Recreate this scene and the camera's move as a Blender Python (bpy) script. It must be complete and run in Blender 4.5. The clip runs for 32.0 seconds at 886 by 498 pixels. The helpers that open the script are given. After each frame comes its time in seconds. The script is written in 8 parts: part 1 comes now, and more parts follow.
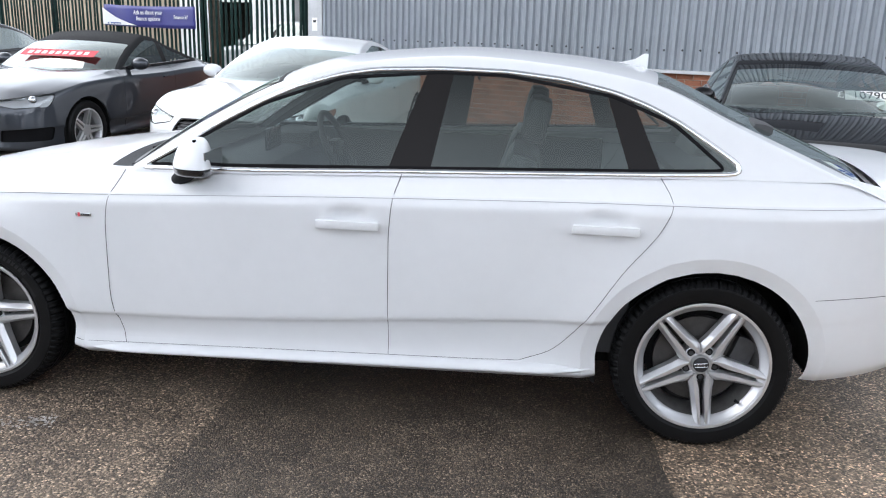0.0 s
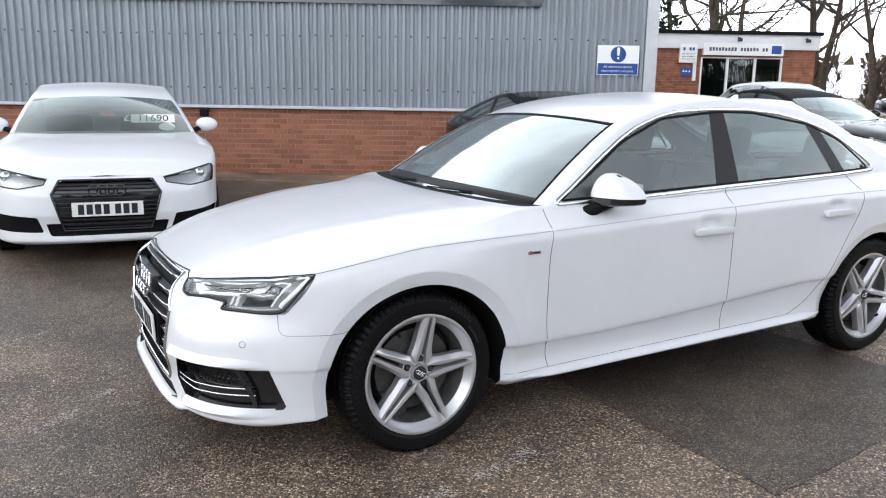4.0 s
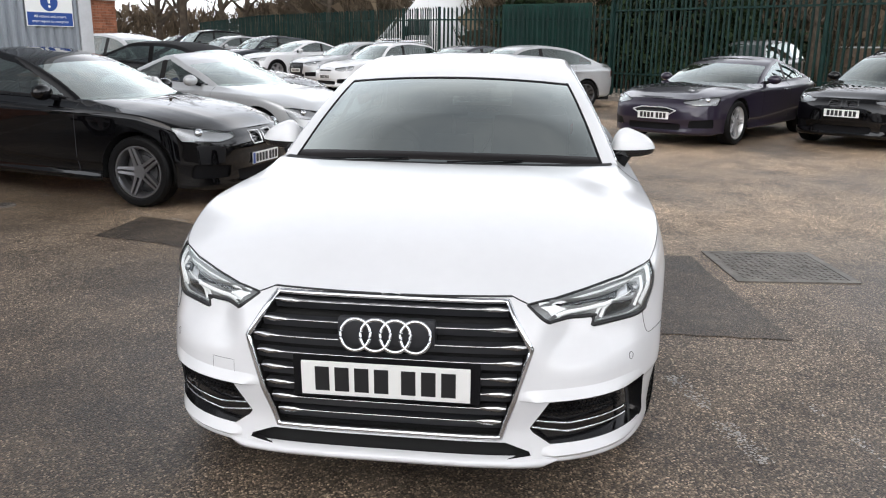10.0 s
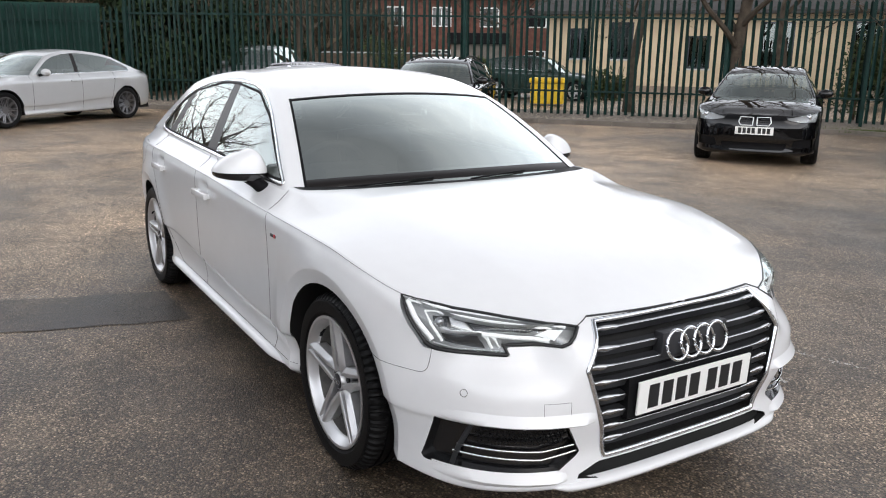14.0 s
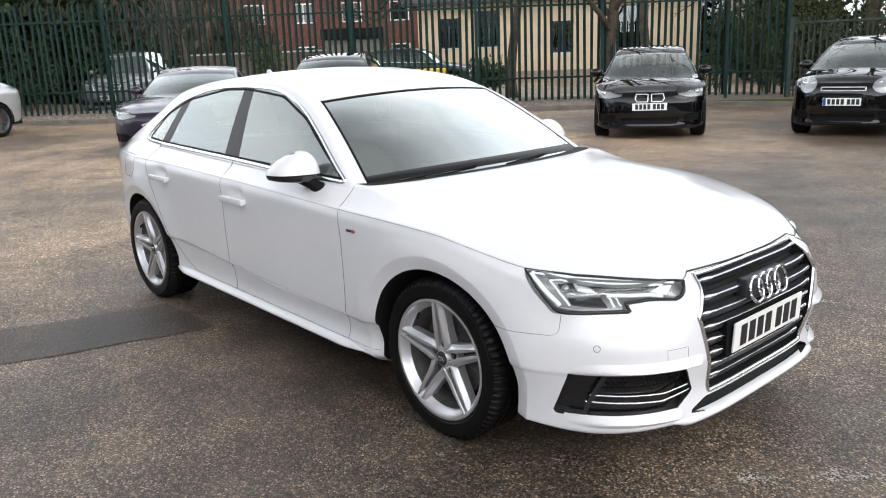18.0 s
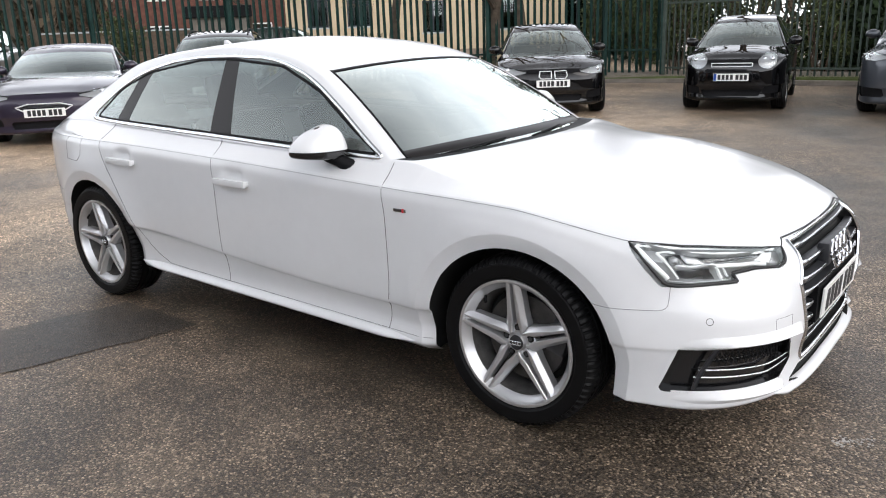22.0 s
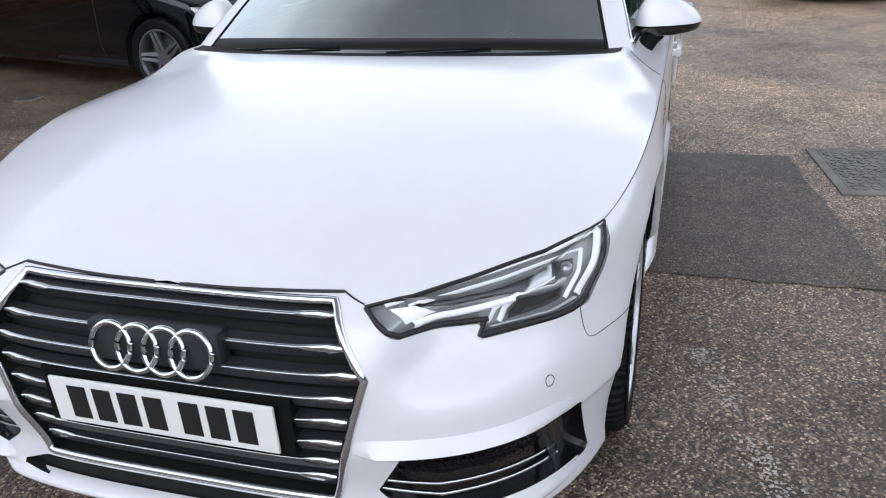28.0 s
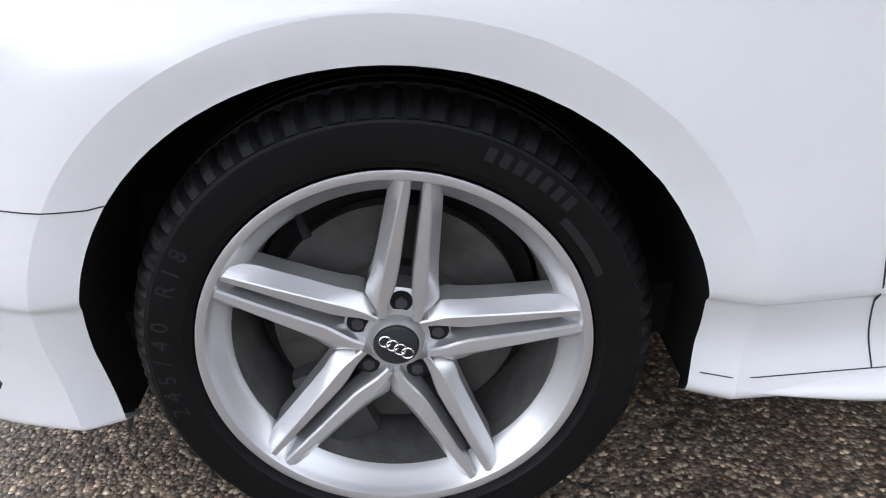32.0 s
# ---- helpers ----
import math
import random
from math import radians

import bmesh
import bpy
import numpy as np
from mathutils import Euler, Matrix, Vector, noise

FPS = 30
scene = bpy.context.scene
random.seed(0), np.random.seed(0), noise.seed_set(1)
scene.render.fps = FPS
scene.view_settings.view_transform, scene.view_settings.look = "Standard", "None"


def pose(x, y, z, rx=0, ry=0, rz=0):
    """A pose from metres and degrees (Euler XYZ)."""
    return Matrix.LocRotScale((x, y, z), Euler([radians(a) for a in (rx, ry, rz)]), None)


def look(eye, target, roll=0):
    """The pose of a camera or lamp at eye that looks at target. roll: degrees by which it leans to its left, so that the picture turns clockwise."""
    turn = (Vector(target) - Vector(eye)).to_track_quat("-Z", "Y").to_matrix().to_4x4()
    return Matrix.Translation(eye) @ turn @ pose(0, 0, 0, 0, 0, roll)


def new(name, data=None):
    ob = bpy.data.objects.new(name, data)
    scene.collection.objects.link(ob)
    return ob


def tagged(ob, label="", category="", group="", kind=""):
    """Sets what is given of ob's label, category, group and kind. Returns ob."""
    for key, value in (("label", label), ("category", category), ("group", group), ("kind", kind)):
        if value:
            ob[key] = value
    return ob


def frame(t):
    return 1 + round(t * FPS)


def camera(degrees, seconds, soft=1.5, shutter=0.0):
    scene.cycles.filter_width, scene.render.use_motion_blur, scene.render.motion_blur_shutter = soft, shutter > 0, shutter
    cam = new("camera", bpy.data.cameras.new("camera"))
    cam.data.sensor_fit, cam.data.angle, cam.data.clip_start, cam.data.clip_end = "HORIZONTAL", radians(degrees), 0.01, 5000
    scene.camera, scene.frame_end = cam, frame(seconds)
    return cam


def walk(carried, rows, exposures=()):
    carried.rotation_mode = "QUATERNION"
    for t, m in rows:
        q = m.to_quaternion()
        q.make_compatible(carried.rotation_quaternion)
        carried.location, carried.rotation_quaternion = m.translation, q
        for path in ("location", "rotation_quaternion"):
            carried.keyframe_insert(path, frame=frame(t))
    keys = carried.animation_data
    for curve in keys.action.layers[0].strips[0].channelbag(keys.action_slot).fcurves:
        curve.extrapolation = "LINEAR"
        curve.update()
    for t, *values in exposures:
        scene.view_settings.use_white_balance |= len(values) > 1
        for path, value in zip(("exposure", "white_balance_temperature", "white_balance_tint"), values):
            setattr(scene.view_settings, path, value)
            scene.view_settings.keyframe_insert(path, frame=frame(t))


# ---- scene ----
cam = camera(58.3, 32.0, soft=1.1)
PATH = [
    (0, (2.141, -3.667, 1.458), (1.943, -1.744, 0.946), 1.8),
    (0.5, (1.743, -3.759, 1.445), (1.725, -1.823, 0.943), 1.9),
    (1, (1.35, -3.856, 1.431), (1.457, -1.918, 0.948), 1.9),
    (1.5, (0.859, -3.77, 1.409), (1.132, -1.845, 0.941), 2.1),
    (2, (0.339, -3.728, 1.409), (0.79, -1.832, 0.958), 2.4),
    (2.5, (-0.128, -3.707, 1.395), (0.469, -1.845, 0.979), 1.9),
    (3, (-0.582, -3.588, 1.405), (0.154, -1.772, 1.004), 1.9),
    (3.5, (-0.996, -3.556, 1.42), (-0.155, -1.785, 1.028), 1.4),
    (5.5, (-2.205, -2.942, 1.423), (-0.892, -1.495, 0.994), 0.6),
    (6, (-2.341, -2.693, 1.399), (-0.939, -1.335, 0.96), 0.5),
    (6.5, (-2.522, -2.445, 1.395), (-1.026, -1.195, 0.948), 0.2),
    (7, (-2.743, -2.195, 1.406), (-1.155, -1.066, 0.954), 0.0),
    (7.5, (-2.836, -1.908, 1.402), (-1.16, -0.918, 0.945), -0.4),
    (8, (-2.894, -1.629, 1.424), (-1.149, -0.768, 0.965), -0.6),
    (8.5, (-3.046, -1.31, 1.44), (-1.24, -0.586, 0.975), -0.5),
    (9, (-3.139, -1.055, 1.441), (-1.282, -0.478, 0.971), -0.2),
    (9.5, (-3.108, -0.736, 1.445), (-1.208, -0.331, 0.968), 0.2),
    (10, (-3.092, -0.438, 1.441), (-1.166, -0.205, 0.955), 0.7),
    (10.5, (-3.102, -0.117, 1.446), (-1.166, -0.048, 0.951), 1.0),
    (11, (-2.986, 0.179, 1.416), (-1.054, 0.066, 0.912), 1.5),
    (11.5, (-2.855, 0.442, 1.424), (-0.941, 0.168, 0.916), 1.5),
    (12, (-2.796, 0.801, 1.439), (-0.919, 0.344, 0.924), 2.0),
    (12.5, (-2.742, 1.089, 1.443), (-0.908, 0.47, 0.939), 1.9),
    (13, (-2.625, 1.374, 1.436), (-0.841, 0.608, 0.953), 2.1),
    (13.5, (-2.568, 1.679, 1.453), (-0.849, 0.771, 0.985), 1.6),
    (15.5, (-2.259, 2.626, 1.487), (-0.765, 1.385, 1.011), -1.6),
    (16, (-2.233, 2.734, 1.489), (-0.765, 1.463, 1.011), -2.0),
    (16.5, (-2.21, 2.761, 1.5), (-0.754, 1.477, 1.019), -2.0),
    (17, (-2.204, 2.778, 1.499), (-0.749, 1.493, 1.018), -2.2),
    (17.5, (-2.21, 2.783, 1.498), (-0.751, 1.502, 1.019), -2.4),
    (18, (-2.207, 2.777, 1.495), (-0.752, 1.493, 1.012), -2.3),
    (18.5, (-2.211, 2.761, 1.492), (-0.773, 1.46, 1.005), -2.1),
    (19, (-2.228, 2.736, 1.492), (-0.823, 1.4, 1.002), -1.6),
    (19.5, (-2.203, 2.764, 1.481), (-0.835, 1.39, 0.992), -1.2),
    (20, (-2.092, 2.839, 1.466), (-0.763, 1.428, 0.974), -1.1),
    (20.5, (-1.867, 2.885, 1.443), (-0.576, 1.441, 0.946), -1.3),
    (21, (-1.678, 2.96, 1.427), (-0.423, 1.488, 0.916), -1.7),
    (21.5, (-1.529, 3.109, 1.449), (-0.311, 1.612, 0.923), -2.1),
    (22, (-1.483, 3.147, 1.45), (-0.288, 1.636, 0.912), -2.1),
    (22.5, (-1.485, 3.157, 1.453), (-0.292, 1.646, 0.911), -2.3),
    (23, (-1.501, 3.152, 1.466), (-0.286, 1.661, 0.919), -2.7),
    (23.5, (-1.592, 3.099, 1.47), (-0.331, 1.651, 0.911), -3.4),
    (24, (-1.888, 2.901, 1.484), (-0.564, 1.522, 0.898), -4.2),
    (24.5, (-2.061, 2.593, 1.466), (-0.661, 1.305, 0.847), -4.6),
    (26.5, (-2.345, 0.585, 1.464), (-0.521, 0.094, 0.666), -3.4),
    (27, (-2.344, 0.059, 1.425), (-0.458, -0.132, 0.646), -3.4),
    (27.5, (-2.196, -0.458, 1.388), (-0.313, -0.293, 0.594), -3.1),
    (28, (-2.009, -0.964, 1.379), (-0.213, -0.398, 0.570), -2.6),
    (28.5, (-1.766, -1.421, 1.360), (-0.153, -0.446, 0.554), -2.0),
    (29, (-1.318, -1.747, 1.311), (-0.002, -0.399, 0.504), -0.8),
    (29.5, (-0.910, -1.878, 1.222), (0.109, -0.295, 0.410), 0.5),
    (30, (-0.537, -1.848, 1.061), (0.158, -0.095, 0.257), 1.0),
    (30.5, (-0.302, -1.742, 0.956), (0.127, 0.082, 0.122), 1.3),
    (31, (-0.143, -1.703, 0.895), (0.057, 0.144, 0.028), 0.1),
    (31.5, (-0.049, -1.675, 0.870), (0.027, 0.158, -0.047), -1.3),
    (32, (0.054, -1.697, 0.892), (0.077, 0.123, -0.051), -2.8),
]
walk(cam, [(t, look(eye, target, roll)) for t, eye, target, roll in PATH],
     [(0, 0.38, 6100, 10), (3.5, 0.24, 6150, 10), (6, 0.02, 6300, 12), (9, -0.04, 6480, 11), (13.5, -0.05, 6480, 11), (16, 0.22, 6450, 11), (24.0, 0.22, 6500, 11), (26.5, -0.02, 6250, 11), (28.5, -0.16, 5850, 12), (29.7, -0.06, 5600, 11), (30.7, 0.12, 5550, 11), (31.6, 0.48, 6000, 12), (32, 0.50, 6150, 12)])

# ---- world and light: an overcast day ----
world = bpy.data.worlds.new("overcast_sky")
scene.world = world
world.use_nodes = True
wn, wl = world.node_tree.nodes, world.node_tree.links
sky = wn.new("ShaderNodeTexSky")
sky.sky_type, sky.sun_disc = "NISHITA", False
sky.sun_elevation, sky.sun_rotation = radians(45), radians(277)
sky.air_density, sky.dust_density, sky.ozone_density = 1.0, 4.0, 1.0
tc = wn.new("ShaderNodeTexCoord")
cl = wn.new("ShaderNodeTexNoise")
cl.inputs["Scale"].default_value, cl.inputs["Detail"].default_value = 2.2, 6
mp = wn.new("ShaderNodeMapping")
mp.inputs["Scale"].default_value = (1, 1, 2.4)
wl.new(tc.outputs["Generated"], mp.inputs["Vector"])
wl.new(mp.outputs["Vector"], cl.inputs["Vector"])
ramp = wn.new("ShaderNodeValToRGB")
ramp.color_ramp.elements[0].position, ramp.color_ramp.elements[0].color = 0.3, (6.2, 6.6, 7.2, 1)
ramp.color_ramp.elements[1].position, ramp.color_ramp.elements[1].color = 0.75, (10.5, 10.5, 10.6, 1)
wl.new(cl.outputs["Fac"], ramp.inputs["Fac"])
mixw = wn.new("ShaderNodeMixRGB")
mixw.inputs["Fac"].default_value = 0.86
wl.new(sky.outputs["Color"], mixw.inputs["Color1"])
wl.new(ramp.outputs["Color"], mixw.inputs["Color2"])
# thin cloud: the haze low down is a little brighter than the cloud overhead
sep, low, haze = wn.new("ShaderNodeSeparateXYZ"), wn.new("ShaderNodeMapRange"), wn.new("ShaderNodeMixRGB")
wl.new(tc.outputs["Generated"], sep.inputs["Vector"])
wl.new(sep.outputs["Z"], low.inputs["Value"])
low.inputs["From Min"].default_value, low.inputs["From Max"].default_value = 0.0, 0.9
low.inputs["To Min"].default_value, low.inputs["To Max"].default_value = 2.65, 0.17
haze.blend_type = "MULTIPLY"
haze.inputs["Fac"].default_value = 1.0
wl.new(mixw.outputs["Color"], haze.inputs["Color1"])
wl.new(low.outputs["Result"], haze.inputs["Color2"])
wl.new(haze.outputs["Color"], wn["Background"].inputs["Color"])
wn["Background"].inputs["Strength"].default_value = 0.178
sun = new("sun", bpy.data.lights.new("sun", "SUN"))
sun.data.energy, sun.data.angle, sun.data.color = 0.75, radians(40), (1.0, 0.97, 0.93)
sun.matrix_world = look((0, 0, 20.2), (20, -2.5, 0))
scene.view_settings.exposure = 0.0


# ---- materials ----
def material(name, color, rough=0.5, metal=0.0, coat=0.0, var=0.0, scale=6.0, bump=0.0, bscale=60.0, spec=0.5, color2=None, detail=5.0):
    """A principled material with two scales of colour variation and a fine bump."""
    m = bpy.data.materials.new(name)
    m.use_nodes = True
    n, l = m.node_tree.nodes, m.node_tree.links
    b = n["Principled BSDF"]
    b.inputs["Base Color"].default_value = (*color, 1)
    b.inputs["Roughness"].default_value, b.inputs["Metallic"].default_value = rough, metal
    b.inputs["Coat Weight"].default_value, b.inputs["Coat Roughness"].default_value = coat, 0.03
    b.inputs["Specular IOR Level"].default_value = spec
    t = n.new("ShaderNodeTexCoord")
    if var or color2:
        a = n.new("ShaderNodeTexNoise")
        a.inputs["Scale"].default_value, a.inputs["Detail"].default_value = scale, detail
        l.new(t.outputs["Object"], a.inputs["Vector"])
        f = n.new("ShaderNodeTexNoise")
        f.inputs["Scale"].default_value, f.inputs["Detail"].default_value = scale * 9, 3
        l.new(t.outputs["Object"], f.inputs["Vector"])
        add = n.new("ShaderNodeMath")
        add.operation = "MULTIPLY_ADD"
        add.inputs[1].default_value = 0.4
        l.new(f.outputs["Fac"], add.inputs[0])
        l.new(a.outputs["Fac"], add.inputs[2])
        r = n.new("ShaderNodeMapRange")
        r.inputs["From Min"].default_value, r.inputs["From Max"].default_value = 0.45, 0.95
        l.new(add.outputs[0], r.inputs["Value"])
        mx = n.new("ShaderNodeMixRGB")
        lo = [c * (1 - var) for c in color]
        hi = color2 or [min(1, c * (1 + var)) for c in color]
        mx.inputs["Color1"].default_value, mx.inputs["Color2"].default_value = (*lo, 1), (*hi, 1)
        l.new(r.outputs["Result"], mx.inputs["Fac"])
        l.new(mx.outputs["Color"], b.inputs["Base Color"])
    if bump:
        k = n.new("ShaderNodeTexNoise")
        k.inputs["Scale"].default_value, k.inputs["Detail"].default_value = bscale, 4
        l.new(t.outputs["Object"], k.inputs["Vector"])
        bp = n.new("ShaderNodeBump")
        bp.inputs["Strength"].default_value, bp.inputs["Distance"].default_value = bump, 0.01
        l.new(k.outputs["Fac"], bp.inputs["Height"])
        l.new(bp.outputs["Normal"], b.inputs["Normal"])
    return m


def paint(name, color, metal=0.0, rough=0.35, soft=0.03):
    m = material(name, color, rough=rough, metal=metal, coat=1.0, var=0.03, scale=2.0, spec=0.0 if max(color) < 0.02 else 0.2)
    m.node_tree.nodes["Principled BSDF"].inputs["Coat Roughness"].default_value = soft
    return m


def glass(name, tint, rough=0.0, gloss=0.08, rise=0.9):
    """Window glass: a tinted clear layer under a mirror that grows towards grazing angles."""
    m = bpy.data.materials.new(name)
    m.use_nodes = True
    n, l = m.node_tree.nodes, m.node_tree.links
    out = n["Material Output"]
    tr, gl, mx, fr = (n.new("ShaderNode" + k) for k in ("BsdfTransparent", "BsdfGlossy", "MixShader", "LayerWeight"))
    tr.inputs["Color"].default_value = (*tint, 1)
    gl.inputs["Roughness"].default_value = rough
    gl.inputs["Color"].default_value = (0.93, 1.0, 0.97, 1)
    fr.inputs["Blend"].default_value = 0.5
    pw, bo = n.new("ShaderNodeMath"), n.new("ShaderNodeMath")
    pw.operation, bo.operation = "POWER", "MULTIPLY_ADD"
    pw.inputs[1].default_value = 3.0
    bo.inputs[1].default_value, bo.inputs[2].default_value = rise, gloss
    bo.use_clamp = True
    l.new(fr.outputs["Facing"], pw.inputs[0])
    l.new(pw.outputs[0], bo.inputs[0])
    l.new(bo.outputs[0], mx.inputs["Fac"])
    l.new(tr.outputs[0], mx.inputs[1])
    l.new(gl.outputs[0], mx.inputs[2])
    l.new(mx.outputs[0], out.inputs["Surface"])
    return m


def lamp_material(name, color, strength):
    m = material(name, (0.8, 0.8, 0.8), rough=0.2)
    b = m.node_tree.nodes["Principled BSDF"]
    b.inputs["Emission Color"].default_value, b.inputs["Emission Strength"].default_value = (*color, 1), strength
    return m


M_WHITE = paint("white_paint", (0.725, 0.73, 0.742), soft=0.14)
M_WHITE2 = paint("white_paint_used", (0.76, 0.77, 0.78))
M_BLACKP = paint("black_paint", (0.0025, 0.0025, 0.003))
M_GREYP = paint("dark_grey_paint", (0.045, 0.05, 0.06), metal=0.5)
M_SILVER = paint("silver_paint", (0.52, 0.53, 0.54), metal=0.4)
M_PURPLE = paint("dark_purple_paint", (0.022, 0.016, 0.032), metal=0.3)
M_DKGREEN = paint("dark_green_paint", (0.02, 0.04, 0.035), metal=0.3)
M_CHROME = material("chrome", (0.75, 0.76, 0.78), rough=0.12, metal=1.0)
M_DKCHROME = material("grey_chrome", (0.52, 0.525, 0.535), rough=0.2, metal=1.0)
M_SATIN = material("satin_chrome", (0.85, 0.86, 0.87), rough=0.22, metal=1.0)
M_BLACK = material("black_plastic", (0.008, 0.008, 0.009), rough=0.55, spec=0.08, var=0.1, bump=0.05, bscale=300)
M_GLOSSB = material("gloss_black_trim", (0.01, 0.01, 0.011), rough=0.12, coat=0.5)
M_PILLAR = material("satin_black_pillar", (0.012, 0.0105, 0.0105), rough=0.35, spec=0.18)
M_GRILLE = material("grille_grey", (0.035, 0.036, 0.040), rough=0.4, metal=0.2, spec=0.3)
# near-black: cavity shade put into the colour, also used on liners and undersides
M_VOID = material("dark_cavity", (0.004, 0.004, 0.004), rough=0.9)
M_SEAM = material("panel_gap", (0.04, 0.04, 0.043), rough=0.8, spec=0.1)
M_CREASE = material("shaded_crease", (0.20, 0.20, 0.21), rough=0.7, spec=0.1)
M_RUBBER = material("rubber", (0.0048, 0.0048, 0.0052), rough=0.5, spec=0.16, var=0.25, scale=20, bump=0.08, bscale=200)
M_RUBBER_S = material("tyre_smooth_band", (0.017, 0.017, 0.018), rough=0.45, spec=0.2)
M_ALLOY = material("silver_alloy", (0.60, 0.60, 0.61), rough=0.35, metal=0.7, coat=0.4)
M_DKALLOY = material("dark_alloy", (0.20, 0.20, 0.21), rough=0.35, metal=0.8)
M_DISC = material("brake_disc", (0.075, 0.07, 0.066), rough=0.55, metal=0.5, var=0.3, scale=30)
M_BARREL = material("dusty_rim_barrel", (0.13, 0.125, 0.12), rough=0.55, metal=0.4, var=0.3, scale=25)
M_CAL = material("brake_caliper", (0.04, 0.04, 0.042), rough=0.6, var=0.3, scale=30)
M_GLASS = glass("clear_glass", (0.66, 0.74, 0.70), 0.0, 0.40, 0.4)
M_SCREEN = glass("windscreen_glass", (0.80, 0.88, 0.85), 0.0, 0.72, 0.05)
M_TINT = glass("tinted_glass", (0.40, 0.46, 0.44), 0.0, 0.13)
M_SIDE = glass("side_glass", (0.62, 0.69, 0.67), 0.0, 0.09, 0.8)
M_LENS = glass("lamp_lens", (0.93, 0.94, 0.95), 0.0, 0.02)
M_LAMPIN = material("lamp_reflector", (0.62, 0.63, 0.65), rough=0.18, metal=0.9)
M_LAMPDK = material("lamp_bezel", (0.42, 0.425, 0.43), rough=0.3, metal=0.4)
M_PROJ = material("projector_glass", (0.35, 0.36, 0.37), rough=0.06, metal=0.6, coat=1.0)
M_RING = material("bright_trim", (0.75, 0.76, 0.77), rough=0.3, metal=0.5)
M_MODULE = material("lamp_module_grey", (0.055, 0.057, 0.060), rough=0.25, metal=0.5, coat=0.6)
M_DRL = lamp_material("daylight_strip", (0.95, 1.0, 0.97), 0.32)
M_RED = material("red_lens", (0.30, 0.01, 0.012), rough=0.12, coat=1.0)
M_PLATE = material("plate_white", (0.82, 0.82, 0.80), rough=0.3)
M_INK = material("black_ink", (0.012, 0.012, 0.013), rough=0.5)
M_BLUE = material("sign_blue", (0.012, 0.06, 0.27), rough=0.35)
M_REDINK = material("red_sticker", (0.6, 0.03, 0.05), rough=0.4)
M_LEATHER = material("black_leather", (0.045, 0.045, 0.047), rough=0.5, var=0.2, scale=8, bump=0.1, bscale=120)
M_DASH = material("dark_dashboard", (0.05, 0.05, 0.053), rough=0.6, bump=0.05, bscale=300)
M_HEADLINER = material("grey_headliner", (0.35, 0.35, 0.34), rough=0.9)
M_CLOTH = material("black_fabric_hood", (0.01, 0.01, 0.011), rough=0.9, var=0.2, scale=30, bump=0.1, bscale=400)


# ---- mesh helpers ----
def mesh_ob(name, verts, faces, mat, parent=None, label="", smooth=True, normals=None):
    me = bpy.data.meshes.new(name)
    me.from_pydata([tuple(v) for v in verts], [], [tuple(f) for f in faces])
    me.materials.append(mat)
    me.update()
    if smooth:
        me.polygons.foreach_set("use_smooth", [True] * len(me.polygons))
    if normals is not None:
        me.normals_split_custom_set_from_vertices([tuple(n) for n in normals])
    ob = new(name, me)
    ob.parent = parent
    if label:
        ob["label"] = label
    return ob


def part(name, bm, mat, parent=None, label="", smooth=False):
    me = bpy.data.meshes.new(name)
    bm.to_mesh(me)
    bm.free()
    me.materials.append(mat)
    if smooth:
        me.polygons.foreach_set("use_smooth", [True] * len(me.polygons))
        me.set_sharp_from_angle(angle=radians(40))
    ob = new(name, me)
    ob.parent = parent
    if label:
        ob["label"] = label
    return ob


def thing(name, label, category, group="", kind="", m=None):
    e = tagged(new(name), label, category, group, kind)
    if m is not None:
        e.matrix_world = m
    return e


def add_box(bm, lo, hi, bevel=0.0, m=None):
    c = [(a + b) / 2 for a, b in zip(lo, hi)]
    s = [abs(b - a) for a, b in zip(lo, hi)]
    mat = Matrix.Translation(c) @ Matrix.Diagonal((*s, 1))
    r = bmesh.ops.create_cube(bm, size=1.0, matrix=(m @ mat) if m is not None else mat)
    if bevel:
        vs = set(r["verts"])
        es = [e for e in bm.edges if e.verts[0] in vs and e.verts[1] in vs]
        bmesh.ops.bevel(bm, geom=es, offset=bevel, segments=2, affect="EDGES", profile=0.6)
    return r


def box(name, lo, hi, mat, parent=None, label="", bevel=0.0, m=None, smooth=False):
    bm = bmesh.new()
    add_box(bm, lo, hi, bevel, m)
    return part(name, bm, mat, parent, label, smooth)


def add_cyl(bm, r1, r2, depth, m, seg=24):
    return bmesh.ops.create_cone(bm, cap_ends=True, segments=seg, radius1=r1, radius2=r2, depth=depth, matrix=m)


def lathe(name, profile, mat, parent=None, seg=64, label="", closed=False, m=None, smooth=True):
    """Turns a profile of (radius, along) about the y axis."""
    vs, fs, k = [], [], len(profile)
    for i in range(seg):
        a = 2 * math.pi * i / seg
        for r, y in profile:
            v = Vector((r * math.sin(a), y, r * math.cos(a)))
            vs.append(m @ v if m is not None else v)
    for i in range(seg):
        j = (i + 1) % seg
        for q in range(k if closed else k - 1):
            q2 = (q + 1) % k
            fs.append((i * k + q, i * k + q2, j * k + q2, j * k + q))
    ob = mesh_ob(name, vs, fs, mat, parent, label, smooth)
    if smooth:
        ob.data.set_sharp_from_angle(angle=radians(35))
    return ob


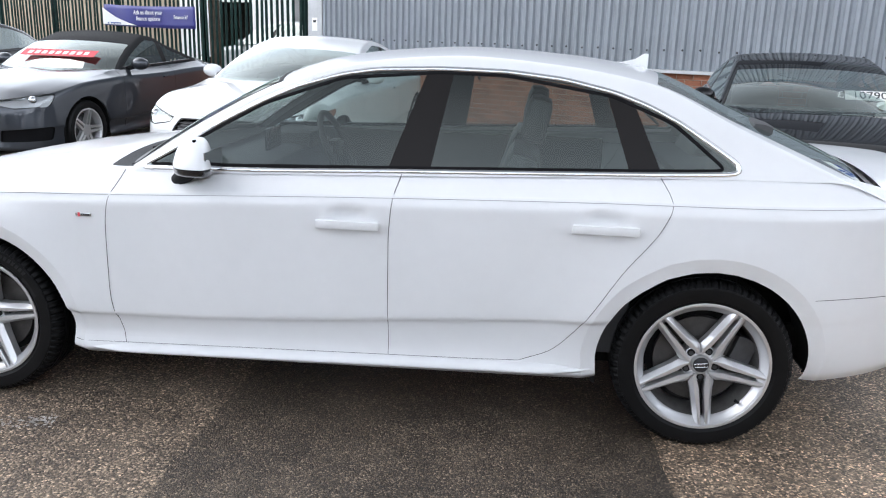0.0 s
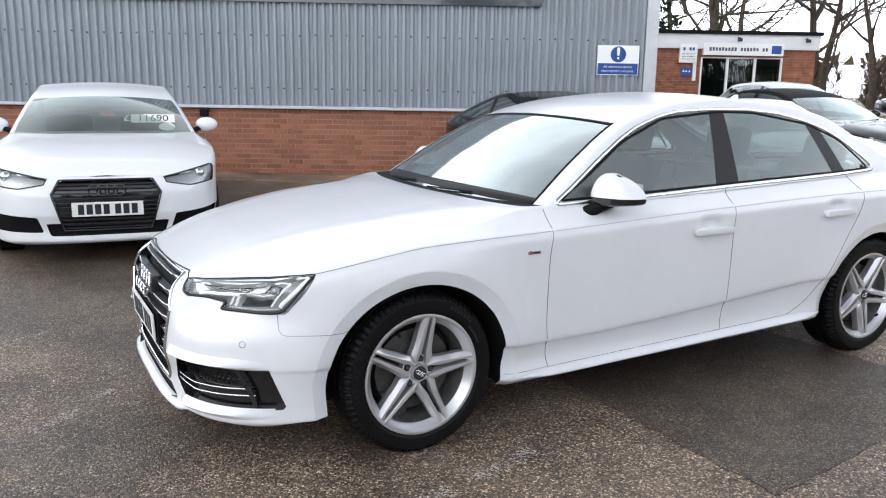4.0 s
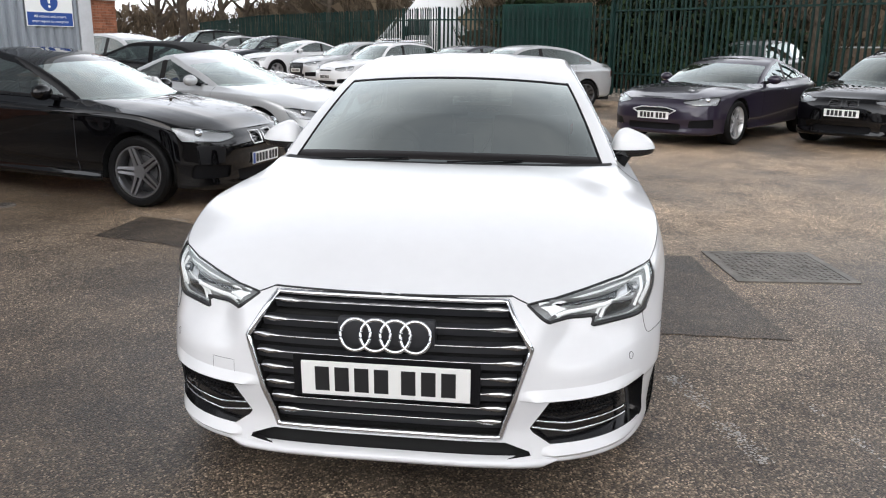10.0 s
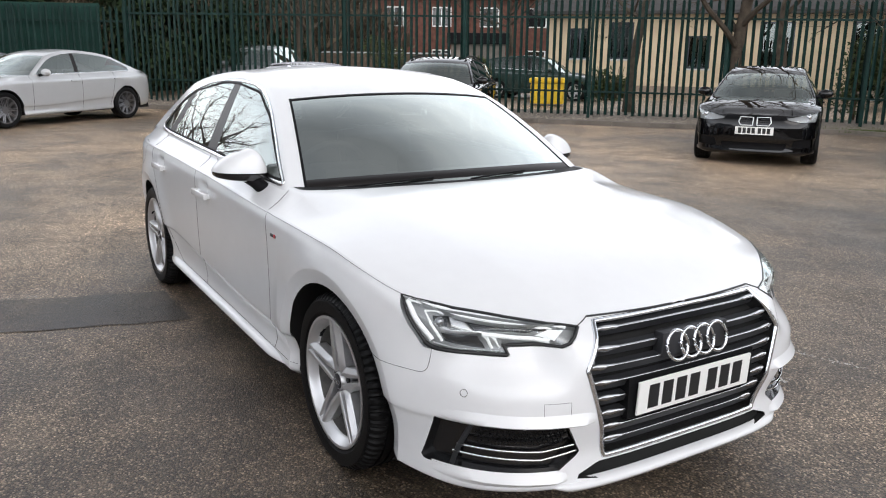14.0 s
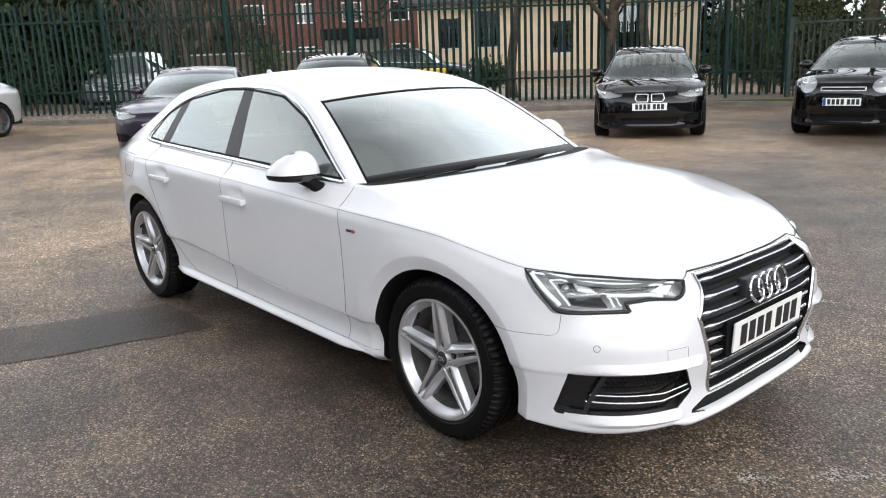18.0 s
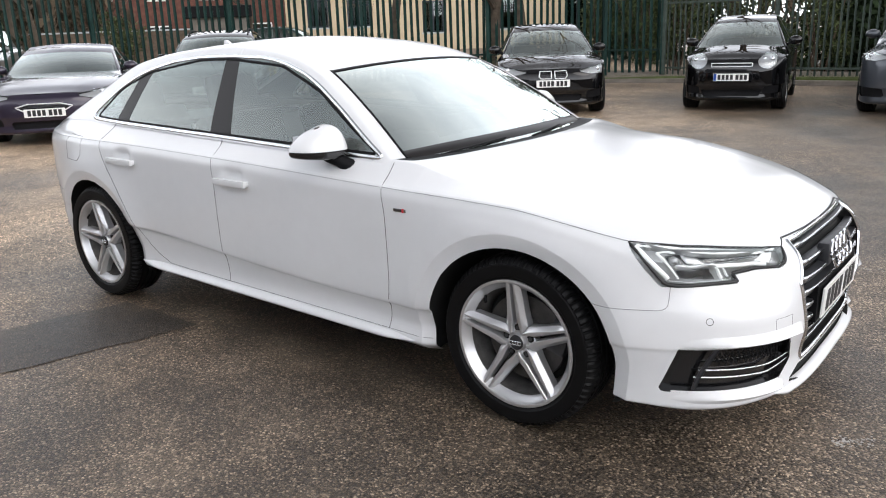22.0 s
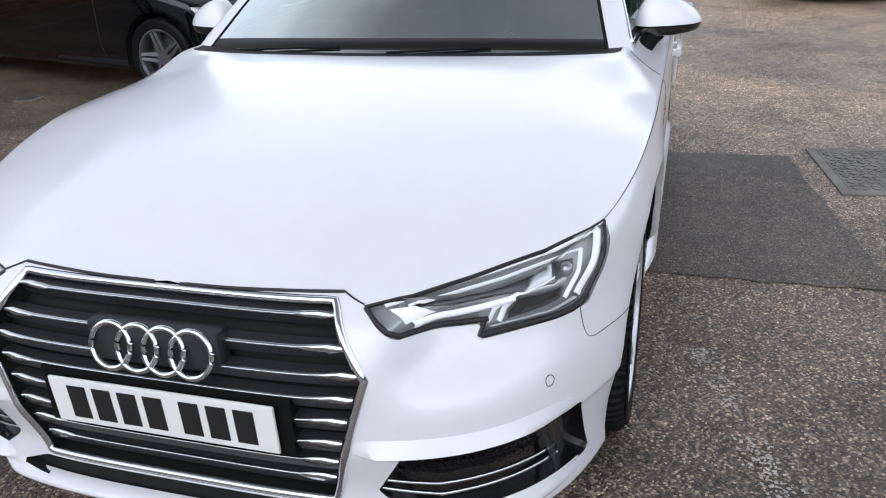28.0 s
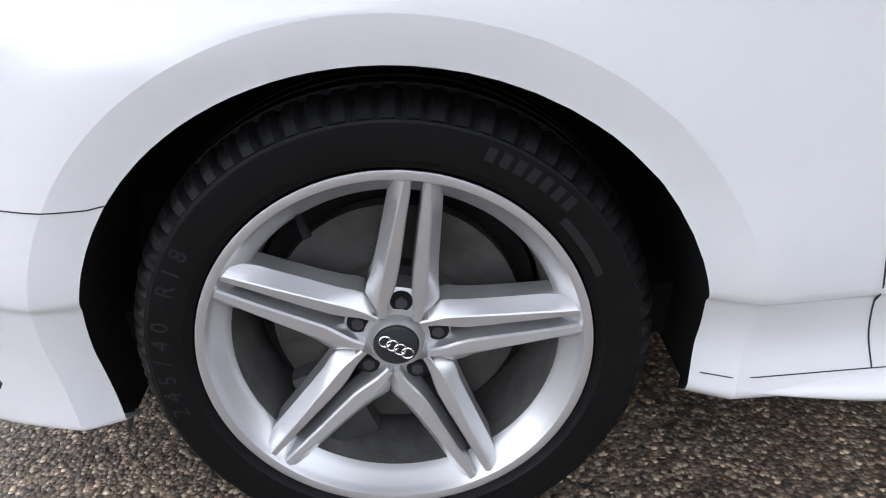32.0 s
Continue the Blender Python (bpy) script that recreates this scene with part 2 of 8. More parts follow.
def tube(bm, pts, r, seg=8, closed=False):
    """A round bar along a line of points."""
    pts = [Vector(p) for p in pts]
    n, rings = len(pts), []
    up = Vector((0, 0, 1))
    for i, p in enumerate(pts):
        a, b = (pts[(i - 1) % n], pts[(i + 1) % n]) if closed else (pts[max(i - 1, 0)], pts[min(i + 1, n - 1)])
        d = (b - a).normalized()
        u = d.cross(up if abs(d.z) < 0.95 else Vector((1, 0, 0))).normalized()
        w = u.cross(d)
        rr = r[i] if isinstance(r, (list, tuple)) else r
        rings.append([bm.verts.new(p + rr * (u * math.cos(t) + w * math.sin(t))) for t in (2 * math.pi * q / seg for q in range(seg))])
    for i in range(n if closed else n - 1):
        a, b = rings[i], rings[(i + 1) % n]
        for q in range(seg):
            bm.faces.new((a[q], a[(q + 1) % seg], b[(q + 1) % seg], b[q]))
    if not closed:
        bm.faces.new(rings[0][::-1])
        bm.faces.new(rings[-1])


def prism(bm, outline, z0, z1, m=None):
    """An upright slab over a plan outline of (x, y)."""
    lo = [bm.verts.new((m @ Vector((x, y, z0))) if m is not None else (x, y, z0)) for x, y in outline]
    hi = [bm.verts.new((m @ Vector((x, y, z1))) if m is not None else (x, y, z1)) for x, y in outline]
    n = len(outline)
    bm.faces.new(hi)
    bm.faces.new(lo[::-1])
    for i in range(n):
        bm.faces.new((lo[i], lo[(i + 1) % n], hi[(i + 1) % n], hi[i]))


def pch(*flat):
    """A smooth curve through pairs x, value that does not overshoot."""
    x, v = np.array(flat[0::2], float), np.array(flat[1::2], float)
    h, d = np.diff(x), np.diff(v) / np.diff(x)
    m = np.zeros(len(x))
    for i in range(1, len(x) - 1):
        if d[i - 1] * d[i] > 0:
            a, b = 2 * h[i] + h[i - 1], h[i] + 2 * h[i - 1]
            m[i] = (a + b) / (a / d[i - 1] + b / d[i])
    m[0], m[-1] = d[0], d[-1]

    def f(q):
        q = np.clip(np.asarray(q, float), x[0], x[-1])
        i = np.clip(np.searchsorted(x, q) - 1, 0, len(x) - 2)
        t = (q - x[i]) / h[i]
        return (2 * t**3 - 3 * t**2 + 1) * v[i] + (t**3 - 2 * t**2 + t) * h[i] * m[i] + (3 * t**2 - 2 * t**3) * v[i + 1] + (t**3 - t**2) * h[i] * m[i + 1]

    return f


def text_mesh(body, size, mat, parent, m, name="lettering", depth=0.001):
    """Built-in lettering turned into a mesh."""
    cu = bpy.data.curves.new(name, "FONT")
    cu.body, cu.size, cu.align_x, cu.align_y, cu.extrude = body, size, "CENTER", "CENTER", depth
    tmp = bpy.data.objects.new(name, cu)
    scene.collection.objects.link(tmp)
    me = bpy.data.meshes.new_from_object(tmp.evaluated_get(bpy.context.evaluated_depsgraph_get()))
    bpy.data.objects.remove(tmp)
    bpy.data.curves.remove(cu)
    me.materials.clear()
    me.materials.append(mat)
    ob = new(name, me)
    ob.parent = parent
    ob.matrix_basis = m
    return ob


def inside(poly, px, py):
    r, n = False, len(poly)
    for i in range(n):
        (x1, y1), (x2, y2) = poly[i], poly[i - 1]
        if (y1 > py) != (y2 > py) and px < (x2 - x1) * (py - y1) / (y2 - y1) + x1:
            r = not r
    return r


# ---- ground ----
def ground_z(x, y):
    """The yard rises gently towards the workshop and the far cars."""
    return 0.010 * max(0.0, x - 3.4) + 0.026 * max(0.0, min(y, 12.0) - 3.0)


def asphalt(name, dark=1.0, fine=1.0, film=0.06, pale=1.0):
    """Worn asphalt: stones of many tones in a dark binder, wide damp and dusty patches, uneven gloss."""
    m = material(name, (0.1, 0.1, 0.1), rough=0.6, spec=0.6)
    n, l = m.node_tree.nodes, m.node_tree.links
    b, tc = n["Principled BSDF"], n.new("ShaderNodeTexCoord")

    def node(kind, **inputs):
        q = n.new("ShaderNode" + kind)
        for k, v in inputs.items():
            q.inputs[k].default_value = v
        return q

    def noise(scale, detail, rough=0.55):
        q = node("TexNoise", Scale=scale, Detail=detail, Roughness=rough)
        l.new(tc.outputs["Object"], q.inputs["Vector"])
        return q.outputs["Fac"]

    def ramp(fac, lo, hi, a, c):
        q = node("MapRange", **{"From Min": lo, "From Max": hi, "To Min": a, "To Max": c})
        l.new(fac, q.inputs["Value"])
        return q.outputs["Result"]

    def mix(kind, fac, a, c):
        q = n.new("ShaderNodeMixRGB")
        q.blend_type = kind
        for slot, v in (("Fac", fac), ("Color1", a), ("Color2", c)):
            if isinstance(v, (int, float, tuple)):
                q.inputs[slot].default_value = v
            else:
                l.new(v, q.inputs[slot])
        return q.outputs["Color"]

    vo = node("TexVoronoi", Scale=135.0 * fine, Randomness=1.0)
    l.new(tc.outputs["Object"], vo.inputs["Vector"])
    sp = n.new("ShaderNodeSeparateColor")
    l.new(vo.outputs["Color"], sp.inputs["Color"])
    cr = n.new("ShaderNodeValToRGB")
    els = cr.color_ramp.elements
    els[0].position, els[0].color = 0.0, (0.026 * dark, 0.022 * dark, 0.019 * dark, 1)
    els[1].position, els[1].color = 1.0, (0.50 * dark, 0.43 * dark, 0.35 * dark, 1)
    for p, c in ((0.45, (0.082, 0.067, 0.055)), (0.75, (0.16, 0.132, 0.107)), (0.93, (0.30, 0.25, 0.20))):
        e = els.new(p)
        e.color = (c[0] * dark, c[1] * dark, c[2] * dark, 1)
    l.new(sp.outputs["Red"], cr.inputs["Fac"])
    gap = ramp(vo.outputs["Distance"], 0.45, 0.85, 1.0, 0.45)
    wide, mid, small = noise(0.33, 5, 0.6), noise(1.7, 6, 0.65), noise(9.0, 4)
    wet = ramp(wide, 0.40, 0.60, 0.62, 1.42)
    dust = ramp(mid, 0.36, 0.64, 0.68, 1.34)
    sm = ramp(small, 0.3, 0.7, 0.85, 1.15)
    col = mix("MULTIPLY", 1.0, cr.outputs["Color"], gap)
    for f in (wet, dust, sm):
        col = mix("MULTIPLY", 1.0, col, f)
    # the trafficked middle of the yard is worn paler and sandier, with an uneven border
    sx = n.new("ShaderNodeSeparateXYZ")
    l.new(tc.outputs["Object"], sx.inputs["Vector"])
    edge = node("Math")
    edge.operation = "MULTIPLY_ADD"
    edge.inputs[1].default_value = 3.0
    l.new(noise(0.55, 4, 0.6), edge.inputs[0])
    l.new(sx.outputs["X"], edge.inputs[2])
    col = mix("MULTIPLY", 1.0, col, mix("MIX", ramp(edge.outputs[0], 2.6, 6.2, 0.0, pale), (1.06, 1.05, 1.03, 1), (2.45, 2.34, 2.18, 1)))
    warm = mix("MIX", ramp(mid, 0.5, 0.72, 0.0, 0.35), col, (0.17 * dark, 0.145 * dark, 0.115 * dark, 1))
    l.new(mix("MULTIPLY", 1.0, warm, (1.08, 1.0, 0.90, 1)), b.inputs["Base Color"])
    l.new(ramp(wide, 0.38, 0.62, 0.40, 0.62), b.inputs["Roughness"])
    l.new(ramp(wide, 0.40, 0.62, film, film * 0.45), b.inputs["Coat Weight"])
    b.inputs["Coat Roughness"].default_value = 0.34
    bp = node("Bump", Strength=0.75, Distance=0.005)
    l.new(vo.outputs["Distance"], bp.inputs["Height"])
    bp.invert = True
    l.new(bp.outputs["Normal"], b.inputs["Normal"])
    return m


M_ASPHALT = asphalt("wet_asphalt")
M_PATCH = asphalt("dark_repair_asphalt", 0.52, 1.3, 0.1, 0.0)


def axis_steps(fine_lo, fine_hi, step, lo, hi):
    vals = list(np.arange(fine_lo, fine_hi + 1e-6, step))
    d, v = step, fine_hi
    while v < hi:
        d *= 1.5
        v += d
        vals.append(v)
    d, v = step, fine_lo
    while v > lo:
        d *= 1.5
        v -= d
        vals.insert(0, v)
    return vals


gx, gy = axis_steps(-8, 26, 0.5, -400, 400), axis_steps(-18, 16, 0.5, -400, 400)
gv = [(x, y, ground_z(min(x, 40), y)) for x in gx for y in gy]
gf = [(i * len(gy) + j, (i + 1) * len(gy) + j, (i + 1) * len(gy) + j + 1, i * len(gy) + j + 1) for i in range(len(gx) - 1) for j in range(len(gy) - 1)]
ground = tagged(mesh_ob("ground", gv, gf, M_ASPHALT), "worn damp grey-brown asphalt of the sales yard", "ground", kind="structure")



# ---- cars: shared surface ----
def smin(a, b, r):
    h = np.clip(0.5 + 0.5 * (b - a) / r, 0, 1)
    return b * (1 - h) + a * h - r * h * (1 - h)


def car_spec(fo=0.89, wb=2.82, ro=1.02, W=0.905, H=1.427, nose=0.705, cowl=0.955, cowl_x=0.48, header=1.09, roof_x=1.9,
             tail_x=2.62, tail_z=1.362, base_x=3.42, deck=1.035, belt=(0.94, 1.015), nf=3.0, nr=2.8, lift=0.0, lean=0.5, roof_w=1.0):
    """The curves of a car: x runs back from the front axle, z up from the ground, y across from the middle."""
    F, R = -fo, wb + ro
    k = W / 0.905
    S = dict(F=F, R=R, W=W, wb=wb, nf=nf, nr=nr, cowl_x=cowl_x, header=header, base_x=base_x, tail_x=tail_x, H=H, lean=lean, nose=nose)
    sh1 = min(belt[0] - 0.06, 0.862)
    S["zs"] = pch(F, nose, F * 0.9, nose, F * 0.46, nose + 0.37 * (sh1 - nose), -0.15, nose + 0.665 * (sh1 - nose), 0.05, nose + 0.85 * (sh1 - nose), 0.24, nose + 0.915 * (sh1 - nose), cowl_x + 0.11, sh1, wb * 0.59, belt[1] - 0.112, wb * 0.93, belt[1] - 0.09, R, belt[1] - 0.085)
    a = 0.4
    S["lev"] = [
        (pch(F, 0.185, -0.6, 0.17, -0.38, 0.19, a, 0.20, wb - a, 0.235, R, 0.28), pch(F, 0.88 * k, a, 0.845 * k, R, 0.845 * k), 0.045, -0.05),
        (pch(F, 0.215, -0.6, 0.205, a, 0.235, wb - a, 0.265, R, 0.33), pch(F, 0.912 * k, -0.3, 0.90 * k, a, 0.885 * k, R, 0.87 * k), 0.015, -0.03),
        (pch(F, 0.30, -0.4, 0.30, 0.6, 0.305, wb - a, 0.345, R, 0.42), pch(F, 0.912 * k, -0.38, 0.898 * k, 0.5, 0.868 * k, wb - 0.5, 0.868 * k, wb + a, 0.888 * k, R, 0.885 * k), 0.028, -0.02),
        (pch(F, 0.395, -0.4, 0.395, 0.6, 0.368, wb * 0.82, 0.456, R, 0.52), pch(F, 0.912 * k, -0.38, 0.901 * k, 0.5, 0.881 * k, wb - 0.5, 0.881 * k, wb + a, 0.893 * k, R, 0.892 * k), 0.006, -0.004),
        (pch(F, 0.42, -0.4, 0.42, 0.6, 0.395, wb * 0.82, 0.485, R, 0.55), pch(F, 0.912 * k, 0.0, 0.903 * k, 0.6, 0.899 * k, R, 0.897 * k), 0.002, 0.0),
        (pch(F, 0.55 * nose / 0.705, 0.6, 0.60, wb * 0.82, 0.665, R, 0.70), pch(F, 0.905 * k, R, 0.905 * k), 0.004, 0.0),
        (None, pch(F, 0.908 * k, 0.0, 0.908 * k, R, 0.902 * k), 0.035, -0.01),
        (S["zs"], pch(F, 0.885 * k, -0.4, 0.892 * k, 0.4, 0.895 * k, R, 0.88 * k), 0.095, -0.03),
    ]
    S["hood"] = pch(F, nose - 0.005, F + 0.1, nose + 0.012, F * 0.56, nose + 0.45 * (cowl - nose), 0.0, nose + 0.82 * (cowl - nose), cowl_x - 0.08, cowl, cowl_x + 0.25, cowl + 0.015)
    S["deck"] = pch(base_x - 0.5, deck + 0.02, base_x, deck, R - 0.12, deck - 0.01, R, deck - 0.06)
    S["top"] = pch(cowl_x - 0.4, cowl - 0.26, cowl_x, cowl - 0.005, (cowl_x + header) / 2, (cowl + H) / 2 - 0.045, header, H - 0.125, header + 0.19, H - 0.063,
                   header + 0.45, H - 0.022, roof_x, H, (roof_x + tail_x) / 2 + 0.02, H - 0.3 * (H - tail_z), tail_x, tail_z, tail_x + 0.45 * (base_x - tail_x), tail_z - 0.44 * (tail_z - deck), base_x, deck, base_x + 0.3, deck - 0.14)
    S["zb"] = pch(cowl_x + 0.12, belt[0], wb * 0.6, belt[0] + 0.5 * (belt[1] - belt[0]), wb * 1.02, belt[1], R, belt[1])
    S["yb"] = pch(cowl_x, 0.79 * k, 1.2, 0.805 * k, wb * 0.9, 0.80 * k, wb + 0.15, 0.765 * k, base_x, 0.72 * k, R, 0.70 * k)
    S["cw"] = pch(cowl_x, 0.20, header + 0.2, 0.21, roof_x, 0.0, tail_x - 0.1, -0.16, R, -0.16)
    S["rw"] = roof_w
    return S


def roof_at(S, x, y):
    """The outer skin over the belt line."""
    x, y = np.asarray(x, float), np.abs(np.asarray(y, float))
    top = S["top"](x - S["cw"](x) * y * y) - (0.03 + 0.07 * np.clip((x - S["cowl_x"]) / 0.8, 0, 1)) * y * y / S["rw"] ** 2
    u = np.maximum(S["yb"](x) - y, -0.05)
    side = S["zb"](x) + u / S["lean"] * (1 - 0.55 * np.clip(u, 0, 0.3))
    return smin(top, side, 0.022), side < top


def car_skin(S, nfront=60, step=0.018, rows=40, trows=26, rear=36):
    """Points and quads of the body on the y > 0 half: the flanks, the top of the body, and the cabin. Each quad has a zone."""
    F, R = S["F"], S["R"]
    x0, x1 = 0.45, S["wb"] - 0.3
    cols = [("f", math.pi / 2 * (i / nfront)) for i in range(nfront)]
    nm = int((x1 - x0) / step)
    cols += [("m", x0 + (x1 - x0) * i / nm) for i in range(nm)]
    cols += [("r", math.pi / 2 * (i / rear)) for i in range(rear + 1)]

    def plan(kind, p, W, fo, ro, n):
        if kind == "f":
            return x0 - (x0 - F - fo) * math.cos(p) ** (2 / n), W * math.sin(p) ** (2 / n)
        if kind == "m":
            return p, W
        return x1 + (R + ro - x1) * math.sin(p) ** (2 / S["nr"]), W * max(math.cos(p), 0) ** (2 / S["nr"])

    verts, faces, zone = [], [], []
    lv = S["lev"]
    edge = []
    for kind, p in cols:
        xr, _ = plan(kind, p, S["W"], 0, 0, S["nf"])
        pts = []
        for q, (zf, wf, fo, ro) in enumerate(lv):
            x, y = plan(kind, p, float(wf(xr)), fo, ro, S["nf"] + (0.6, 0.8, 0.9, 0.9, 0.9, 0.75, 0.65, 0.6)[q])
            z = float(zf(xr)) if zf else float(S["zs"](xr)) - 0.055
            pts.append((x, y, z))
        pts = np.array(pts)
        t = np.linspace(0, len(lv) - 1, rows)
        col = np.stack([pch(*[w for q in range(len(lv)) for w in (q, pts[q, c])])(t) for c in range(3)], 1)
        verts.extend(col)
        edge.append(col[-1])
    nc = len(cols)
    for i in range(nc - 1):
        for j in range(rows - 1):
            faces.append((i * rows + j, (i + 1) * rows + j, (i + 1) * rows + j + 1, i * rows + j + 1))
            zone.append("flank")
    base = len(verts)
    nb = max(5, trows // 2)
    tw = np.concatenate([np.linspace(0, 1, nb), np.linspace(1, 2, trows - nb + 1)[1:]])
    for e in edge:
        x, ye, ze = e
        yb = min(float(S["yb"](x)) - 0.012, ye * 0.88)
        zb = float(S["zb"](x)) + 0.004
        hood = x < S["base_x"] - 0.6
        zin = float(S["hood" if hood else "deck"](x))
        q = (x - S["cowl_x"] + 0.22) / 0.30 if hood else (S["base_x"] + 0.12 - x) / 0.3
        q = min(1.0, max(0.0, q))
        q = q * q * (3 - 2 * q)
        for w in tw:
            y = ye + (yb - ye) * w if w <= 1 else yb * (2 - w)
            u = 1 - y / max(ye, 1e-6)
            z1 = ze + (zin - ze) * (1 - (1 - u) ** 3.3)
            if hood:
                yr = 0.40 + 0.22 * (x - F) / 1.4
                z1 += 0.004 * math.exp(-(((y - yr) / 0.035) ** 2)) * min(1, max(0, (ye - y) / 0.15)) * min(1, max(0, (x - F - 0.12) / 0.2))
            z2 = ze + (zb - ze) * min(w, 1) ** 1.25
            verts.append(np.array((x, max(y, 0), z1 + (z2 - z1) * q)))
    for i in range(nc - 1):
        xm = (edge[i][0] + edge[i + 1][0]) / 2
        for j in range(trows - 1):
            if j >= nb - 1 and S["cowl_x"] + 0.25 < xm < S["base_x"]:
                continue
            faces.append((base + i * trows + j, base + (i + 1) * trows + j, base + (i + 1) * trows + j + 1, base + i * trows + j + 1))
            zone.append("top")
    base = len(verts)
    gx = np.arange(S["cowl_x"] - 0.06, S["base_x"] + 0.03, step)
    k = S["W"] / 0.905
    gyf = np.concatenate([np.linspace(0, 0.55, 16)[:-1], np.linspace(0.55, 1.0, max(16, int(0.45 / step * 1.4)))])
    for x in gx:
        yb = float(S["yb"](x)) + 0.006
        ys = yb * gyf
        zz, _ = roof_at(S, np.full(len(ys), x), ys)
        verts.extend(np.stack([np.full(len(ys), x), ys, zz], 1))
    ng = len(gyf)
    for i in range(len(gx) - 1):
        for j in range(ng - 1):
            faces.append((base + i * ng + j, base + i * ng + j + 1, base + (i + 1) * ng + j + 1, base + (i + 1) * ng + j))
            zone.append("cabin")
    return np.array(verts), faces, zone


def face_normal(p):
    q = np.roll(p, -1, 0)
    return np.cross(p, q).sum(0)


def flip_out(verts, faces, toward):
    out = []
    for f in faces:
        p = verts[list(f)]
        mid = p.mean(0)
        out.append(f if face_normal(p - mid) @ (mid - toward(mid)) > 0 else f[::-1])
    return out


def mirror_half(verts, faces, zone):
    n = len(verts)
    v2 = verts * np.array((1, -1, 1))
    return np.concatenate([verts, v2]), faces + [tuple(q + n for q in f[::-1]) for f in faces], zone + zone


def vertex_normals(verts, faces):
    nv = np.zeros_like(verts)
    for f in faces:
        p = verts[list(f)]
        nv[list(f)] += face_normal(p - p[0])
    key = {}
    for i, v in enumerate(verts):
        key.setdefault((round(v[0], 4), round(v[1], 4), round(v[2], 4)), []).append(i)
    for ids in key.values():
        if len(ids) > 1:
            nv[ids] = nv[ids].sum(0)
    return nv / np.maximum(np.linalg.norm(nv, axis=1, keepdims=True), 1e-9)


def carve(verts, faces, keep):
    """Only the faces named, with their points renumbered."""
    ids = sorted({q for i in keep for q in faces[i]})
    back = {q: i for i, q in enumerate(ids)}
    return ids, [tuple(back[q] for q in faces[i]) for i in keep]


def poly_sd(poly, p):
    """Signed distance of points to an outline, less than nothing inside."""
    p = np.asarray(p, float)
    d, ins = np.full(len(p), 9.0), np.zeros(len(p), bool)
    for i in range(len(poly)):
        a, b = np.array(poly[i - 1], float), np.array(poly[i], float)
        t = np.clip((p - a) @ (b - a) / max((b - a) @ (b - a), 1e-12), 0, 1)
        d = np.minimum(d, np.hypot(*(p - a - t[:, None] * (b - a)).T))
        cross = ((a[1] > p[:, 1]) != (b[1] > p[:, 1])) & (p[:, 0] < (b[0] - a[0]) * (p[:, 1] - a[1]) / (b[1] - a[1] + 1e-15) + a[0])
        ins ^= cross
    return np.where(ins, -d, d)


def split_by(verts, faces, tags, zone, bit, zones, dist):
    """Cuts the faces of some zones along dist = 0, and marks those inside with a bit."""
    d = dist(verts)
    vl, cut = list(verts), {}
    nf_, nt, nz = [], [], []

    def mid(a, b):
        k = (a, b) if a < b else (b, a)
        if k not in cut:
            t = d[k[0]] / (d[k[0]] - d[k[1]])
            cut[k] = len(vl)
            vl.append(verts[k[0]] + t * (verts[k[1]] - verts[k[0]]))
        return cut[k]

    for f, tg, zn in zip(faces, tags, zone):
        if zn not in zones:
            nf_.append(f), nt.append(tg), nz.append(zn)
            continue
        s = [d[q] < 0 for q in f]
        if all(s) or not any(s):
            nf_.append(f), nt.append(tg | bit if s[0] else tg), nz.append(zn)
            continue
        a, b = [], []
        for i, q in enumerate(f):
            r = f[(i + 1) % len(f)]
            (a if s[i] else b).append(q)
            if s[i] != s[(i + 1) % len(f)]:
                m = mid(q, r)
                a.append(m), b.append(m)
        for poly, tg2 in ((a, tg | bit), (b, tg)):
            if len(poly) > 2:
                nf_.append(tuple(poly)), nt.append(tg2), nz.append(zn)
    return np.array(vl), nf_, nt, nz


import collections

from mathutils.bvhtree import BVHTree


def ribbon(name, tree, pts, width, mat, parent, lift=0.0015, label="", thick=0.0, closed=False, axis=None, soft=0):
    """A strip that lies along a line of points on a skin. axis: the way in which the points are dropped on the skin."""
    loc = []
    for p in pts:
        p = Vector(p)
        if axis is not None:
            hit = tree.ray_cast(p, axis)
            if hit[0] is None:
                hit = tree.find_nearest(p)
        else:
            hit = tree.find_nearest(p)
        nn = hit[1] if axis is None or hit[1].dot(axis) < 0 else -hit[1]
        loc.append((hit[0], nn))
    for _ in range(soft):
        k = len(loc)
        loc = [tuple(loc[(i - 1) % k][c] * 0.25 + loc[i][c] * 0.5 + loc[(i + 1) % k][c] * 0.25 for c in (0, 1)) for i in range(k)]
        loc = [(p, q.normalized()) for p, q in loc]
    vs, fs, n = [], [], len(loc)
    for i, (p, nn) in enumerate(loc):
        a, b = (loc[(i - 1) % n][0], loc[(i + 1) % n][0]) if closed else (loc[max(i - 1, 0)][0], loc[min(i + 1, n - 1)][0])
        d = (b - a).normalized()
        s = d.cross(nn).normalized() * width / 2
        up = nn * lift
        vs += [p + s - nn * 0.002, p + s * 0.9 + up, p + up + nn * thick, p - s * 0.9 + up, p - s - nn * 0.002]
    for i in range(n if closed else n - 1):
        j = (i + 1) % n
        for q in range(4):
            fs.append((i * 5 + q, i * 5 + q + 1, j * 5 + q + 1, j * 5 + q))
    return mesh_ob(name, vs, fs, mat, parent, label)


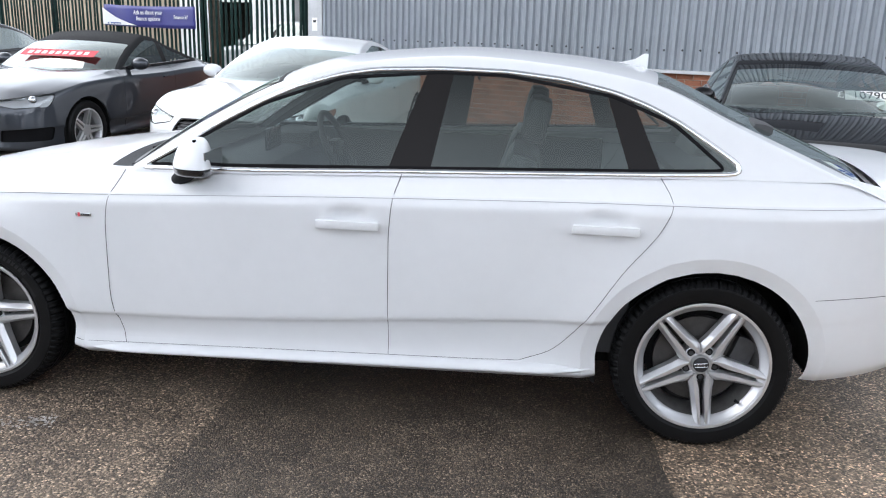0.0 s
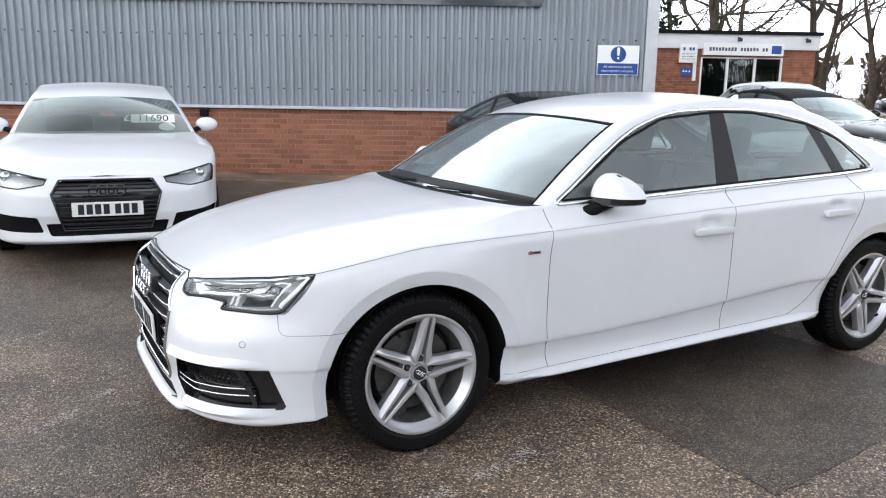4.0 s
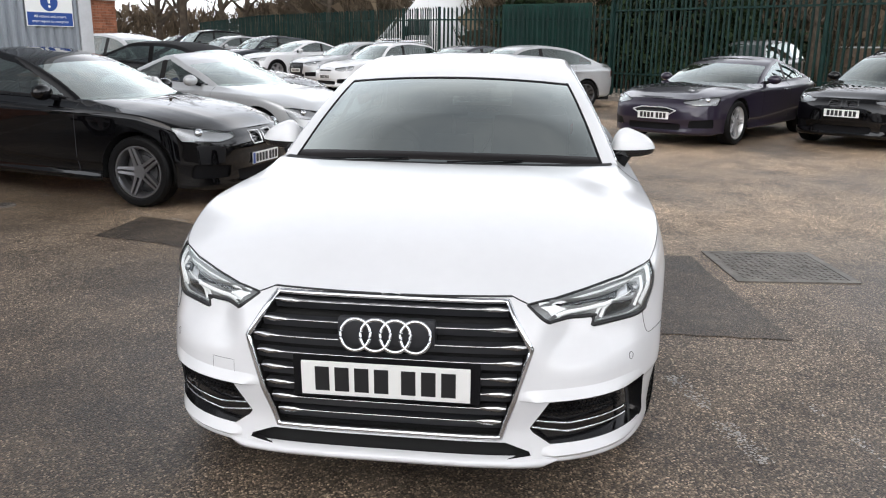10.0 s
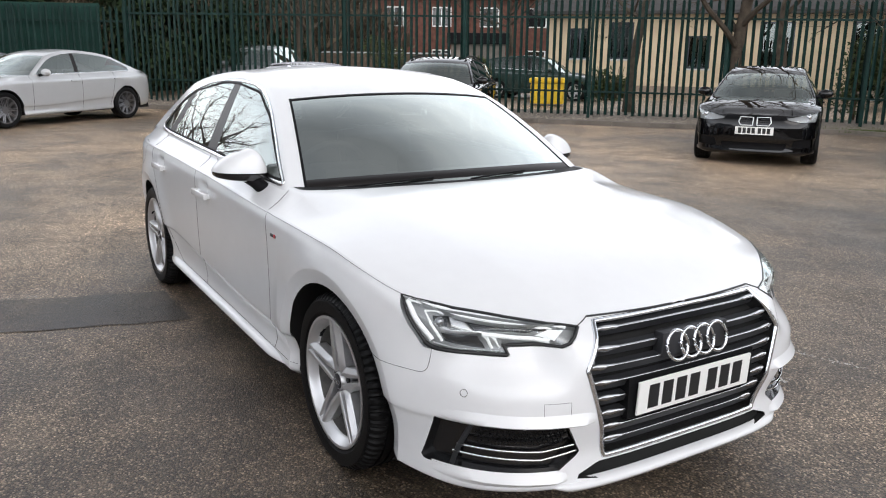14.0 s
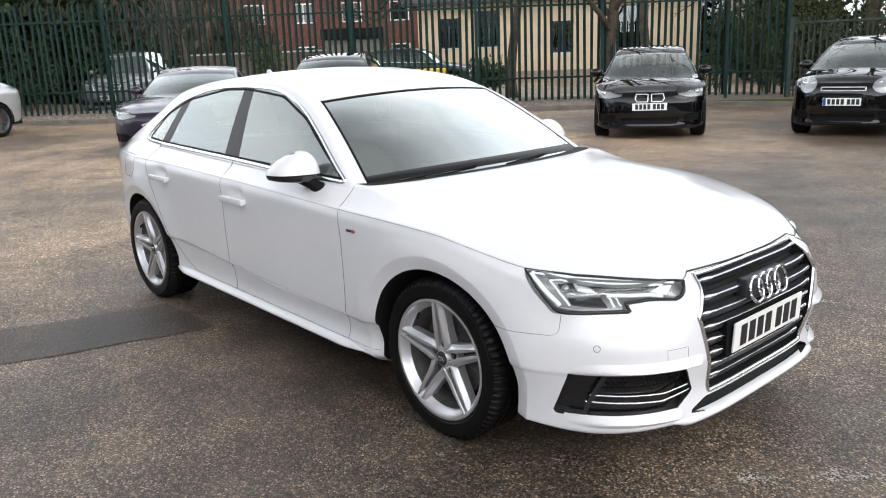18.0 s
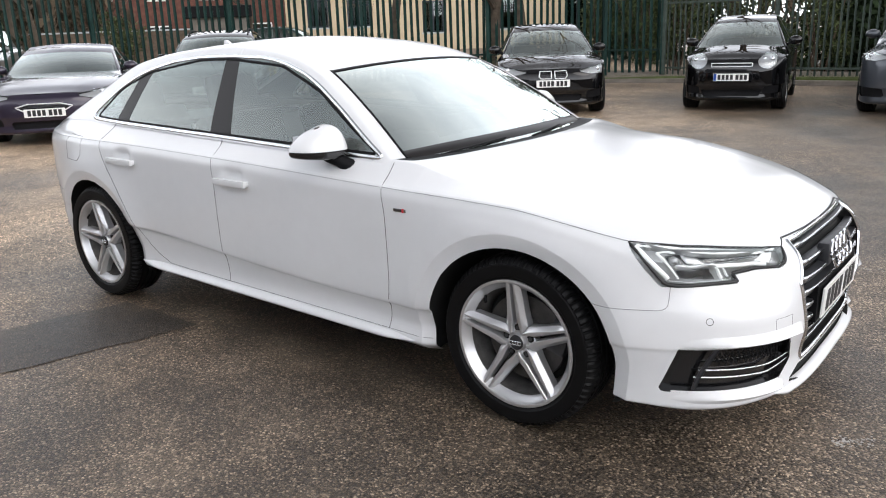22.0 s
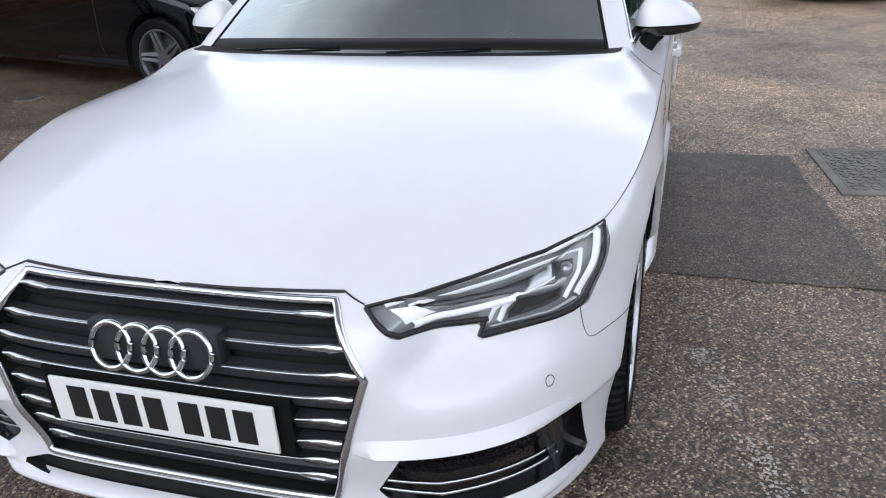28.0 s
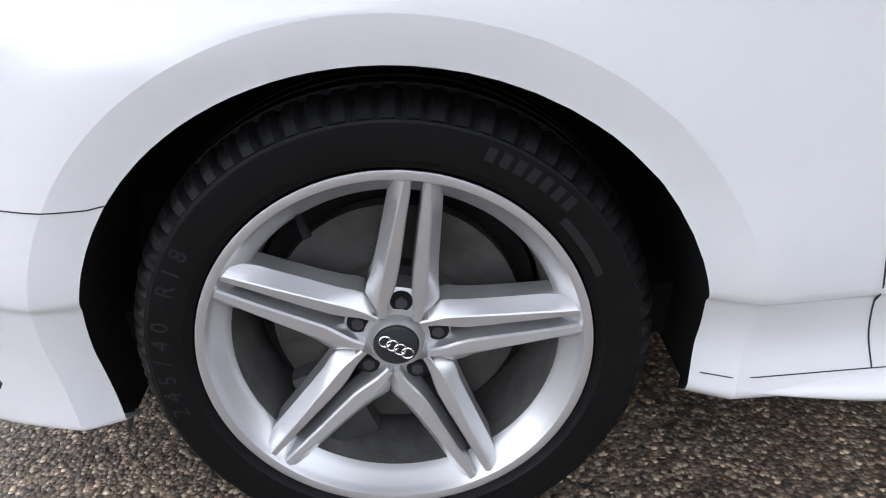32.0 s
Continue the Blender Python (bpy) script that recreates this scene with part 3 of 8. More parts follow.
def dense(pts, step=0.02):
    """Points set closely along a line of corners."""
    out = []
    for a, b in zip(pts[:-1], pts[1:]):
        n = max(1, int((Vector(b) - Vector(a)).length / step))
        out += [tuple(Vector(a).lerp(Vector(b), i / n)) for i in range(n)]
    return out + [tuple(pts[-1])]


HUB_Z, ARCH_X, ARCH_Z, BAND = 0.322, 0.387, 0.370, 0.054
GRILLE = [(-0.36, 0.703), (0.36, 0.703), (0.437, 0.58), (0.352, 0.285), (-0.352, 0.285), (-0.437, 0.58)]
FOG = [(0.93, 0.418), (0.93, 0.256), (0.515, 0.256), (0.437, 0.312), (0.500, 0.418)]
SLIT = [(-0.37, 0.270), (0.37, 0.270), (0.468, 0.232), (0.35, 0.214), (-0.35, 0.214), (-0.468, 0.232)]
DLO = [(0.665, 0.948), (1.2, 0.962), (1.65, 0.980), (2.2, 0.998), (2.6, 1.012), (2.90, 1.022), (2.905, 1.045), (2.80, 1.115), (2.68, 1.19), (2.57, 1.243), (2.45, 1.285), (2.26, 1.325),
       (2.05, 1.345), (1.8, 1.348), (1.55, 1.338), (1.41, 1.315), (1.25, 1.268), (1.13, 1.215), (0.97, 1.128), (0.85, 1.055), (0.75, 0.995)]
door_1 = pch(0.25, 0.61, 0.5, 0.572, 0.73, 0.575, 0.9, 0.603, 1.0, 0.63)
door_2 = pch(0.28, 1.655, 0.73, 1.655, 0.9, 1.668, 1.02, 1.70)
door_3 = pch(0.30, 2.15, 0.345, 2.26, 0.42, 2.335, 0.68, 2.505, 0.85, 2.63, 0.92, 2.655, 1.03, 2.60)
bpil_a, bpil_b = pch(0.97, 1.625, 1.34, 1.75), pch(0.97, 1.785, 1.34, 1.85)
cpil_a, cpil_b = pch(0.99, 2.515, 1.29, 2.415), pch(0.99, 2.63, 1.29, 2.50)


LAMP_IN = [(0.414, 0.696), (0.80, 0.752), (0.88, 0.760), (0.88, 0.620), (0.70, 0.611), (0.612, 0.609), (0.625, 0.638), (0.484, 0.642)]


def lamp_edge(z):
    return -0.415 - 0.78 * (0.752 - z)


def arch_dist(v, wb):
    """Distance out from the edge of the nearer wheel arch."""
    best = np.full(len(v), 9.0)
    for cx in (0.0, wb):
        dx, dz = v[:, 0] - cx, v[:, 2] - HUB_Z
        d = np.where(dz > 0, (np.hypot(dx / ARCH_X, dz / ARCH_Z) - 1) * ARCH_Z, np.abs(dx) - ARCH_X - 0.10 * dz)
        best = np.minimum(best, np.where(v[:, 1] > 0.5, d, 9.0))
    return best


(B_ARCH, B_GRILLE, B_FOG, B_LAMP, B_SLIT, B_D1, B_D2, B_D3, B_SILL, B_SEAM, B_REAR, B_WS, B_RS, B_DLO, B_PA, B_PB, B_CA, B_CB, B_BON, B_TAIL, B_BAND) = (1 << q for q in range(21))


def hero_car():
    car = thing("saloon_car", "white four-door saloon with silver five-spoke wheels, parked on the asphalt", "car")
    S = car_spec()
    v, f, zone = car_skin(S, nfront=110, step=0.014, rows=46, trows=28, rear=36)
    edge = [tuple(v[i * 46 + 45]) for i in range(110 + int((S["wb"] - 0.75) / 0.014))]
    # the bumper beside the grille draws back under the headlamps
    ramp_ = lambda a, b, q: (lambda t: t * t * (3 - 2 * t))(np.clip((q - a) / (b - a), 0, 1))
    ay, az = np.abs(v[:, 1]), v[:, 2]
    back = ramp_(0.445, 0.56, ay) * (1 - 0.5 * ramp_(0.68, 0.80, ay)) * (1 - ramp_(0.80, 0.86, ay)) * ramp_(0.505, 0.60, az) * (1 - ramp_(0.635, 0.705, az))
    v[:, 0] += np.where(v[:, 0] < -0.25, 0.066 * back, 0.0)
    flank = sorted({q for i, z in enumerate(zone) if z == "flank" for q in f[i]})
    d = arch_dist(v, S["wb"])
    for q in flank:
        x, y, z = v[q]
        if y > 0.6 and d[q] < 0.4:
            under = min(1, max(0, (float(S["zs"](x)) - 0.012 - z) / 0.09))
            v[q][1] += 0.019 * math.exp(-(((d[q] - 0.05) / 0.10) ** 2)) * min(1, max(0, (z - 0.25) / 0.2)) * under * under * (3 - 2 * under)
        for hx, hz in ((1.505, 0.825), (2.425, 0.855)):
            if y > 0.8:
                v[q][1] -= 0.022 * math.exp(-(((x - hx) / 0.065) ** 4) - ((z - hz) / 0.028) ** 2)
    tags = [0] * len(f)

    def cut(bit, zones, dist):
        nonlocal v, f, tags, zone
        v, f, tags, zone = split_by(v, f, tags, zone, bit, zones, dist)

    yz = lambda p: np.stack([p[:, 1], p[:, 2]], 1)
    xz = lambda p: np.stack([p[:, 0], p[:, 2]], 1)
    FL, TP, CB = ("flank",), ("top",), ("cabin",)
    cut(B_ARCH, FL, lambda p: arch_dist(p, S["wb"]))
    cut(B_BAND, FL, lambda p: arch_dist(p, S["wb"]) - BAND)
    cut(B_GRILLE, FL, lambda p: np.maximum(poly_sd(GRILLE, yz(p)), p[:, 0] + 0.33))
    cut(B_SLIT, FL, lambda p: np.maximum(poly_sd(SLIT, yz(p)), p[:, 0] + 0.33))
    cut(B_FOG, FL, lambda p: np.maximum(poly_sd(FOG, yz(p)), p[:, 0] + 0.588 - 0.40 * (0.41 - p[:, 2])))
    cut(B_LAMP, FL + TP, lambda p: np.maximum(poly_sd(LAMP_IN, yz(p)), p[:, 0] - lamp_edge(p[:, 2])))
    cut(B_D1, FL + TP, lambda p: p[:, 0] - door_1(p[:, 2]))
    cut(B_D2, FL + TP, lambda p: p[:, 0] - door_2(p[:, 2]))
    cut(B_D3, FL + TP, lambda p: p[:, 0] - door_3(p[:, 2]))
    cut(B_SILL, FL, lambda p: np.maximum(p[:, 2] - 0.285 - 0.02 * (p[:, 0] - 0.6), np.maximum(0.3 - p[:, 0], p[:, 0] - 2.5)))
    cut(B_SEAM, FL, lambda p: np.maximum(np.minimum(p[:, 2] - 0.542, p[:, 1] - 0.62), p[:, 0] + 0.2))
    cut(B_REAR, FL, lambda p: np.maximum(np.minimum(p[:, 2] - 0.60, 3.70 - p[:, 0]), 3.0 - p[:, 0]))
    cut(B_TAIL, FL, lambda p: np.maximum(np.maximum(np.abs(p[:, 2] - 0.845) - 0.07, 3.56 - p[:, 0]), 0.5 - p[:, 1]))
    cut(B_BON, TP, lambda p: np.minimum(p[:, 0] - 0.41 - 0.22 * p[:, 1] ** 2, 0.765 - p[:, 1]))
    cut(B_WS, CB, lambda p: np.maximum(p[:, 0] - S["cw"](p[:, 0]) * p[:, 1] ** 2 - 1.10, p[:, 1] - (0.716 - 0.168 * np.clip((p[:, 0] - 0.62) / 0.60, 0, 1.2))))
    cut(B_RS, CB, lambda p: np.maximum(np.maximum(2.66 - p[:, 0] + S["cw"](p[:, 0]) * p[:, 1] ** 2, p[:, 1] - 0.60 - 0.06 * (p[:, 0] - 2.66)), p[:, 0] - 3.40))
    cut(B_DLO, CB, lambda p: np.maximum(poly_sd(DLO, xz(p)), 0.5 - p[:, 1]))
    for bit, fn in ((B_PA, bpil_a), (B_PB, bpil_b), (B_CA, cpil_a), (B_CB, cpil_b)):
        cut(bit, CB, lambda p, fn=fn: p[:, 0] - fn(p[:, 2]))

    # the band round each arch turns in towards the opening
    d = arch_dist(v, S["wb"])
    for q in sorted({q for i, zn in enumerate(zone) if zn == "flank" for q in f[i]}):
        if -0.04 <= d[q] < BAND:
            v[q][1] -= (0.014 + 0.014 * min(1, max(0, (0.42 - v[q][2]) / 0.2))) * (1 - max(d[q], 0) / BAND)
    f = flip_out(v, f, lambda m: np.array((m[0] * 0.6 + 0.5, 0.0, 0.45)))
    v, f, zone = mirror_half(v, f, zone)
    tags = tags + tags
    raw = BVHTree.FromPolygons([tuple(p) for p in v], f)
    isband = [zn == "flank" and bool(tg & B_BAND) for zn, tg in zip(zone, tags)]
    nor = vertex_normals(v, [q for q, b in zip(f, isband) if not b])
    nor_band = vertex_normals(v, [q for q, b in zip(f, isband) if b])
    groups = {}
    for i, (fc, zn, tg) in enumerate(zip(f, zone, tags)):
        x, y, z = (v[list(fc)]).mean(0)
        side = "left" if y < 0 else "right"
        if zn == "flank" and tg & B_ARCH:
            continue
        if zn != "cabin":
            if tg & B_GRILLE:
                name = "grille"
            elif tg & B_SLIT:
                name = "slit"
            elif tg & B_FOG:
                name = "fog_" + side
            elif tg & B_LAMP:
                name = "lamp_" + side
            elif zn == "flank" and tg & B_BAND:
                name = ("front_arch_band_" if x < 1.4 else "rear_arch_band_") + side
            elif zn == "flank" and tg & B_SEAM:
                name = "front_bumper"
            elif tg & B_TAIL:
                name = "tail_lamp_" + side
            elif tg & B_REAR:
                name = "rear_bumper"
            elif tg & B_SILL:
                name = "sill_" + side
            elif zn == "top" and x < S["cowl_x"] + 0.3 and (tg & B_D1) and not tg & B_BON:
                name = "cowl"
            elif tg & B_D1:
                name = ("wing_" + side) if zn == "flank" else "bonnet" if tg & B_BON else "cowl"
            elif tg & B_D2:
                name = "front_door_" + side
            elif tg & B_D3:
                name = "rear_door_" + side
            elif x < S["base_x"] or zn == "flank":
                name = "quarter_panel_" + side
            else:
                name = "boot_lid"
            if zn == "top" and x < S["cowl_x"] + 0.3 and abs(y) < 0.765 and not tg & B_BON:
                name = "cowl"
        elif tg & B_DLO:
            name = "front_window_" if tg & B_PA else "centre_pillar_" if tg & B_PB else "rear_window_" if tg & B_CA else "rear_pillar_" if tg & B_CB else "quarter_window_"
            name += side
        else:
            name = "windscreen" if tg & B_WS else "rear_screen" if tg & B_RS else "roof"
        groups.setdefault(name, []).append(i)

    made = {}

    def put(key, base, mat, parent, lab="", push=0.0):
        ids, fs = carve(v, f, groups[key])
        nn = nor_band if "band" in key else nor
        vs, ns = [Vector(p) for p in v[ids] - nn[ids] * push], [Vector(p) for p in nn[ids]]
        if push and base != "headliner":
            # walls run from the rim of the opening back to the sunk panel
            seen = collections.Counter(frozenset((a, b)) for q in fs for a, b in zip(q, q[1:] + q[:1]))
            fs = list(fs)
            for q in list(fs):
                for a, b in zip(q, q[1:] + q[:1]):
                    if seen[frozenset((a, b))] == 1 and (vs[a] - vs[b]).length > 1e-5 and abs(vs[a].y) + abs(vs[b].y) > 0.004:
                        k = len(vs)
                        vs += [vs[b], vs[a], vs[a] + ns[a] * push, vs[b] + ns[b] * push]
                        up = (vs[k + 1] - vs[k]).cross(vs[k + 2] - vs[k]).normalized()
                        ns += [up] * 4
                        fs.append((k, k + 1, k + 2, k + 3))
        return mesh_ob(base, vs, fs, mat, parent, lab, normals=ns)

    for name in groups:
        base = name.replace("_left", "").replace("_right", "")
        mat, lab, push = M_WHITE, "", 0.0
        if "window" in base:
            mat, lab = M_SIDE, "lightly tinted side glass"
        elif "screen" in base:
            mat, lab = (M_SCREEN, "clear windscreen glass") if base == "windscreen" else (M_TINT, "dark rear glass")
        elif base in ("centre_pillar", "rear_pillar"):
            mat, lab = M_PILLAR, "satin black pillar trim"
        elif base == "cowl":
            mat, lab = M_BLACK, "black scuttle panel"
        elif base == "grille":
            mat, lab, push = M_VOID, "black radiator grille", 0.05
        elif base == "tail_lamp":
            mat, lab = M_RED, "red tail lamp"
        elif base == "slit":
            base, mat, lab, push = "lower_intake", M_VOID, "black lower air slot", 0.03
        elif base == "fog":
            base, mat, lab, push = "side_intake", M_GLOSSB, "black side air intake with silver blades", 0.032
        elif base == "lamp":
            base, mat, lab, push = "headlamp", M_LAMPDK, "clear headlamp with bright daylight strip", 0.030
        ob = put(name, base, mat, car, lab, push)
        if "screen" in base or "window" in base:
            ob.visible_shadow = False
        made[name] = ob
    for side in ("left", "right"):
        ob = put("lamp_" + side, "lens", M_LENS, made["lamp_" + side])
        ob.visible_shadow = False
    put("roof", "headliner", M_HEADLINER, car, "grey roof lining", 0.03)
    return car, S, raw, made, edge


hero, HS, HTREE, HP, HEDGE = hero_car()


# ---- wheels ----
def tyre_mesh(R, rim, w, name, parent, seg=216, sipes=True):
    h = R - rim
    prof = [(rim + 0.002, -w * 0.40), (rim + 0.10 * h, -w * 0.46), (rim + 0.45 * h, -w * 0.5), (rim + 0.8 * h, -w * 0.47), (R - 0.006, -w * 0.40), (R - 0.001, -w * 0.34)]
    for gy in (-0.22, -0.07, 0.07, 0.22):
        prof += [(R, w * (gy - 0.024)), (R - 0.007, w * (gy - 0.02)), (R - 0.007, w * (gy + 0.02)), (R, w * (gy + 0.024))]
    prof += [(R - 0.001, w * 0.34), (R - 0.005, w * 0.39), (R - 0.012, w * 0.435), (R - 0.022, w * 0.465), (rim + 0.74 * h, w * 0.487), (rim + 0.70 * h, w * 0.492), (rim + 0.69 * h, w * 0.497), (rim + 0.45 * h, w * 0.5),
             (rim + 0.22 * h, w * 0.487), (rim + 0.20 * h, w * 0.478), (rim + 0.10 * h, w * 0.46), (rim + 0.002, w * 0.40)]
    vs, fs, k = [], [], len(prof)
    for i in range(seg):
        a = 2 * math.pi * i / seg
        for q, (r, y) in enumerate(prof):
            if sipes and i % 4 == 0 and 20 <= q <= 25:
                r -= 0.0075
            elif sipes and i % 8 == 2 and 22 <= q <= 24:
                r -= 0.003
            vs.append((r * math.sin(a), y, r * math.cos(a)))
    for i in range(seg):
        j = (i + 1) % seg
        for q in range(k - 1):
            fs.append((i * k + q, j * k + q, j * k + q + 1, i * k + q + 1))
    ob = mesh_ob(name, vs, fs, M_RUBBER, parent)
    ob.data.set_sharp_from_angle(angle=radians(32))
    return ob


def spoke_mesh(n_name, parent, mat, a0=0.0):
    """A twin-blade spoke that points along local z: two bevelled bars with a groove between them that opens round the bolt."""
    vs, fs = [], []
    rs = [0.036, 0.046, 0.056, 0.066, 0.078, 0.092, 0.12, 0.16, 0.195, 0.212, 0.2375]
    tin = [0.0165, 0.0165, 0.0160, 0.0140, 0.0112, 0.0090, 0.0082, 0.0078, 0.0072, 0.0068, 0.0062]
    tout = [0.0262, 0.0334, 0.0407, 0.0465, 0.0455, 0.0420, 0.0388, 0.0358, 0.0335, 0.0318, 0.0280]
    for s in (1, -1):
        b = len(vs)
        for r, to, ti in zip(rs, tout, tin):
            u = (r - rs[0]) / (rs[-1] - rs[0])
            y = 0.0845 + 0.0190 * u ** 1.25 + 0.003 * math.sin(u * math.pi)
            drop = 0.004 + 0.013 * math.sin(min(1.0, u * 1.5 + 0.12) * math.pi / 2) - 0.010 * max(0.0, (u - 0.78) / 0.22)
            rid = 0.0250 + (r - 0.036) * 0.10 if r < 0.07 else 0.0284 - (r - 0.07) * 0.082
            sec = [(ti - 0.001, y - 0.040), (ti, y - 0.0045), (ti + 0.0022, y - 0.0012), (rid, y), (rid + 0.0022, y - 0.0012), (to - 0.003, y - drop), (to, y - drop - 0.004), (to * 0.97, y - 0.055)]
            for t, yy in sec:
                p = Vector((s * t, yy, r))
                vs.append((p.x * math.cos(a0) + p.z * math.sin(a0), p.y, -p.x * math.sin(a0) + p.z * math.cos(a0)))
        m = 8
        for i in range(len(rs) - 1):
            for q in range(m - 1):
                fc = (b + i * m + q, b + i * m + q + 1, b + (i + 1) * m + q + 1, b + (i + 1) * m + q)
                fs.append(fc if s > 0 else fc[::-1])
        for e in (0, (len(rs) - 1) * m):
            fs.append(tuple(b + e + q for q in range(m)))
    ob = mesh_ob(n_name, vs, fs, mat, parent)
    ob.data.set_sharp_from_angle(angle=radians(24))
    return ob


def hero_wheel(m, turn, lettering):
    """One wheel of the white saloon: local y points out of the car."""
    rimprof = [(0.2290, 0.098), (0.2390, 0.1035), (0.2395, 0.107), (0.2350, 0.1085), (0.2285, 0.1065), (0.2255, 0.1015), (0.2225, 0.094), (0.210, 0.084), (0.2035, 0.072), (0.2015, 0.045), (0.193, 0.01), (0.193, -0.06), (0.215, -0.098), (0.236, -0.10)]
    rimprof = [(r * 1.024, y) for r, y in rimprof]
    w = lathe("wheel", rimprof[:9], M_ALLOY, hero, 96, "silver five-twin-spoke alloy wheel")
    w.matrix_basis = m
    lathe("barrel", rimprof[8:], M_BARREL, w, 96, "dusty grey inner barrel of the rim")
    tyre_mesh(0.327, 0.2395, 0.226, "tyre", w, 288)["label"] = "black low-profile tyre, damp tread"
    for i in range(5):
        spoke_mesh("spoke", w, M_ALLOY, turn + i * 2 * math.pi / 5)
    hubp = [(0.0, 0.080), (0.0285, 0.080), (0.0294, 0.0846), (0.0312, 0.0848), (0.0335, 0.0805), (0.036, 0.070), (0.060, 0.066), (0.070, 0.060), (0.072, 0.02)]
    lathe("hub", hubp, M_ALLOY, w, 60)
    cap = lathe("centre_cap", [(0.0, 0.0895), (0.023, 0.089), (0.0278, 0.0868), (0.0288, 0.078)], M_GRILLE, w, 48, "dark grey centre cap")
    bm = bmesh.new()
    for q in range(4):
        c = Vector((-0.0165 + 0.011 * q, 0.0905, 0))
        tube(bm, [c + Vector((0.0075 * math.cos(t), 0, 0.0075 * math.sin(t))) for t in np.linspace(0, 2 * math.pi, 20)[:-1]], 0.0012, 6, True)
    emb = part("emblem", bm, M_SATIN, w, "four interlocked silver rings", True)
    emb.matrix_basis = pose(0, 0, 0, 0, degrees_of(turn) + (0 if lettering is None else -25), 0)
    for i in range(5):
        a = turn + i * 2 * math.pi / 5
        cx, cz = 0.054 * math.sin(a), 0.054 * math.cos(a)
        bm = bmesh.new()
        add_cyl(bm, 0.0142, 0.0142, 0.004, Matrix.Translation((cx, 0.0668, cz)) @ pose(0, 0, 0, 90), 20)
        part("bolt_hole", bm, M_VOID, w, "", True)
        bm = bmesh.new()
        add_cyl(bm, 0.0085, 0.0075, 0.012, Matrix.Translation((cx, 0.0665, cz)) @ pose(0, 0, 0, 90), 6)
        part("wheel_bolt", bm, M_CAL, w)
    bm = bmesh.new()
    a = turn + 0.69
    tube(bm, [(r * math.sin(a), y, r * math.cos(a)) for r, y in ((0.212, 0.07), (0.203, 0.078), (0.196, 0.088), (0.186, 0.094))], [0.005, 0.005, 0.006, 0.006], 10)
    part("valve", bm, M_BLACK, w, "black tyre valve", True)
    disc = lathe("brake_disc", [(0.05, 0.03), (0.085, 0.03), (0.09, 0.018), (0.165, 0.018), (0.165, -0.005), (0.09, -0.005)], M_DISC, hero, 64, "grey brake disc")
    disc.matrix_basis = m
    lathe("dust_shield", [(0.06, -0.02), (0.19, -0.02)], M_VOID, disc, 40)
    cal = box("brake_caliper", (-0.17, -0.03, 0.02), (-0.09, 0.045, 0.15), M_CAL, hero, "dark brake caliper", 0.012, smooth=True)
    cal.matrix_basis = m @ pose(0, 0, 0, 0, 200 if lettering is not None else -20, 0)
    for ch, ang in lettering or ():
        a = radians(ang)
        r = 0.284
        text_mesh(ch, 0.030, M_RUBBER_S, w, pose(r * math.sin(a), 0.1130, r * math.cos(a)) @ pose(0, 0, 0, 0, ang, 0) @ pose(0, 0, 0, 90, 0, 180), "sidewall_lettering", 0.0006)
    return w


def degrees_of(a):
    return a * 180 / math.pi


def arc_word(word, mid, step):
    return [(c, mid + (i - (len(word) - 1) / 2) * step) for i, c in enumerate(word) if c != " "]


def sidewall_bars(w, mid, n, step, r, hgt):
    for i in range(n):
        a = mid + (i - (n - 1) / 2) * step
        b = box("sidewall_mark", (-0.0055, 0, -hgt / 2), (0.0055, 0.001, hgt / 2), M_RUBBER_S, w)
        b.matrix_basis = pose(0, 0, 0, 0, a, 0) @ pose(0, 0.1124, r)


for sx, yy, rz, turn, letters in ((0.0, -0.774, 180, -10, True), (2.82, -0.772, 180, 187, False), (0.0, 0.774, 0, 3, False), (2.82, 0.772, 0, 10, False)):
    wob = hero_wheel(pose(sx, yy, HUB_Z + 0.003, 0, 0, rz), radians(turn), arc_word("245/40 R18", 80, -5.2) if letters else None)
    wob["label"] = "silver twin-spoke alloy wheel with low-profile tyre"
    if letters:
        sidewall_bars(wob, -36, 7, 3.6, 0.286, 0.017)
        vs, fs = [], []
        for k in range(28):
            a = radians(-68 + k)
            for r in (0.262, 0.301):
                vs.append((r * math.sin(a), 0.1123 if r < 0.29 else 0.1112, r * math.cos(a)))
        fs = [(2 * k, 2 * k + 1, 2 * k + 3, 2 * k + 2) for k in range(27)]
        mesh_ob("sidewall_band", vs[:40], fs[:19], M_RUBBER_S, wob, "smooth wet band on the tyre")

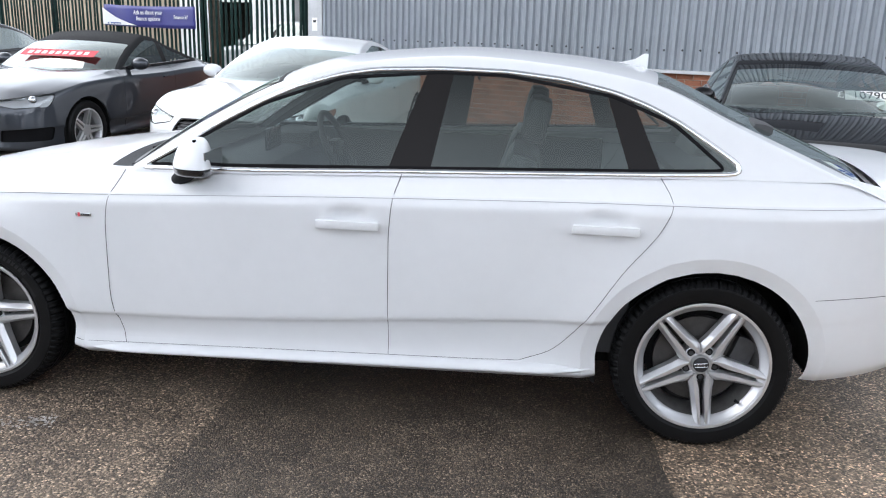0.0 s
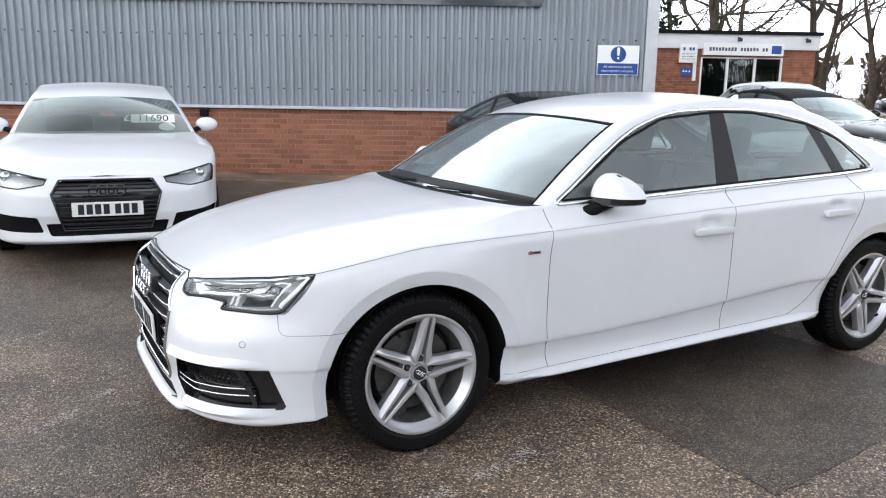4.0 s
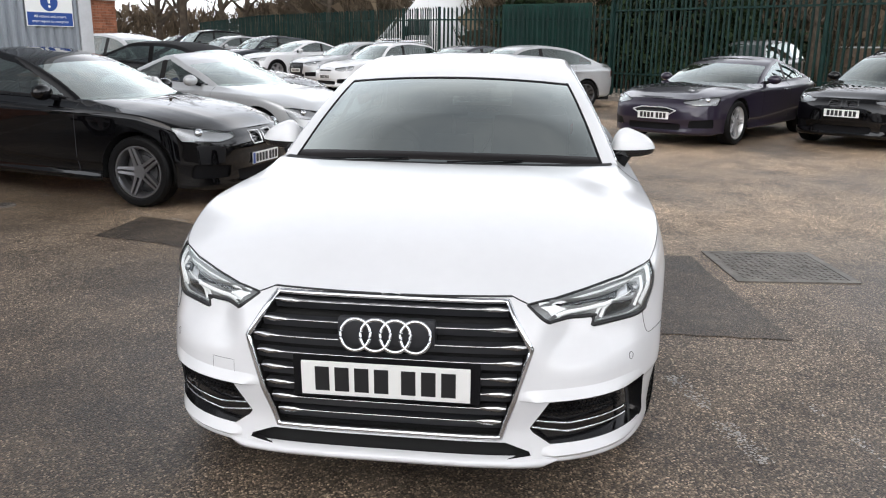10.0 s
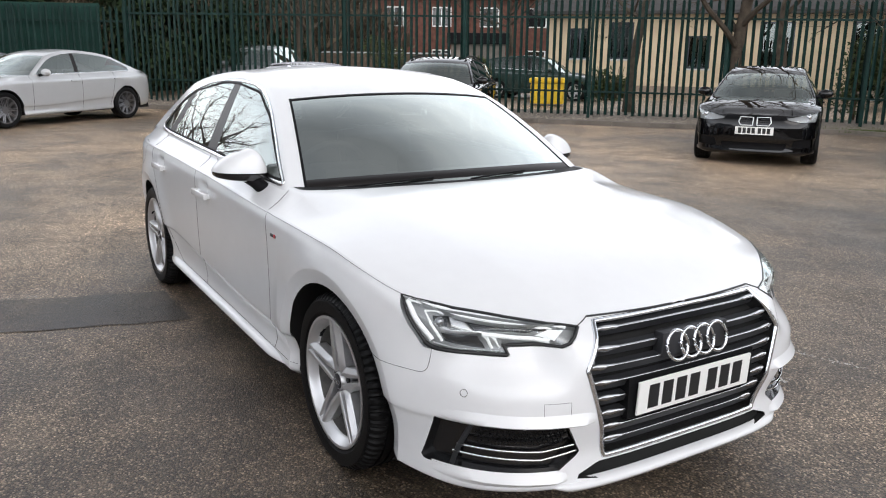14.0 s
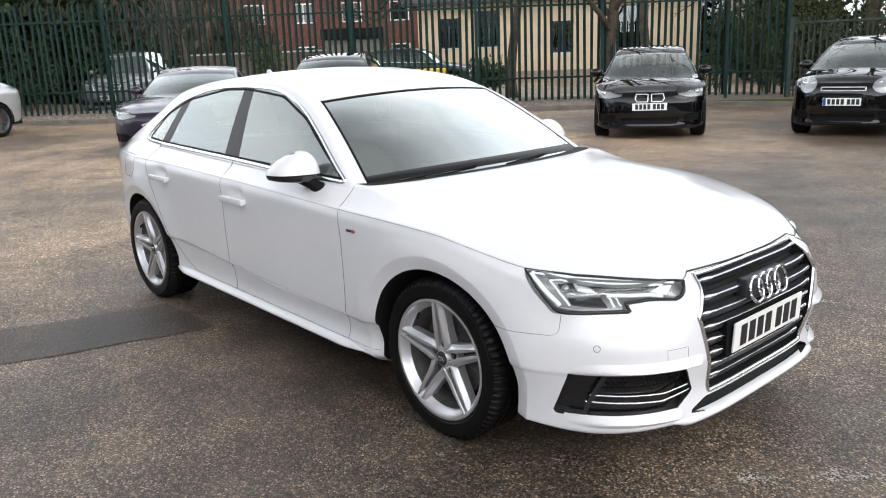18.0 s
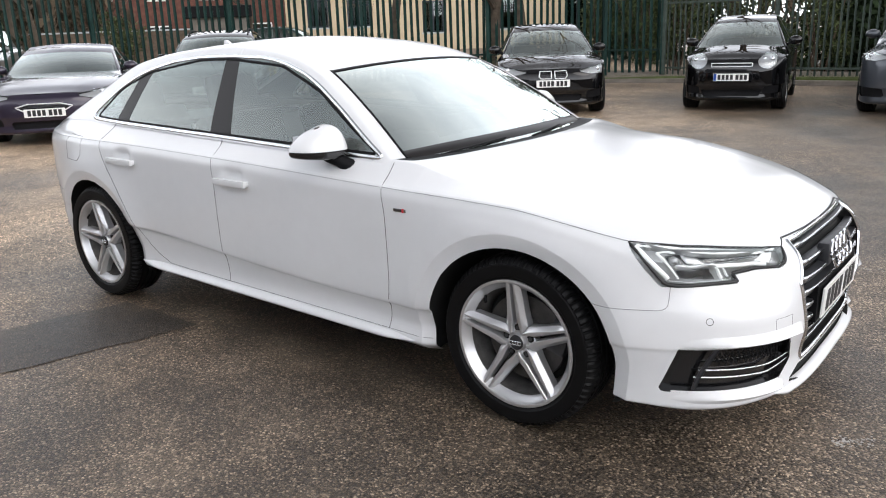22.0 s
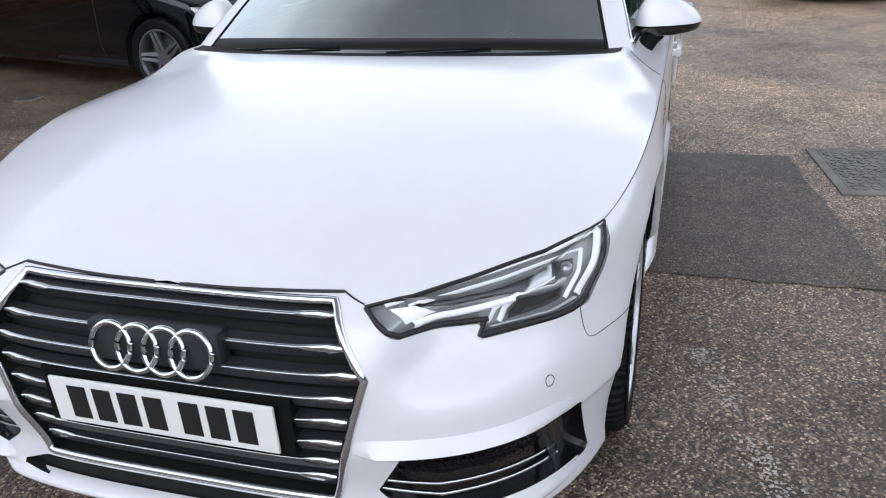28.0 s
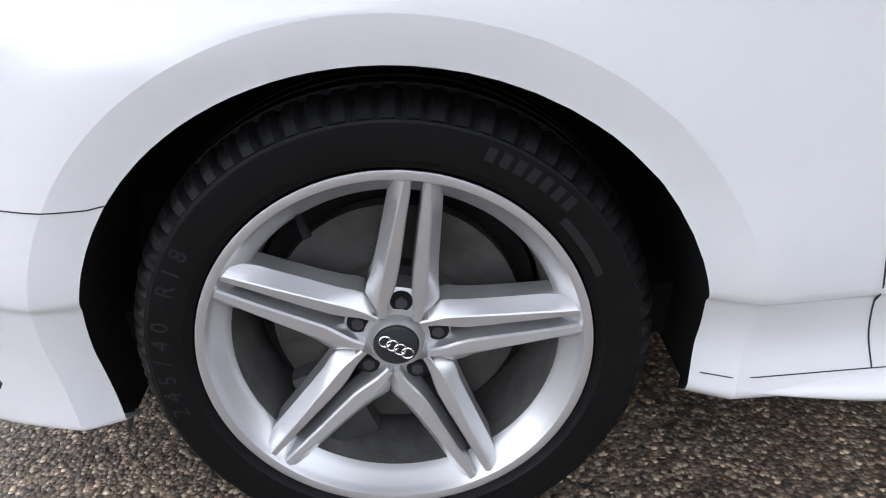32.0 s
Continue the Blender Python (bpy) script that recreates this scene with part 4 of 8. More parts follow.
# wheel houses
for cx in (0.0, HS["wb"]):
    for s in (-1, 1):
        vs, fs = [], []
        for i in range(49):
            a = radians(-124 + 248 * i / 48)
            up = math.cos(a) > 0
            z = HUB_Z + 1.01 * ARCH_Z * (math.cos(a) if up else 0.7 * math.cos(a))
            x = cx + 1.008 * (ARCH_X * math.sin(a) if up else math.copysign(ARCH_X + 0.1 * (z - HUB_Z), math.sin(a)))
            z = max(z, 0.30 if x > HS["wb"] else 0.18 if x < 0 else 0.212)
            hit = HTREE.ray_cast(Vector((x, s * 2, z)), Vector((0, -s, 0)))
            y = (abs(hit[0].y) if hit[0] is not None and abs(hit[0].y) > 0.6 else 0.84) - 0.003
            x2, z2 = cx + (x - cx) * 1.035, HUB_Z + (z - HUB_Z) * 1.035
            vs += [(x, s * y, z), (x2, s * (y - 0.03), z2), (x2, s * 0.58, z2)]
        fs = [(3 * i + q, 3 * i + q + 1, 3 * i + q + 4, 3 * i + q + 3) for i in range(48) for q in (0, 1)]
        n = len(vs)
        vs += [(cx, s * 0.58, HUB_Z)]
        fs += [(3 * i + 2, 3 * i + 5, n) for i in range(48)]
        mesh_ob("wheel_arch_liner", vs, fs, M_VOID, hero, "black felt arch liner")

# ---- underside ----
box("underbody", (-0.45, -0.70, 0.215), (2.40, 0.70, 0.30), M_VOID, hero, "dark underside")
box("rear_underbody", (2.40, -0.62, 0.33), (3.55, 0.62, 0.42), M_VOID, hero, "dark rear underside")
# solid black block paints the shaded depth behind the grille
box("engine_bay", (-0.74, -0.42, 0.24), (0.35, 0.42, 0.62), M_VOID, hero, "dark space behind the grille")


# ---- front end ----
def front_x(y, z):
    h = HTREE.ray_cast(Vector((-3, y, z)), Vector((1, 0, 0)))
    return h[0].x if h[0] is not None else -0.8


def grille_half(z):
    zs = [0.285, 0.58, 0.703]
    return float(np.interp(z, zs, [0.352, 0.437, 0.36])) - 0.012


XP = Vector((1, 0, 0))
gp = dense([(-3, y, z) for y, z in GRILLE] + [(-3, *GRILLE[0])], 0.012)[:-1]
ribbon("grille_surround", HTREE, gp, 0.017, M_CHROME, HP["grille"], 0.004, "chrome grille surround", 0.004, True, XP)
for z in np.linspace(0.678, 0.331, 8):
    hw = grille_half(z)
    vs, fs = [], []
    ys = np.linspace(-hw, hw, 27)
    for y in ys:
        x = front_x(y, z) + 0.010
        e = 0.0045 * max(0, (abs(y) - hw + 0.12) / 0.12)
        vs += [(x + 0.030, y, z + 0.010), (x + 0.004, y, z + 0.006 + e), (x - 0.001, y, z + 0.002), (x + 0.010, y, z - 0.022), (x + 0.035, y, z - 0.025)]
    for i in range(26):
        fs += [(5 * i + q, 5 * i + q + 1, 5 * i + q + 6, 5 * i + q + 5) for q in range(4)]
    bar = mesh_ob("grille_bar", vs, fs, M_GRILLE, HP["grille"], "dark grey grille slat", False)
    vs, fs = [], []
    for y in ys:
        x = front_x(y, z) + 0.0085
        e = 0.006 * max(0, min(1, (abs(y) - hw + 0.075) / 0.03, (hw + 0.012 - abs(y)) / 0.045))
        vs += [(x + 0.005, y, z + 0.0068 + e), (x - 0.0005, y, z + 0.0058 + e), (x - 0.002, y, z + 0.0030 - 1.6 * e), (x + 0.004, y, z + 0.0016 - 1.6 * e)]
    for i in range(26):
        fs += [(4 * i + q, 4 * i + q + 1, 4 * i + q + 5, 4 * i + q + 4) for q in range(3)]
    mesh_ob("bright_strip", vs, fs, M_DKCHROME, bar, "thin grey chrome strip")

# badge with four rings on a dark panel
rx = front_x(0, 0.61)
bm = bmesh.new()
add_box(bm, (rx - 0.004, -0.15, 0.568), (rx + 0.04, 0.15, 0.655), 0.012)
badge_back = part("badge_panel", bm, M_GRILLE, HP["grille"], "dark badge panel", True)
bm = bmesh.new()
for q in range(4):
    c = Vector((rx - 0.012, -0.0915 + 0.061 * q, 0.608))
    tube(bm, [c + Vector((0.012 * math.sin(t), 0.0455 * math.cos(t), 0.0455 * math.sin(t))) for t in np.linspace(0, 2 * math.pi, 49)[:-1]], 0.0062, 10, True)
part("ring_badge", bm, M_CHROME, HP["grille"], "four interlocked chrome rings", True)


def number_plate(parent, m, mat=None, w=0.52, chars=(4, 3), blue=False, name="number_plate", label="white number plate with black characters"):
    """A pressed plate in local x, z facing local -y, with bars for its characters."""
    h = 0.111
    p = box(name, (-w / 2, -0.004, -h / 2), (w / 2, 0.004, h / 2), mat or M_PLATE, parent, label, 0.003)
    p.matrix_basis = m
    n = sum(chars)
    gap, cw = 0.011, 0.050
    tot = n * cw + (n - 1) * gap + 0.022
    x = -tot / 2 + (0.02 if blue else 0)
    for q in range(n):
        if q == chars[0]:
            x += 0.022
        box("plate_character", (x + 0.003, -0.0055, -0.0395), (x + cw - 0.003, -0.0035, 0.0395), M_INK, p)
        x += cw + gap
    if blue:
        box("plate_band", (-w / 2 + 0.004, -0.0052, -h / 2 + 0.004), (-w / 2 + 0.046, -0.0035, h / 2 - 0.004), M_BLUE, p)
    return p


number_plate(hero, pose(-0.893, 0.0, 0.465, 0, 0, -90) @ pose(0, 0, 0, 3))
box("plate_holder", (-0.882, -0.288, 0.400), (-0.83, 0.288, 0.532), M_BLACK, hero, "black plate holder")


for s, side in ((-1, "left"), (1, "right")):
    lamp = HP["lamp_" + side]
    XS = Vector((0, -s, 0))

    def on_skin(p, deep):
        """A point of the lamp, set in behind the lens."""
        hit = HTREE.find_nearest(Vector((p[0], s * p[1], p[2])))
        return hit[0] - hit[1] * deep, hit[1]

    def strip(name, pts, width, deep, mat, label=""):
        """A raised light guide or frame along a line of points."""
        line = [on_skin(p, deep) for p in dense(pts, 0.010)]
        vs, fs, n = [], [], len(line)
        for i, (p, nn) in enumerate(line):
            side_ = (line[min(i + 1, n - 1)][0] - line[max(i - 1, 0)][0]).cross(nn).normalized() * width / 2
            vs += [p + side_ - nn * 0.008, p + side_ * 0.85, p + nn * width * 0.12, p - side_ * 0.85, p - side_ - nn * 0.008]
        for i in range(n - 1):
            fs += [(5 * i + q, 5 * i + q + 1, 5 * i + q + 6, 5 * i + q + 5) for q in range(4)]
        return mesh_ob(name, vs, fs, mat, lamp, label)

    def panel(name, a, b, c, d, deep, mat, label="", nu=8, nv=3):
        """A panel between four corners inside the lamp, with edges that run back."""
        vs, fs = [], []
        for i in range(nu + 1):
            for q in range(nv + 1):
                e = Vector(a).lerp(Vector(b), i / nu).lerp(Vector(d).lerp(Vector(c), i / nu), q / nv)
                rim = i in (0, nu) or q in (0, nv)
                p, nn = on_skin(e, deep)
                vs.append(p - nn * (0.004 if rim else 0.0))
        for i in range(nu):
            fs += [(i * (nv + 1) + q, (i + 1) * (nv + 1) + q, (i + 1) * (nv + 1) + q + 1, i * (nv + 1) + q + 1) for q in range(nv)]
        return mesh_ob(name, vs, fs, mat, lamp, label)

    fr = lambda y, z: (front_x(s * y, z), y, z)
    # black frame round the lens
    strip("lamp_frame", [fr(0.418, 0.6955), fr(0.50, 0.7075), fr(0.60, 0.7215), fr(0.72, 0.739), (-0.455, 0.800, 0.7535), (-0.413, 0.820, 0.7575)], 0.0055, -0.0015, M_INK, "black lamp frame")
    strip("lamp_frame", [(-0.413, 0.821, 0.757), (-0.482, 0.827, 0.692), (-0.512, 0.812, 0.650), (-0.528, 0.802, 0.632)], 0.0085, -0.0012, M_INK, "black lamp frame")
    strip("lamp_frame", [(-0.522, 0.805, 0.634), (-0.540, 0.795, 0.624), (-0.563, 0.783, 0.620), (-0.606, 0.749, 0.6185), (-0.705, 0.622, 0.6155)], 0.0125, -0.0012, M_INK, "black lamp frame")
    strip("lamp_frame", [(-0.708, 0.618, 0.614), (-0.697, 0.630, 0.643)], 0.010, -0.0012, M_INK, "black lamp frame")
    strip("lamp_frame", [fr(0.634, 0.6435), fr(0.56, 0.6455), fr(0.490, 0.6465)], 0.009, -0.0012, M_INK, "black lamp frame")
    strip("lamp_frame", [fr(0.492, 0.645), fr(0.470, 0.6585), fr(0.445, 0.6765), fr(0.420, 0.6945)], 0.011, -0.0012, M_INK, "black lamp frame")
    # light guides
    strip("daylight_strip", [(-0.436, 0.812, 0.7495), (-0.53, 0.739, 0.7395), (-0.611, 0.651, 0.7275), (-0.767, 0.452, 0.6975)], 0.0105, 0.006, M_DRL, "clear white daylight strip")
    strip("daylight_strip", [(-0.434, 0.816, 0.748), (-0.492, 0.811, 0.692), (-0.541, 0.793, 0.640)], 0.0150, 0.008, M_DRL, "clear white daylight strip")
    strip("daylight_strip", [(-0.755, 0.502, 0.6535), (-0.661, 0.686, 0.672)], 0.0115, 0.010, M_DRL, "clear white daylight strip")
    strip("light_guide", [(-0.500, 0.793, 0.733), (-0.636, 0.653, 0.7175), (-0.755, 0.495, 0.6965)], 0.0032, 0.012, M_DRL, "thin clear light guide")
    strip("light_guide", [(-0.500, 0.793, 0.733), (-0.570, 0.775, 0.639)], 0.0060, 0.012, M_DRL, "thin clear light guide")
    strip("light_guide", [(-0.545, 0.792, 0.634), (-0.606, 0.752, 0.629), (-0.688, 0.640, 0.626)], 0.0026, 0.010, M_RING, "thin clear light guide")
    strip("light_guide", [(-0.585, 0.748, 0.700), (-0.648, 0.702, 0.684), (-0.664, 0.684, 0.674)], 0.0030, 0.013, M_DRL, "thin clear light guide")
    strip("light_guide", [(-0.660, 0.683, 0.668), (-0.674, 0.657, 0.632)], 0.0090, 0.012, M_DRL, "slanted light guide")
    strip("light_guide", [(-0.675, 0.664, 0.664), (-0.690, 0.638, 0.634)], 0.0055, 0.012, M_DRL, "slanted light guide")
    panel("lamp_reflector", (-0.770, 0.460, 0.694), (-0.752, 0.508, 0.697), (-0.740, 0.548, 0.667), (-0.762, 0.490, 0.656), 0.014, M_DRL, "white end of the daylight strip")
    # reflectors and dark windows
    panel("lamp_window", (-0.600, 0.711, 0.720), (-0.746, 0.526, 0.697), (-0.742, 0.553, 0.680), (-0.643, 0.703, 0.692), 0.018, M_MODULE, "dark grey lens window")
    panel("lamp_reflector", (-0.563, 0.744, 0.725), (-0.597, 0.714, 0.720), (-0.642, 0.704, 0.691), (-0.588, 0.748, 0.703), 0.020, M_RING, "bright reflector")
    panel("lamp_reflector", (-0.557, 0.789, 0.689), (-0.645, 0.704, 0.683), (-0.647, 0.695, 0.657), (-0.565, 0.781, 0.664), 0.022, M_RING, "bright reflector")
    panel("lamp_window", (-0.565, 0.781, 0.661), (-0.647, 0.694, 0.654), (-0.661, 0.675, 0.632), (-0.577, 0.771, 0.638), 0.019, M_MODULE, "dark grey lens window")
    panel("projector_frame", (-0.525, 0.781, 0.725), (-0.563, 0.744, 0.725), (-0.587, 0.756, 0.700), (-0.550, 0.790, 0.693), 0.018, M_MODULE, "dark projector frame")
    c, nn = on_skin((-0.553, 0.772, 0.711), 0.024)
    bm = bmesh.new()
    bmesh.ops.create_uvsphere(bm, u_segments=24, v_segments=14, radius=0.016, matrix=Matrix.Translation(c))
    part("lamp_projector", bm, M_PROJ, lamp, "clear projector lens", True)
    # side intake blades
    fog = HP["fog_" + side]
    for pts in (((0.762, 0.338), (0.56, 0.328), (0.446, 0.346)), ((0.768, 0.312), (0.56, 0.300), (0.440, 0.322))):
        ribbon("intake_blade", HTREE, dense([(-3, s * y, z) for y, z in pts], 0.015), 0.006, M_SATIN, fog, -0.008, "silver intake blade", 0.002, False, XP)
    ribbon("intake_blade", HTREE, dense([(-3, s * 0.742, 0.412), (-3, s * 0.768, 0.264)], 0.015), 0.016, M_GRILLE, fog, -0.006, "dark upright blade", 0.003, False, XP)
    ribbon("intake_edge", HTREE, dense([(-3, s * y, z) for y, z in ((0.78, 0.256), (0.515, 0.256), (0.437, 0.312), (0.500, 0.417), (0.74, 0.418))], 0.012), 0.008, M_GLOSSB, fog, -0.002, "", 0, False, XP)

    def wedge(name, rows_, out, mat=M_WHITE):
        """A ledge standing proud of the bumper: rows of (y, upper z, edge z, under z)."""
        vs, fs = [], []
        n = len(rows_)
        for i, (y, za, zb, zc) in enumerate(rows_):
            e = min(1.0, i / 3, (n - 1 - i) / 4)
            xa, xb, xc = (front_x(s * y, z) for z in (za, zb, zc))
            vs += [(xa + 0.002, s * y, za), ((2 * xb + xa) / 3 - 0.6 * out * e, s * y, (za + 2 * zb) / 3), (xb - out * e, s * y, zb), (xb - 0.8 * out * e, s * y, zb - 0.004), (xc + 0.012, s * y, zc)]
        for i in range(n - 1):
            fs += [(5 * i + q, 5 * i + q + 1, 5 * i + q + 6, 5 * i + q + 5) for q in range(4)]
        ob = mesh_ob(name, vs, fs, mat, HP["front_bumper"])
        ob.data.set_sharp_from_angle(angle=radians(50))

    wedge("intake_ledge", [(y, 0.455 + 0.012 * (y - 0.4), 0.422 + 0.01 * (y - 0.4), 0.411) for y in np.linspace(0.405, 0.800, 24)], 0.020)
    wedge("lower_lip", [(y, 0.262 - 0.05 * max(0, 0.5 - y), 0.232 - 0.05 * max(0, 0.5 - y), 0.20) for y in np.linspace(0.480, 0.80, 24)], 0.018)
    bm = bmesh.new()
    for r in range(4):
        for c in range(15):
            yy, zz = 0.49 + c * 0.0155 + (r % 2) * 0.008, 0.352 + r * 0.0125
            p = Vector((front_x(s * yy, zz) + 0.028, s * yy, zz))
            tube(bm, [p + Vector((0, 0.0085 * math.cos(t), 0.0065 * math.sin(t))) for t in np.linspace(0, 2 * math.pi, 7)[:-1]], 0.0018, 4, True)
    tagged(part("honeycomb", bm, M_BLACK, fog), "black honeycomb mesh", kind="stuff")
    # parking sensor and shut lines
    hit = HTREE.ray_cast(Vector((-3, s * 0.752, 0.508)), XP)
    c, nn = hit[0], hit[1]
    u = nn.cross(Vector((0, 0, 1))).normalized()
    wv = u.cross(nn)
    ribbon("parking_sensor", HTREE, [c + 0.0115 * (u * math.cos(t) + wv * math.sin(t)) for t in np.linspace(0, 2 * math.pi, 25)[:-1]], 0.002, M_SEAM, hero, 0.0006, "", 0, True)
    YD = Vector((0, -s, 0))

    def seam(pts, width=0.0018, mat=M_SEAM, par=hero, name="shut_line", ax=YD):
        return ribbon(name, HTREE, [(x, s * 2, z) for x, z in pts], width, mat, par, 0.0012, "", 0, False, ax)

    seam([(float(door_1(z)), z) for z in np.linspace(0.262, 0.935, 40)])
    seam([(float(door_2(z)), z) for z in np.linspace(0.285, 0.985, 40)])
    seam([(float(door_3(z)), z) for z in np.linspace(0.30, 1.0, 50)])
    seam([(x, 0.262 + 0.023 * (x - 0.61)) for x in np.linspace(0.392, 2.0, 48)] + [(2.06, 0.297), (2.15, 0.30)], 0.0014)
    seam([(-0.31, 0.544), *((x, 0.5405) for x in np.linspace(-0.33, -0.522, 16)), (-0.534, 0.5425), (-0.543, 0.548), (-0.548, 0.557), *((-0.549, z) for z in np.linspace(0.567, 0.622, 6))], 0.0013)
    zsf = HS["zs"]
    ribbon("shut_line", HTREE, [(x, s * y * 1.001, z - 0.005) for x, y, z in HEDGE if -0.418 < x < 0.60], 0.0014, M_SEAM, hero, 0.0014)
    # grey strip paints the shade along the shoulder crease; no panel gap here
    seam([(x, float(zsf(x)) - 0.006) for x in np.linspace(0.60, 3.5, 120)], 0.0016, M_CREASE)
    seam([(x, 0.602) for x in np.linspace(3.18, 3.6, 12)], 0.0016)
    # window surround
    loop = dense([(x, s * 2, z) for x, z in DLO] + [(DLO[0][0], s * 2, DLO[0][1])], 0.02)[:-1]
    ribbon("window_trim", HTREE, loop, 0.020, M_SATIN, hero, 0.003, "bright window surround", 0.002, True, YD, 3)
    inner = dense([(x, s * 2, z) for x, z in [(0.70, 0.962), (1.65, 0.992), (2.85, 1.033), (2.66, 1.186), (2.44, 1.272), (2.05, 1.331), (1.8, 1.334), (1.42, 1.302), (1.13, 1.200), (0.86, 1.047), (0.70, 0.962)]], 0.02)[:-1]
    ribbon("window_seal", HTREE, inner, 0.014, M_BLACK, hero, 0.0015, "black rubber seal", 0, True, YD, 3)
    # sill blade
    vs, fs = [], []
    xs = np.linspace(0.415, 2.42, 44)
    for x in xs:
        e = min(1, (x - 0.415) / 0.20, (2.42 - x) / 0.16) ** 0.7
        z0 = 0.222 + 0.022 * (x - 0.42)
        zm = z0 + 0.014
        vs += [(x, s * 0.855, zm + 0.021 * e), (x, s * (0.868 + 0.016 * e), zm + 0.016 * e), (x, s * (0.870 + 0.040 * e), zm - 0.002 * e), (x, s * (0.868 + 0.038 * e), zm - 0.012 * e), (x, s * 0.85, zm - 0.026 * e)]
    for i in range(43):
        fs += [(5 * i + q, 5 * i + q + 1, 5 * i + q + 6, 5 * i + q + 5) for q in range(4)]
    mesh_ob("sill_blade", vs, fs, M_WHITE, hero)
    # door handles
    for x0, z0, door in ((1.39, 0.797, "front_door_"), (2.31, 0.828, "rear_door_")):
        y0 = abs(HTREE.ray_cast(Vector((x0 + 0.02, s * 2, z0)), YD)[0].y)
        bm = bmesh.new()
        add_box(bm, (x0, min(s * (y0 + 0.012), s * (y0 + 0.034)), z0 - 0.017), (x0 + 0.235, max(s * (y0 + 0.012), s * (y0 + 0.034)), z0 + 0.017), 0.0105)
        add_box(bm, (x0 + 0.008, min(s * (y0 - 0.01), s * (y0 + 0.02)), z0 - 0.012), (x0 + 0.05, max(s * (y0 - 0.01), s * (y0 + 0.02)), z0 + 0.012), 0.004)
        add_box(bm, (x0 + 0.185, min(s * (y0 - 0.01), s * (y0 + 0.02)), z0 - 0.012), (x0 + 0.227, max(s * (y0 - 0.01), s * (y0 + 0.02)), z0 + 0.012), 0.004)
        part("door_handle", bm, M_WHITE, HP[door + side], "white pull handle", True)
    # small wing badge
    yb = abs(HTREE.ray_cast(Vector((0.5, s * 2, 0.777)), YD)[0].y)
    bd = box("wing_badge", (0.462, min(s * yb, s * (yb + 0.004)), 0.771), (0.524, max(s * yb, s * (yb + 0.004)), 0.784), M_DKCHROME, hero, "small red and chrome badge", 0.002)
    box("badge_red", (0.472, min(s * yb, s * (yb + 0.005)), 0.770), (0.480, max(s * yb, s * (yb + 0.005)), 0.785), M_REDINK, bd)
    for i in range(4):
        box("badge_letter", (0.484 + 0.009 * i, min(s * yb, s * (yb + 0.0048)), 0.7735), (0.490 + 0.009 * i, max(s * yb, s * (yb + 0.0048)), 0.7815), M_INK, bd)
    # door mirror
    # rings of the shell from the top down: height, size, and how far the ring draws back
    caps = [(0.106, 0.10), (0.105, 0.30), (0.100, 0.50), (0.088, 0.68), (0.067, 0.83), (0.040, 0.93), (0.016, 0.985), (0.0, 1.0)]
    base = [(-0.001, 0.985), (-0.003, 0.96), (-0.005, 0.985), (-0.020, 0.975), (-0.032, 0.90), (-0.038, 0.70), (-0.039, 0.05)]
    made_rings = []
    for rings in (caps, base):
        vs, fs, nu = [], [], 32
        for h, k in rings:
            for j in range(nu):
                th = 2 * math.pi * j / nu
                cx = math.copysign(abs(math.cos(th)) ** 0.8, math.cos(th))
                cy = math.copysign(abs(math.sin(th)) ** 0.75, math.sin(th))
                px, py = cx * k * (0.100 if cx < 0 else 0.046 + 0.02 * (1 - k)), cy * k * 0.112
                hh = h * (1 - 0.42 * max(0.0, py / 0.112 + 0.35)) if h > 0 else h * (1 - 0.25 * py / 0.112)
                vs.append((0.952 + px + 0.030 * cy * k - (0.018 * (1 - k) if h > 0 else 0), s * (0.893 + py), 0.980 + hh + 0.02 * py))
        for i in range(len(rings) - 1):
            for j in range(nu):
                fs.append((i * nu + j, i * nu + (j + 1) % nu, (i + 1) * nu + (j + 1) % nu, (i + 1) * nu + j))
        fs.append(tuple(range(nu)) if rings is caps else tuple((len(rings) - 1) * nu + j for j in range(nu)))
        made_rings.append((vs, fs))
    mc = mesh_ob("door_mirror", made_rings[0][0], made_rings[0][1], M_WHITE, hero, "white door mirror with black base")
    mesh_ob("mirror_base", made_rings[1][0], made_rings[1][1], M_GLOSSB, mc, "gloss black mirror underside").data.set_sharp_from_angle(angle=radians(40))
    bm = bmesh.new()
    tube(bm, [(0.815, s * 0.795, 0.902), (0.840, s * 0.820, 0.912), (0.875, s * 0.842, 0.935), (0.915, s * 0.870, 0.957)], [0.026, 0.032, 0.027, 0.026], 12)
    part("mirror_stalk", bm, M_BLACK, mc, "black mirror stalk", True)
    gl = box("mirror_glass", (1.000, min(s * 0.81, s * 0.97), 0.965), (1.004, max(s * 0.81, s * 0.97), 1.04), M_CHROME, mc)

# white lip across the middle, under the lower slot
vs, fs = [], []
lip = np.linspace(-0.53, 0.53, 53)
for y in lip:
    e = min(1.0, (0.53 - abs(y)) / 0.05)
    xa = front_x(y, 0.215)
    vs += [(xa + 0.02, y, 0.212 + 0.008 * e), (xa - 0.012 * e, y, 0.211 + 0.005 * e), (xa - 0.018 * e, y, 0.209 - 0.003 * e), (xa - 0.010 * e, y, 0.208 - 0.016 * e), (xa + 0.05, y, 0.207 - 0.019 * e)]
for i in range(52):
    fs += [(5 * i + q, 5 * i + q + 1, 5 * i + q + 6, 5 * i + q + 5) for q in range(4)]
mesh_ob("front_lip", vs, fs, M_WHITE, HP["front_bumper"])

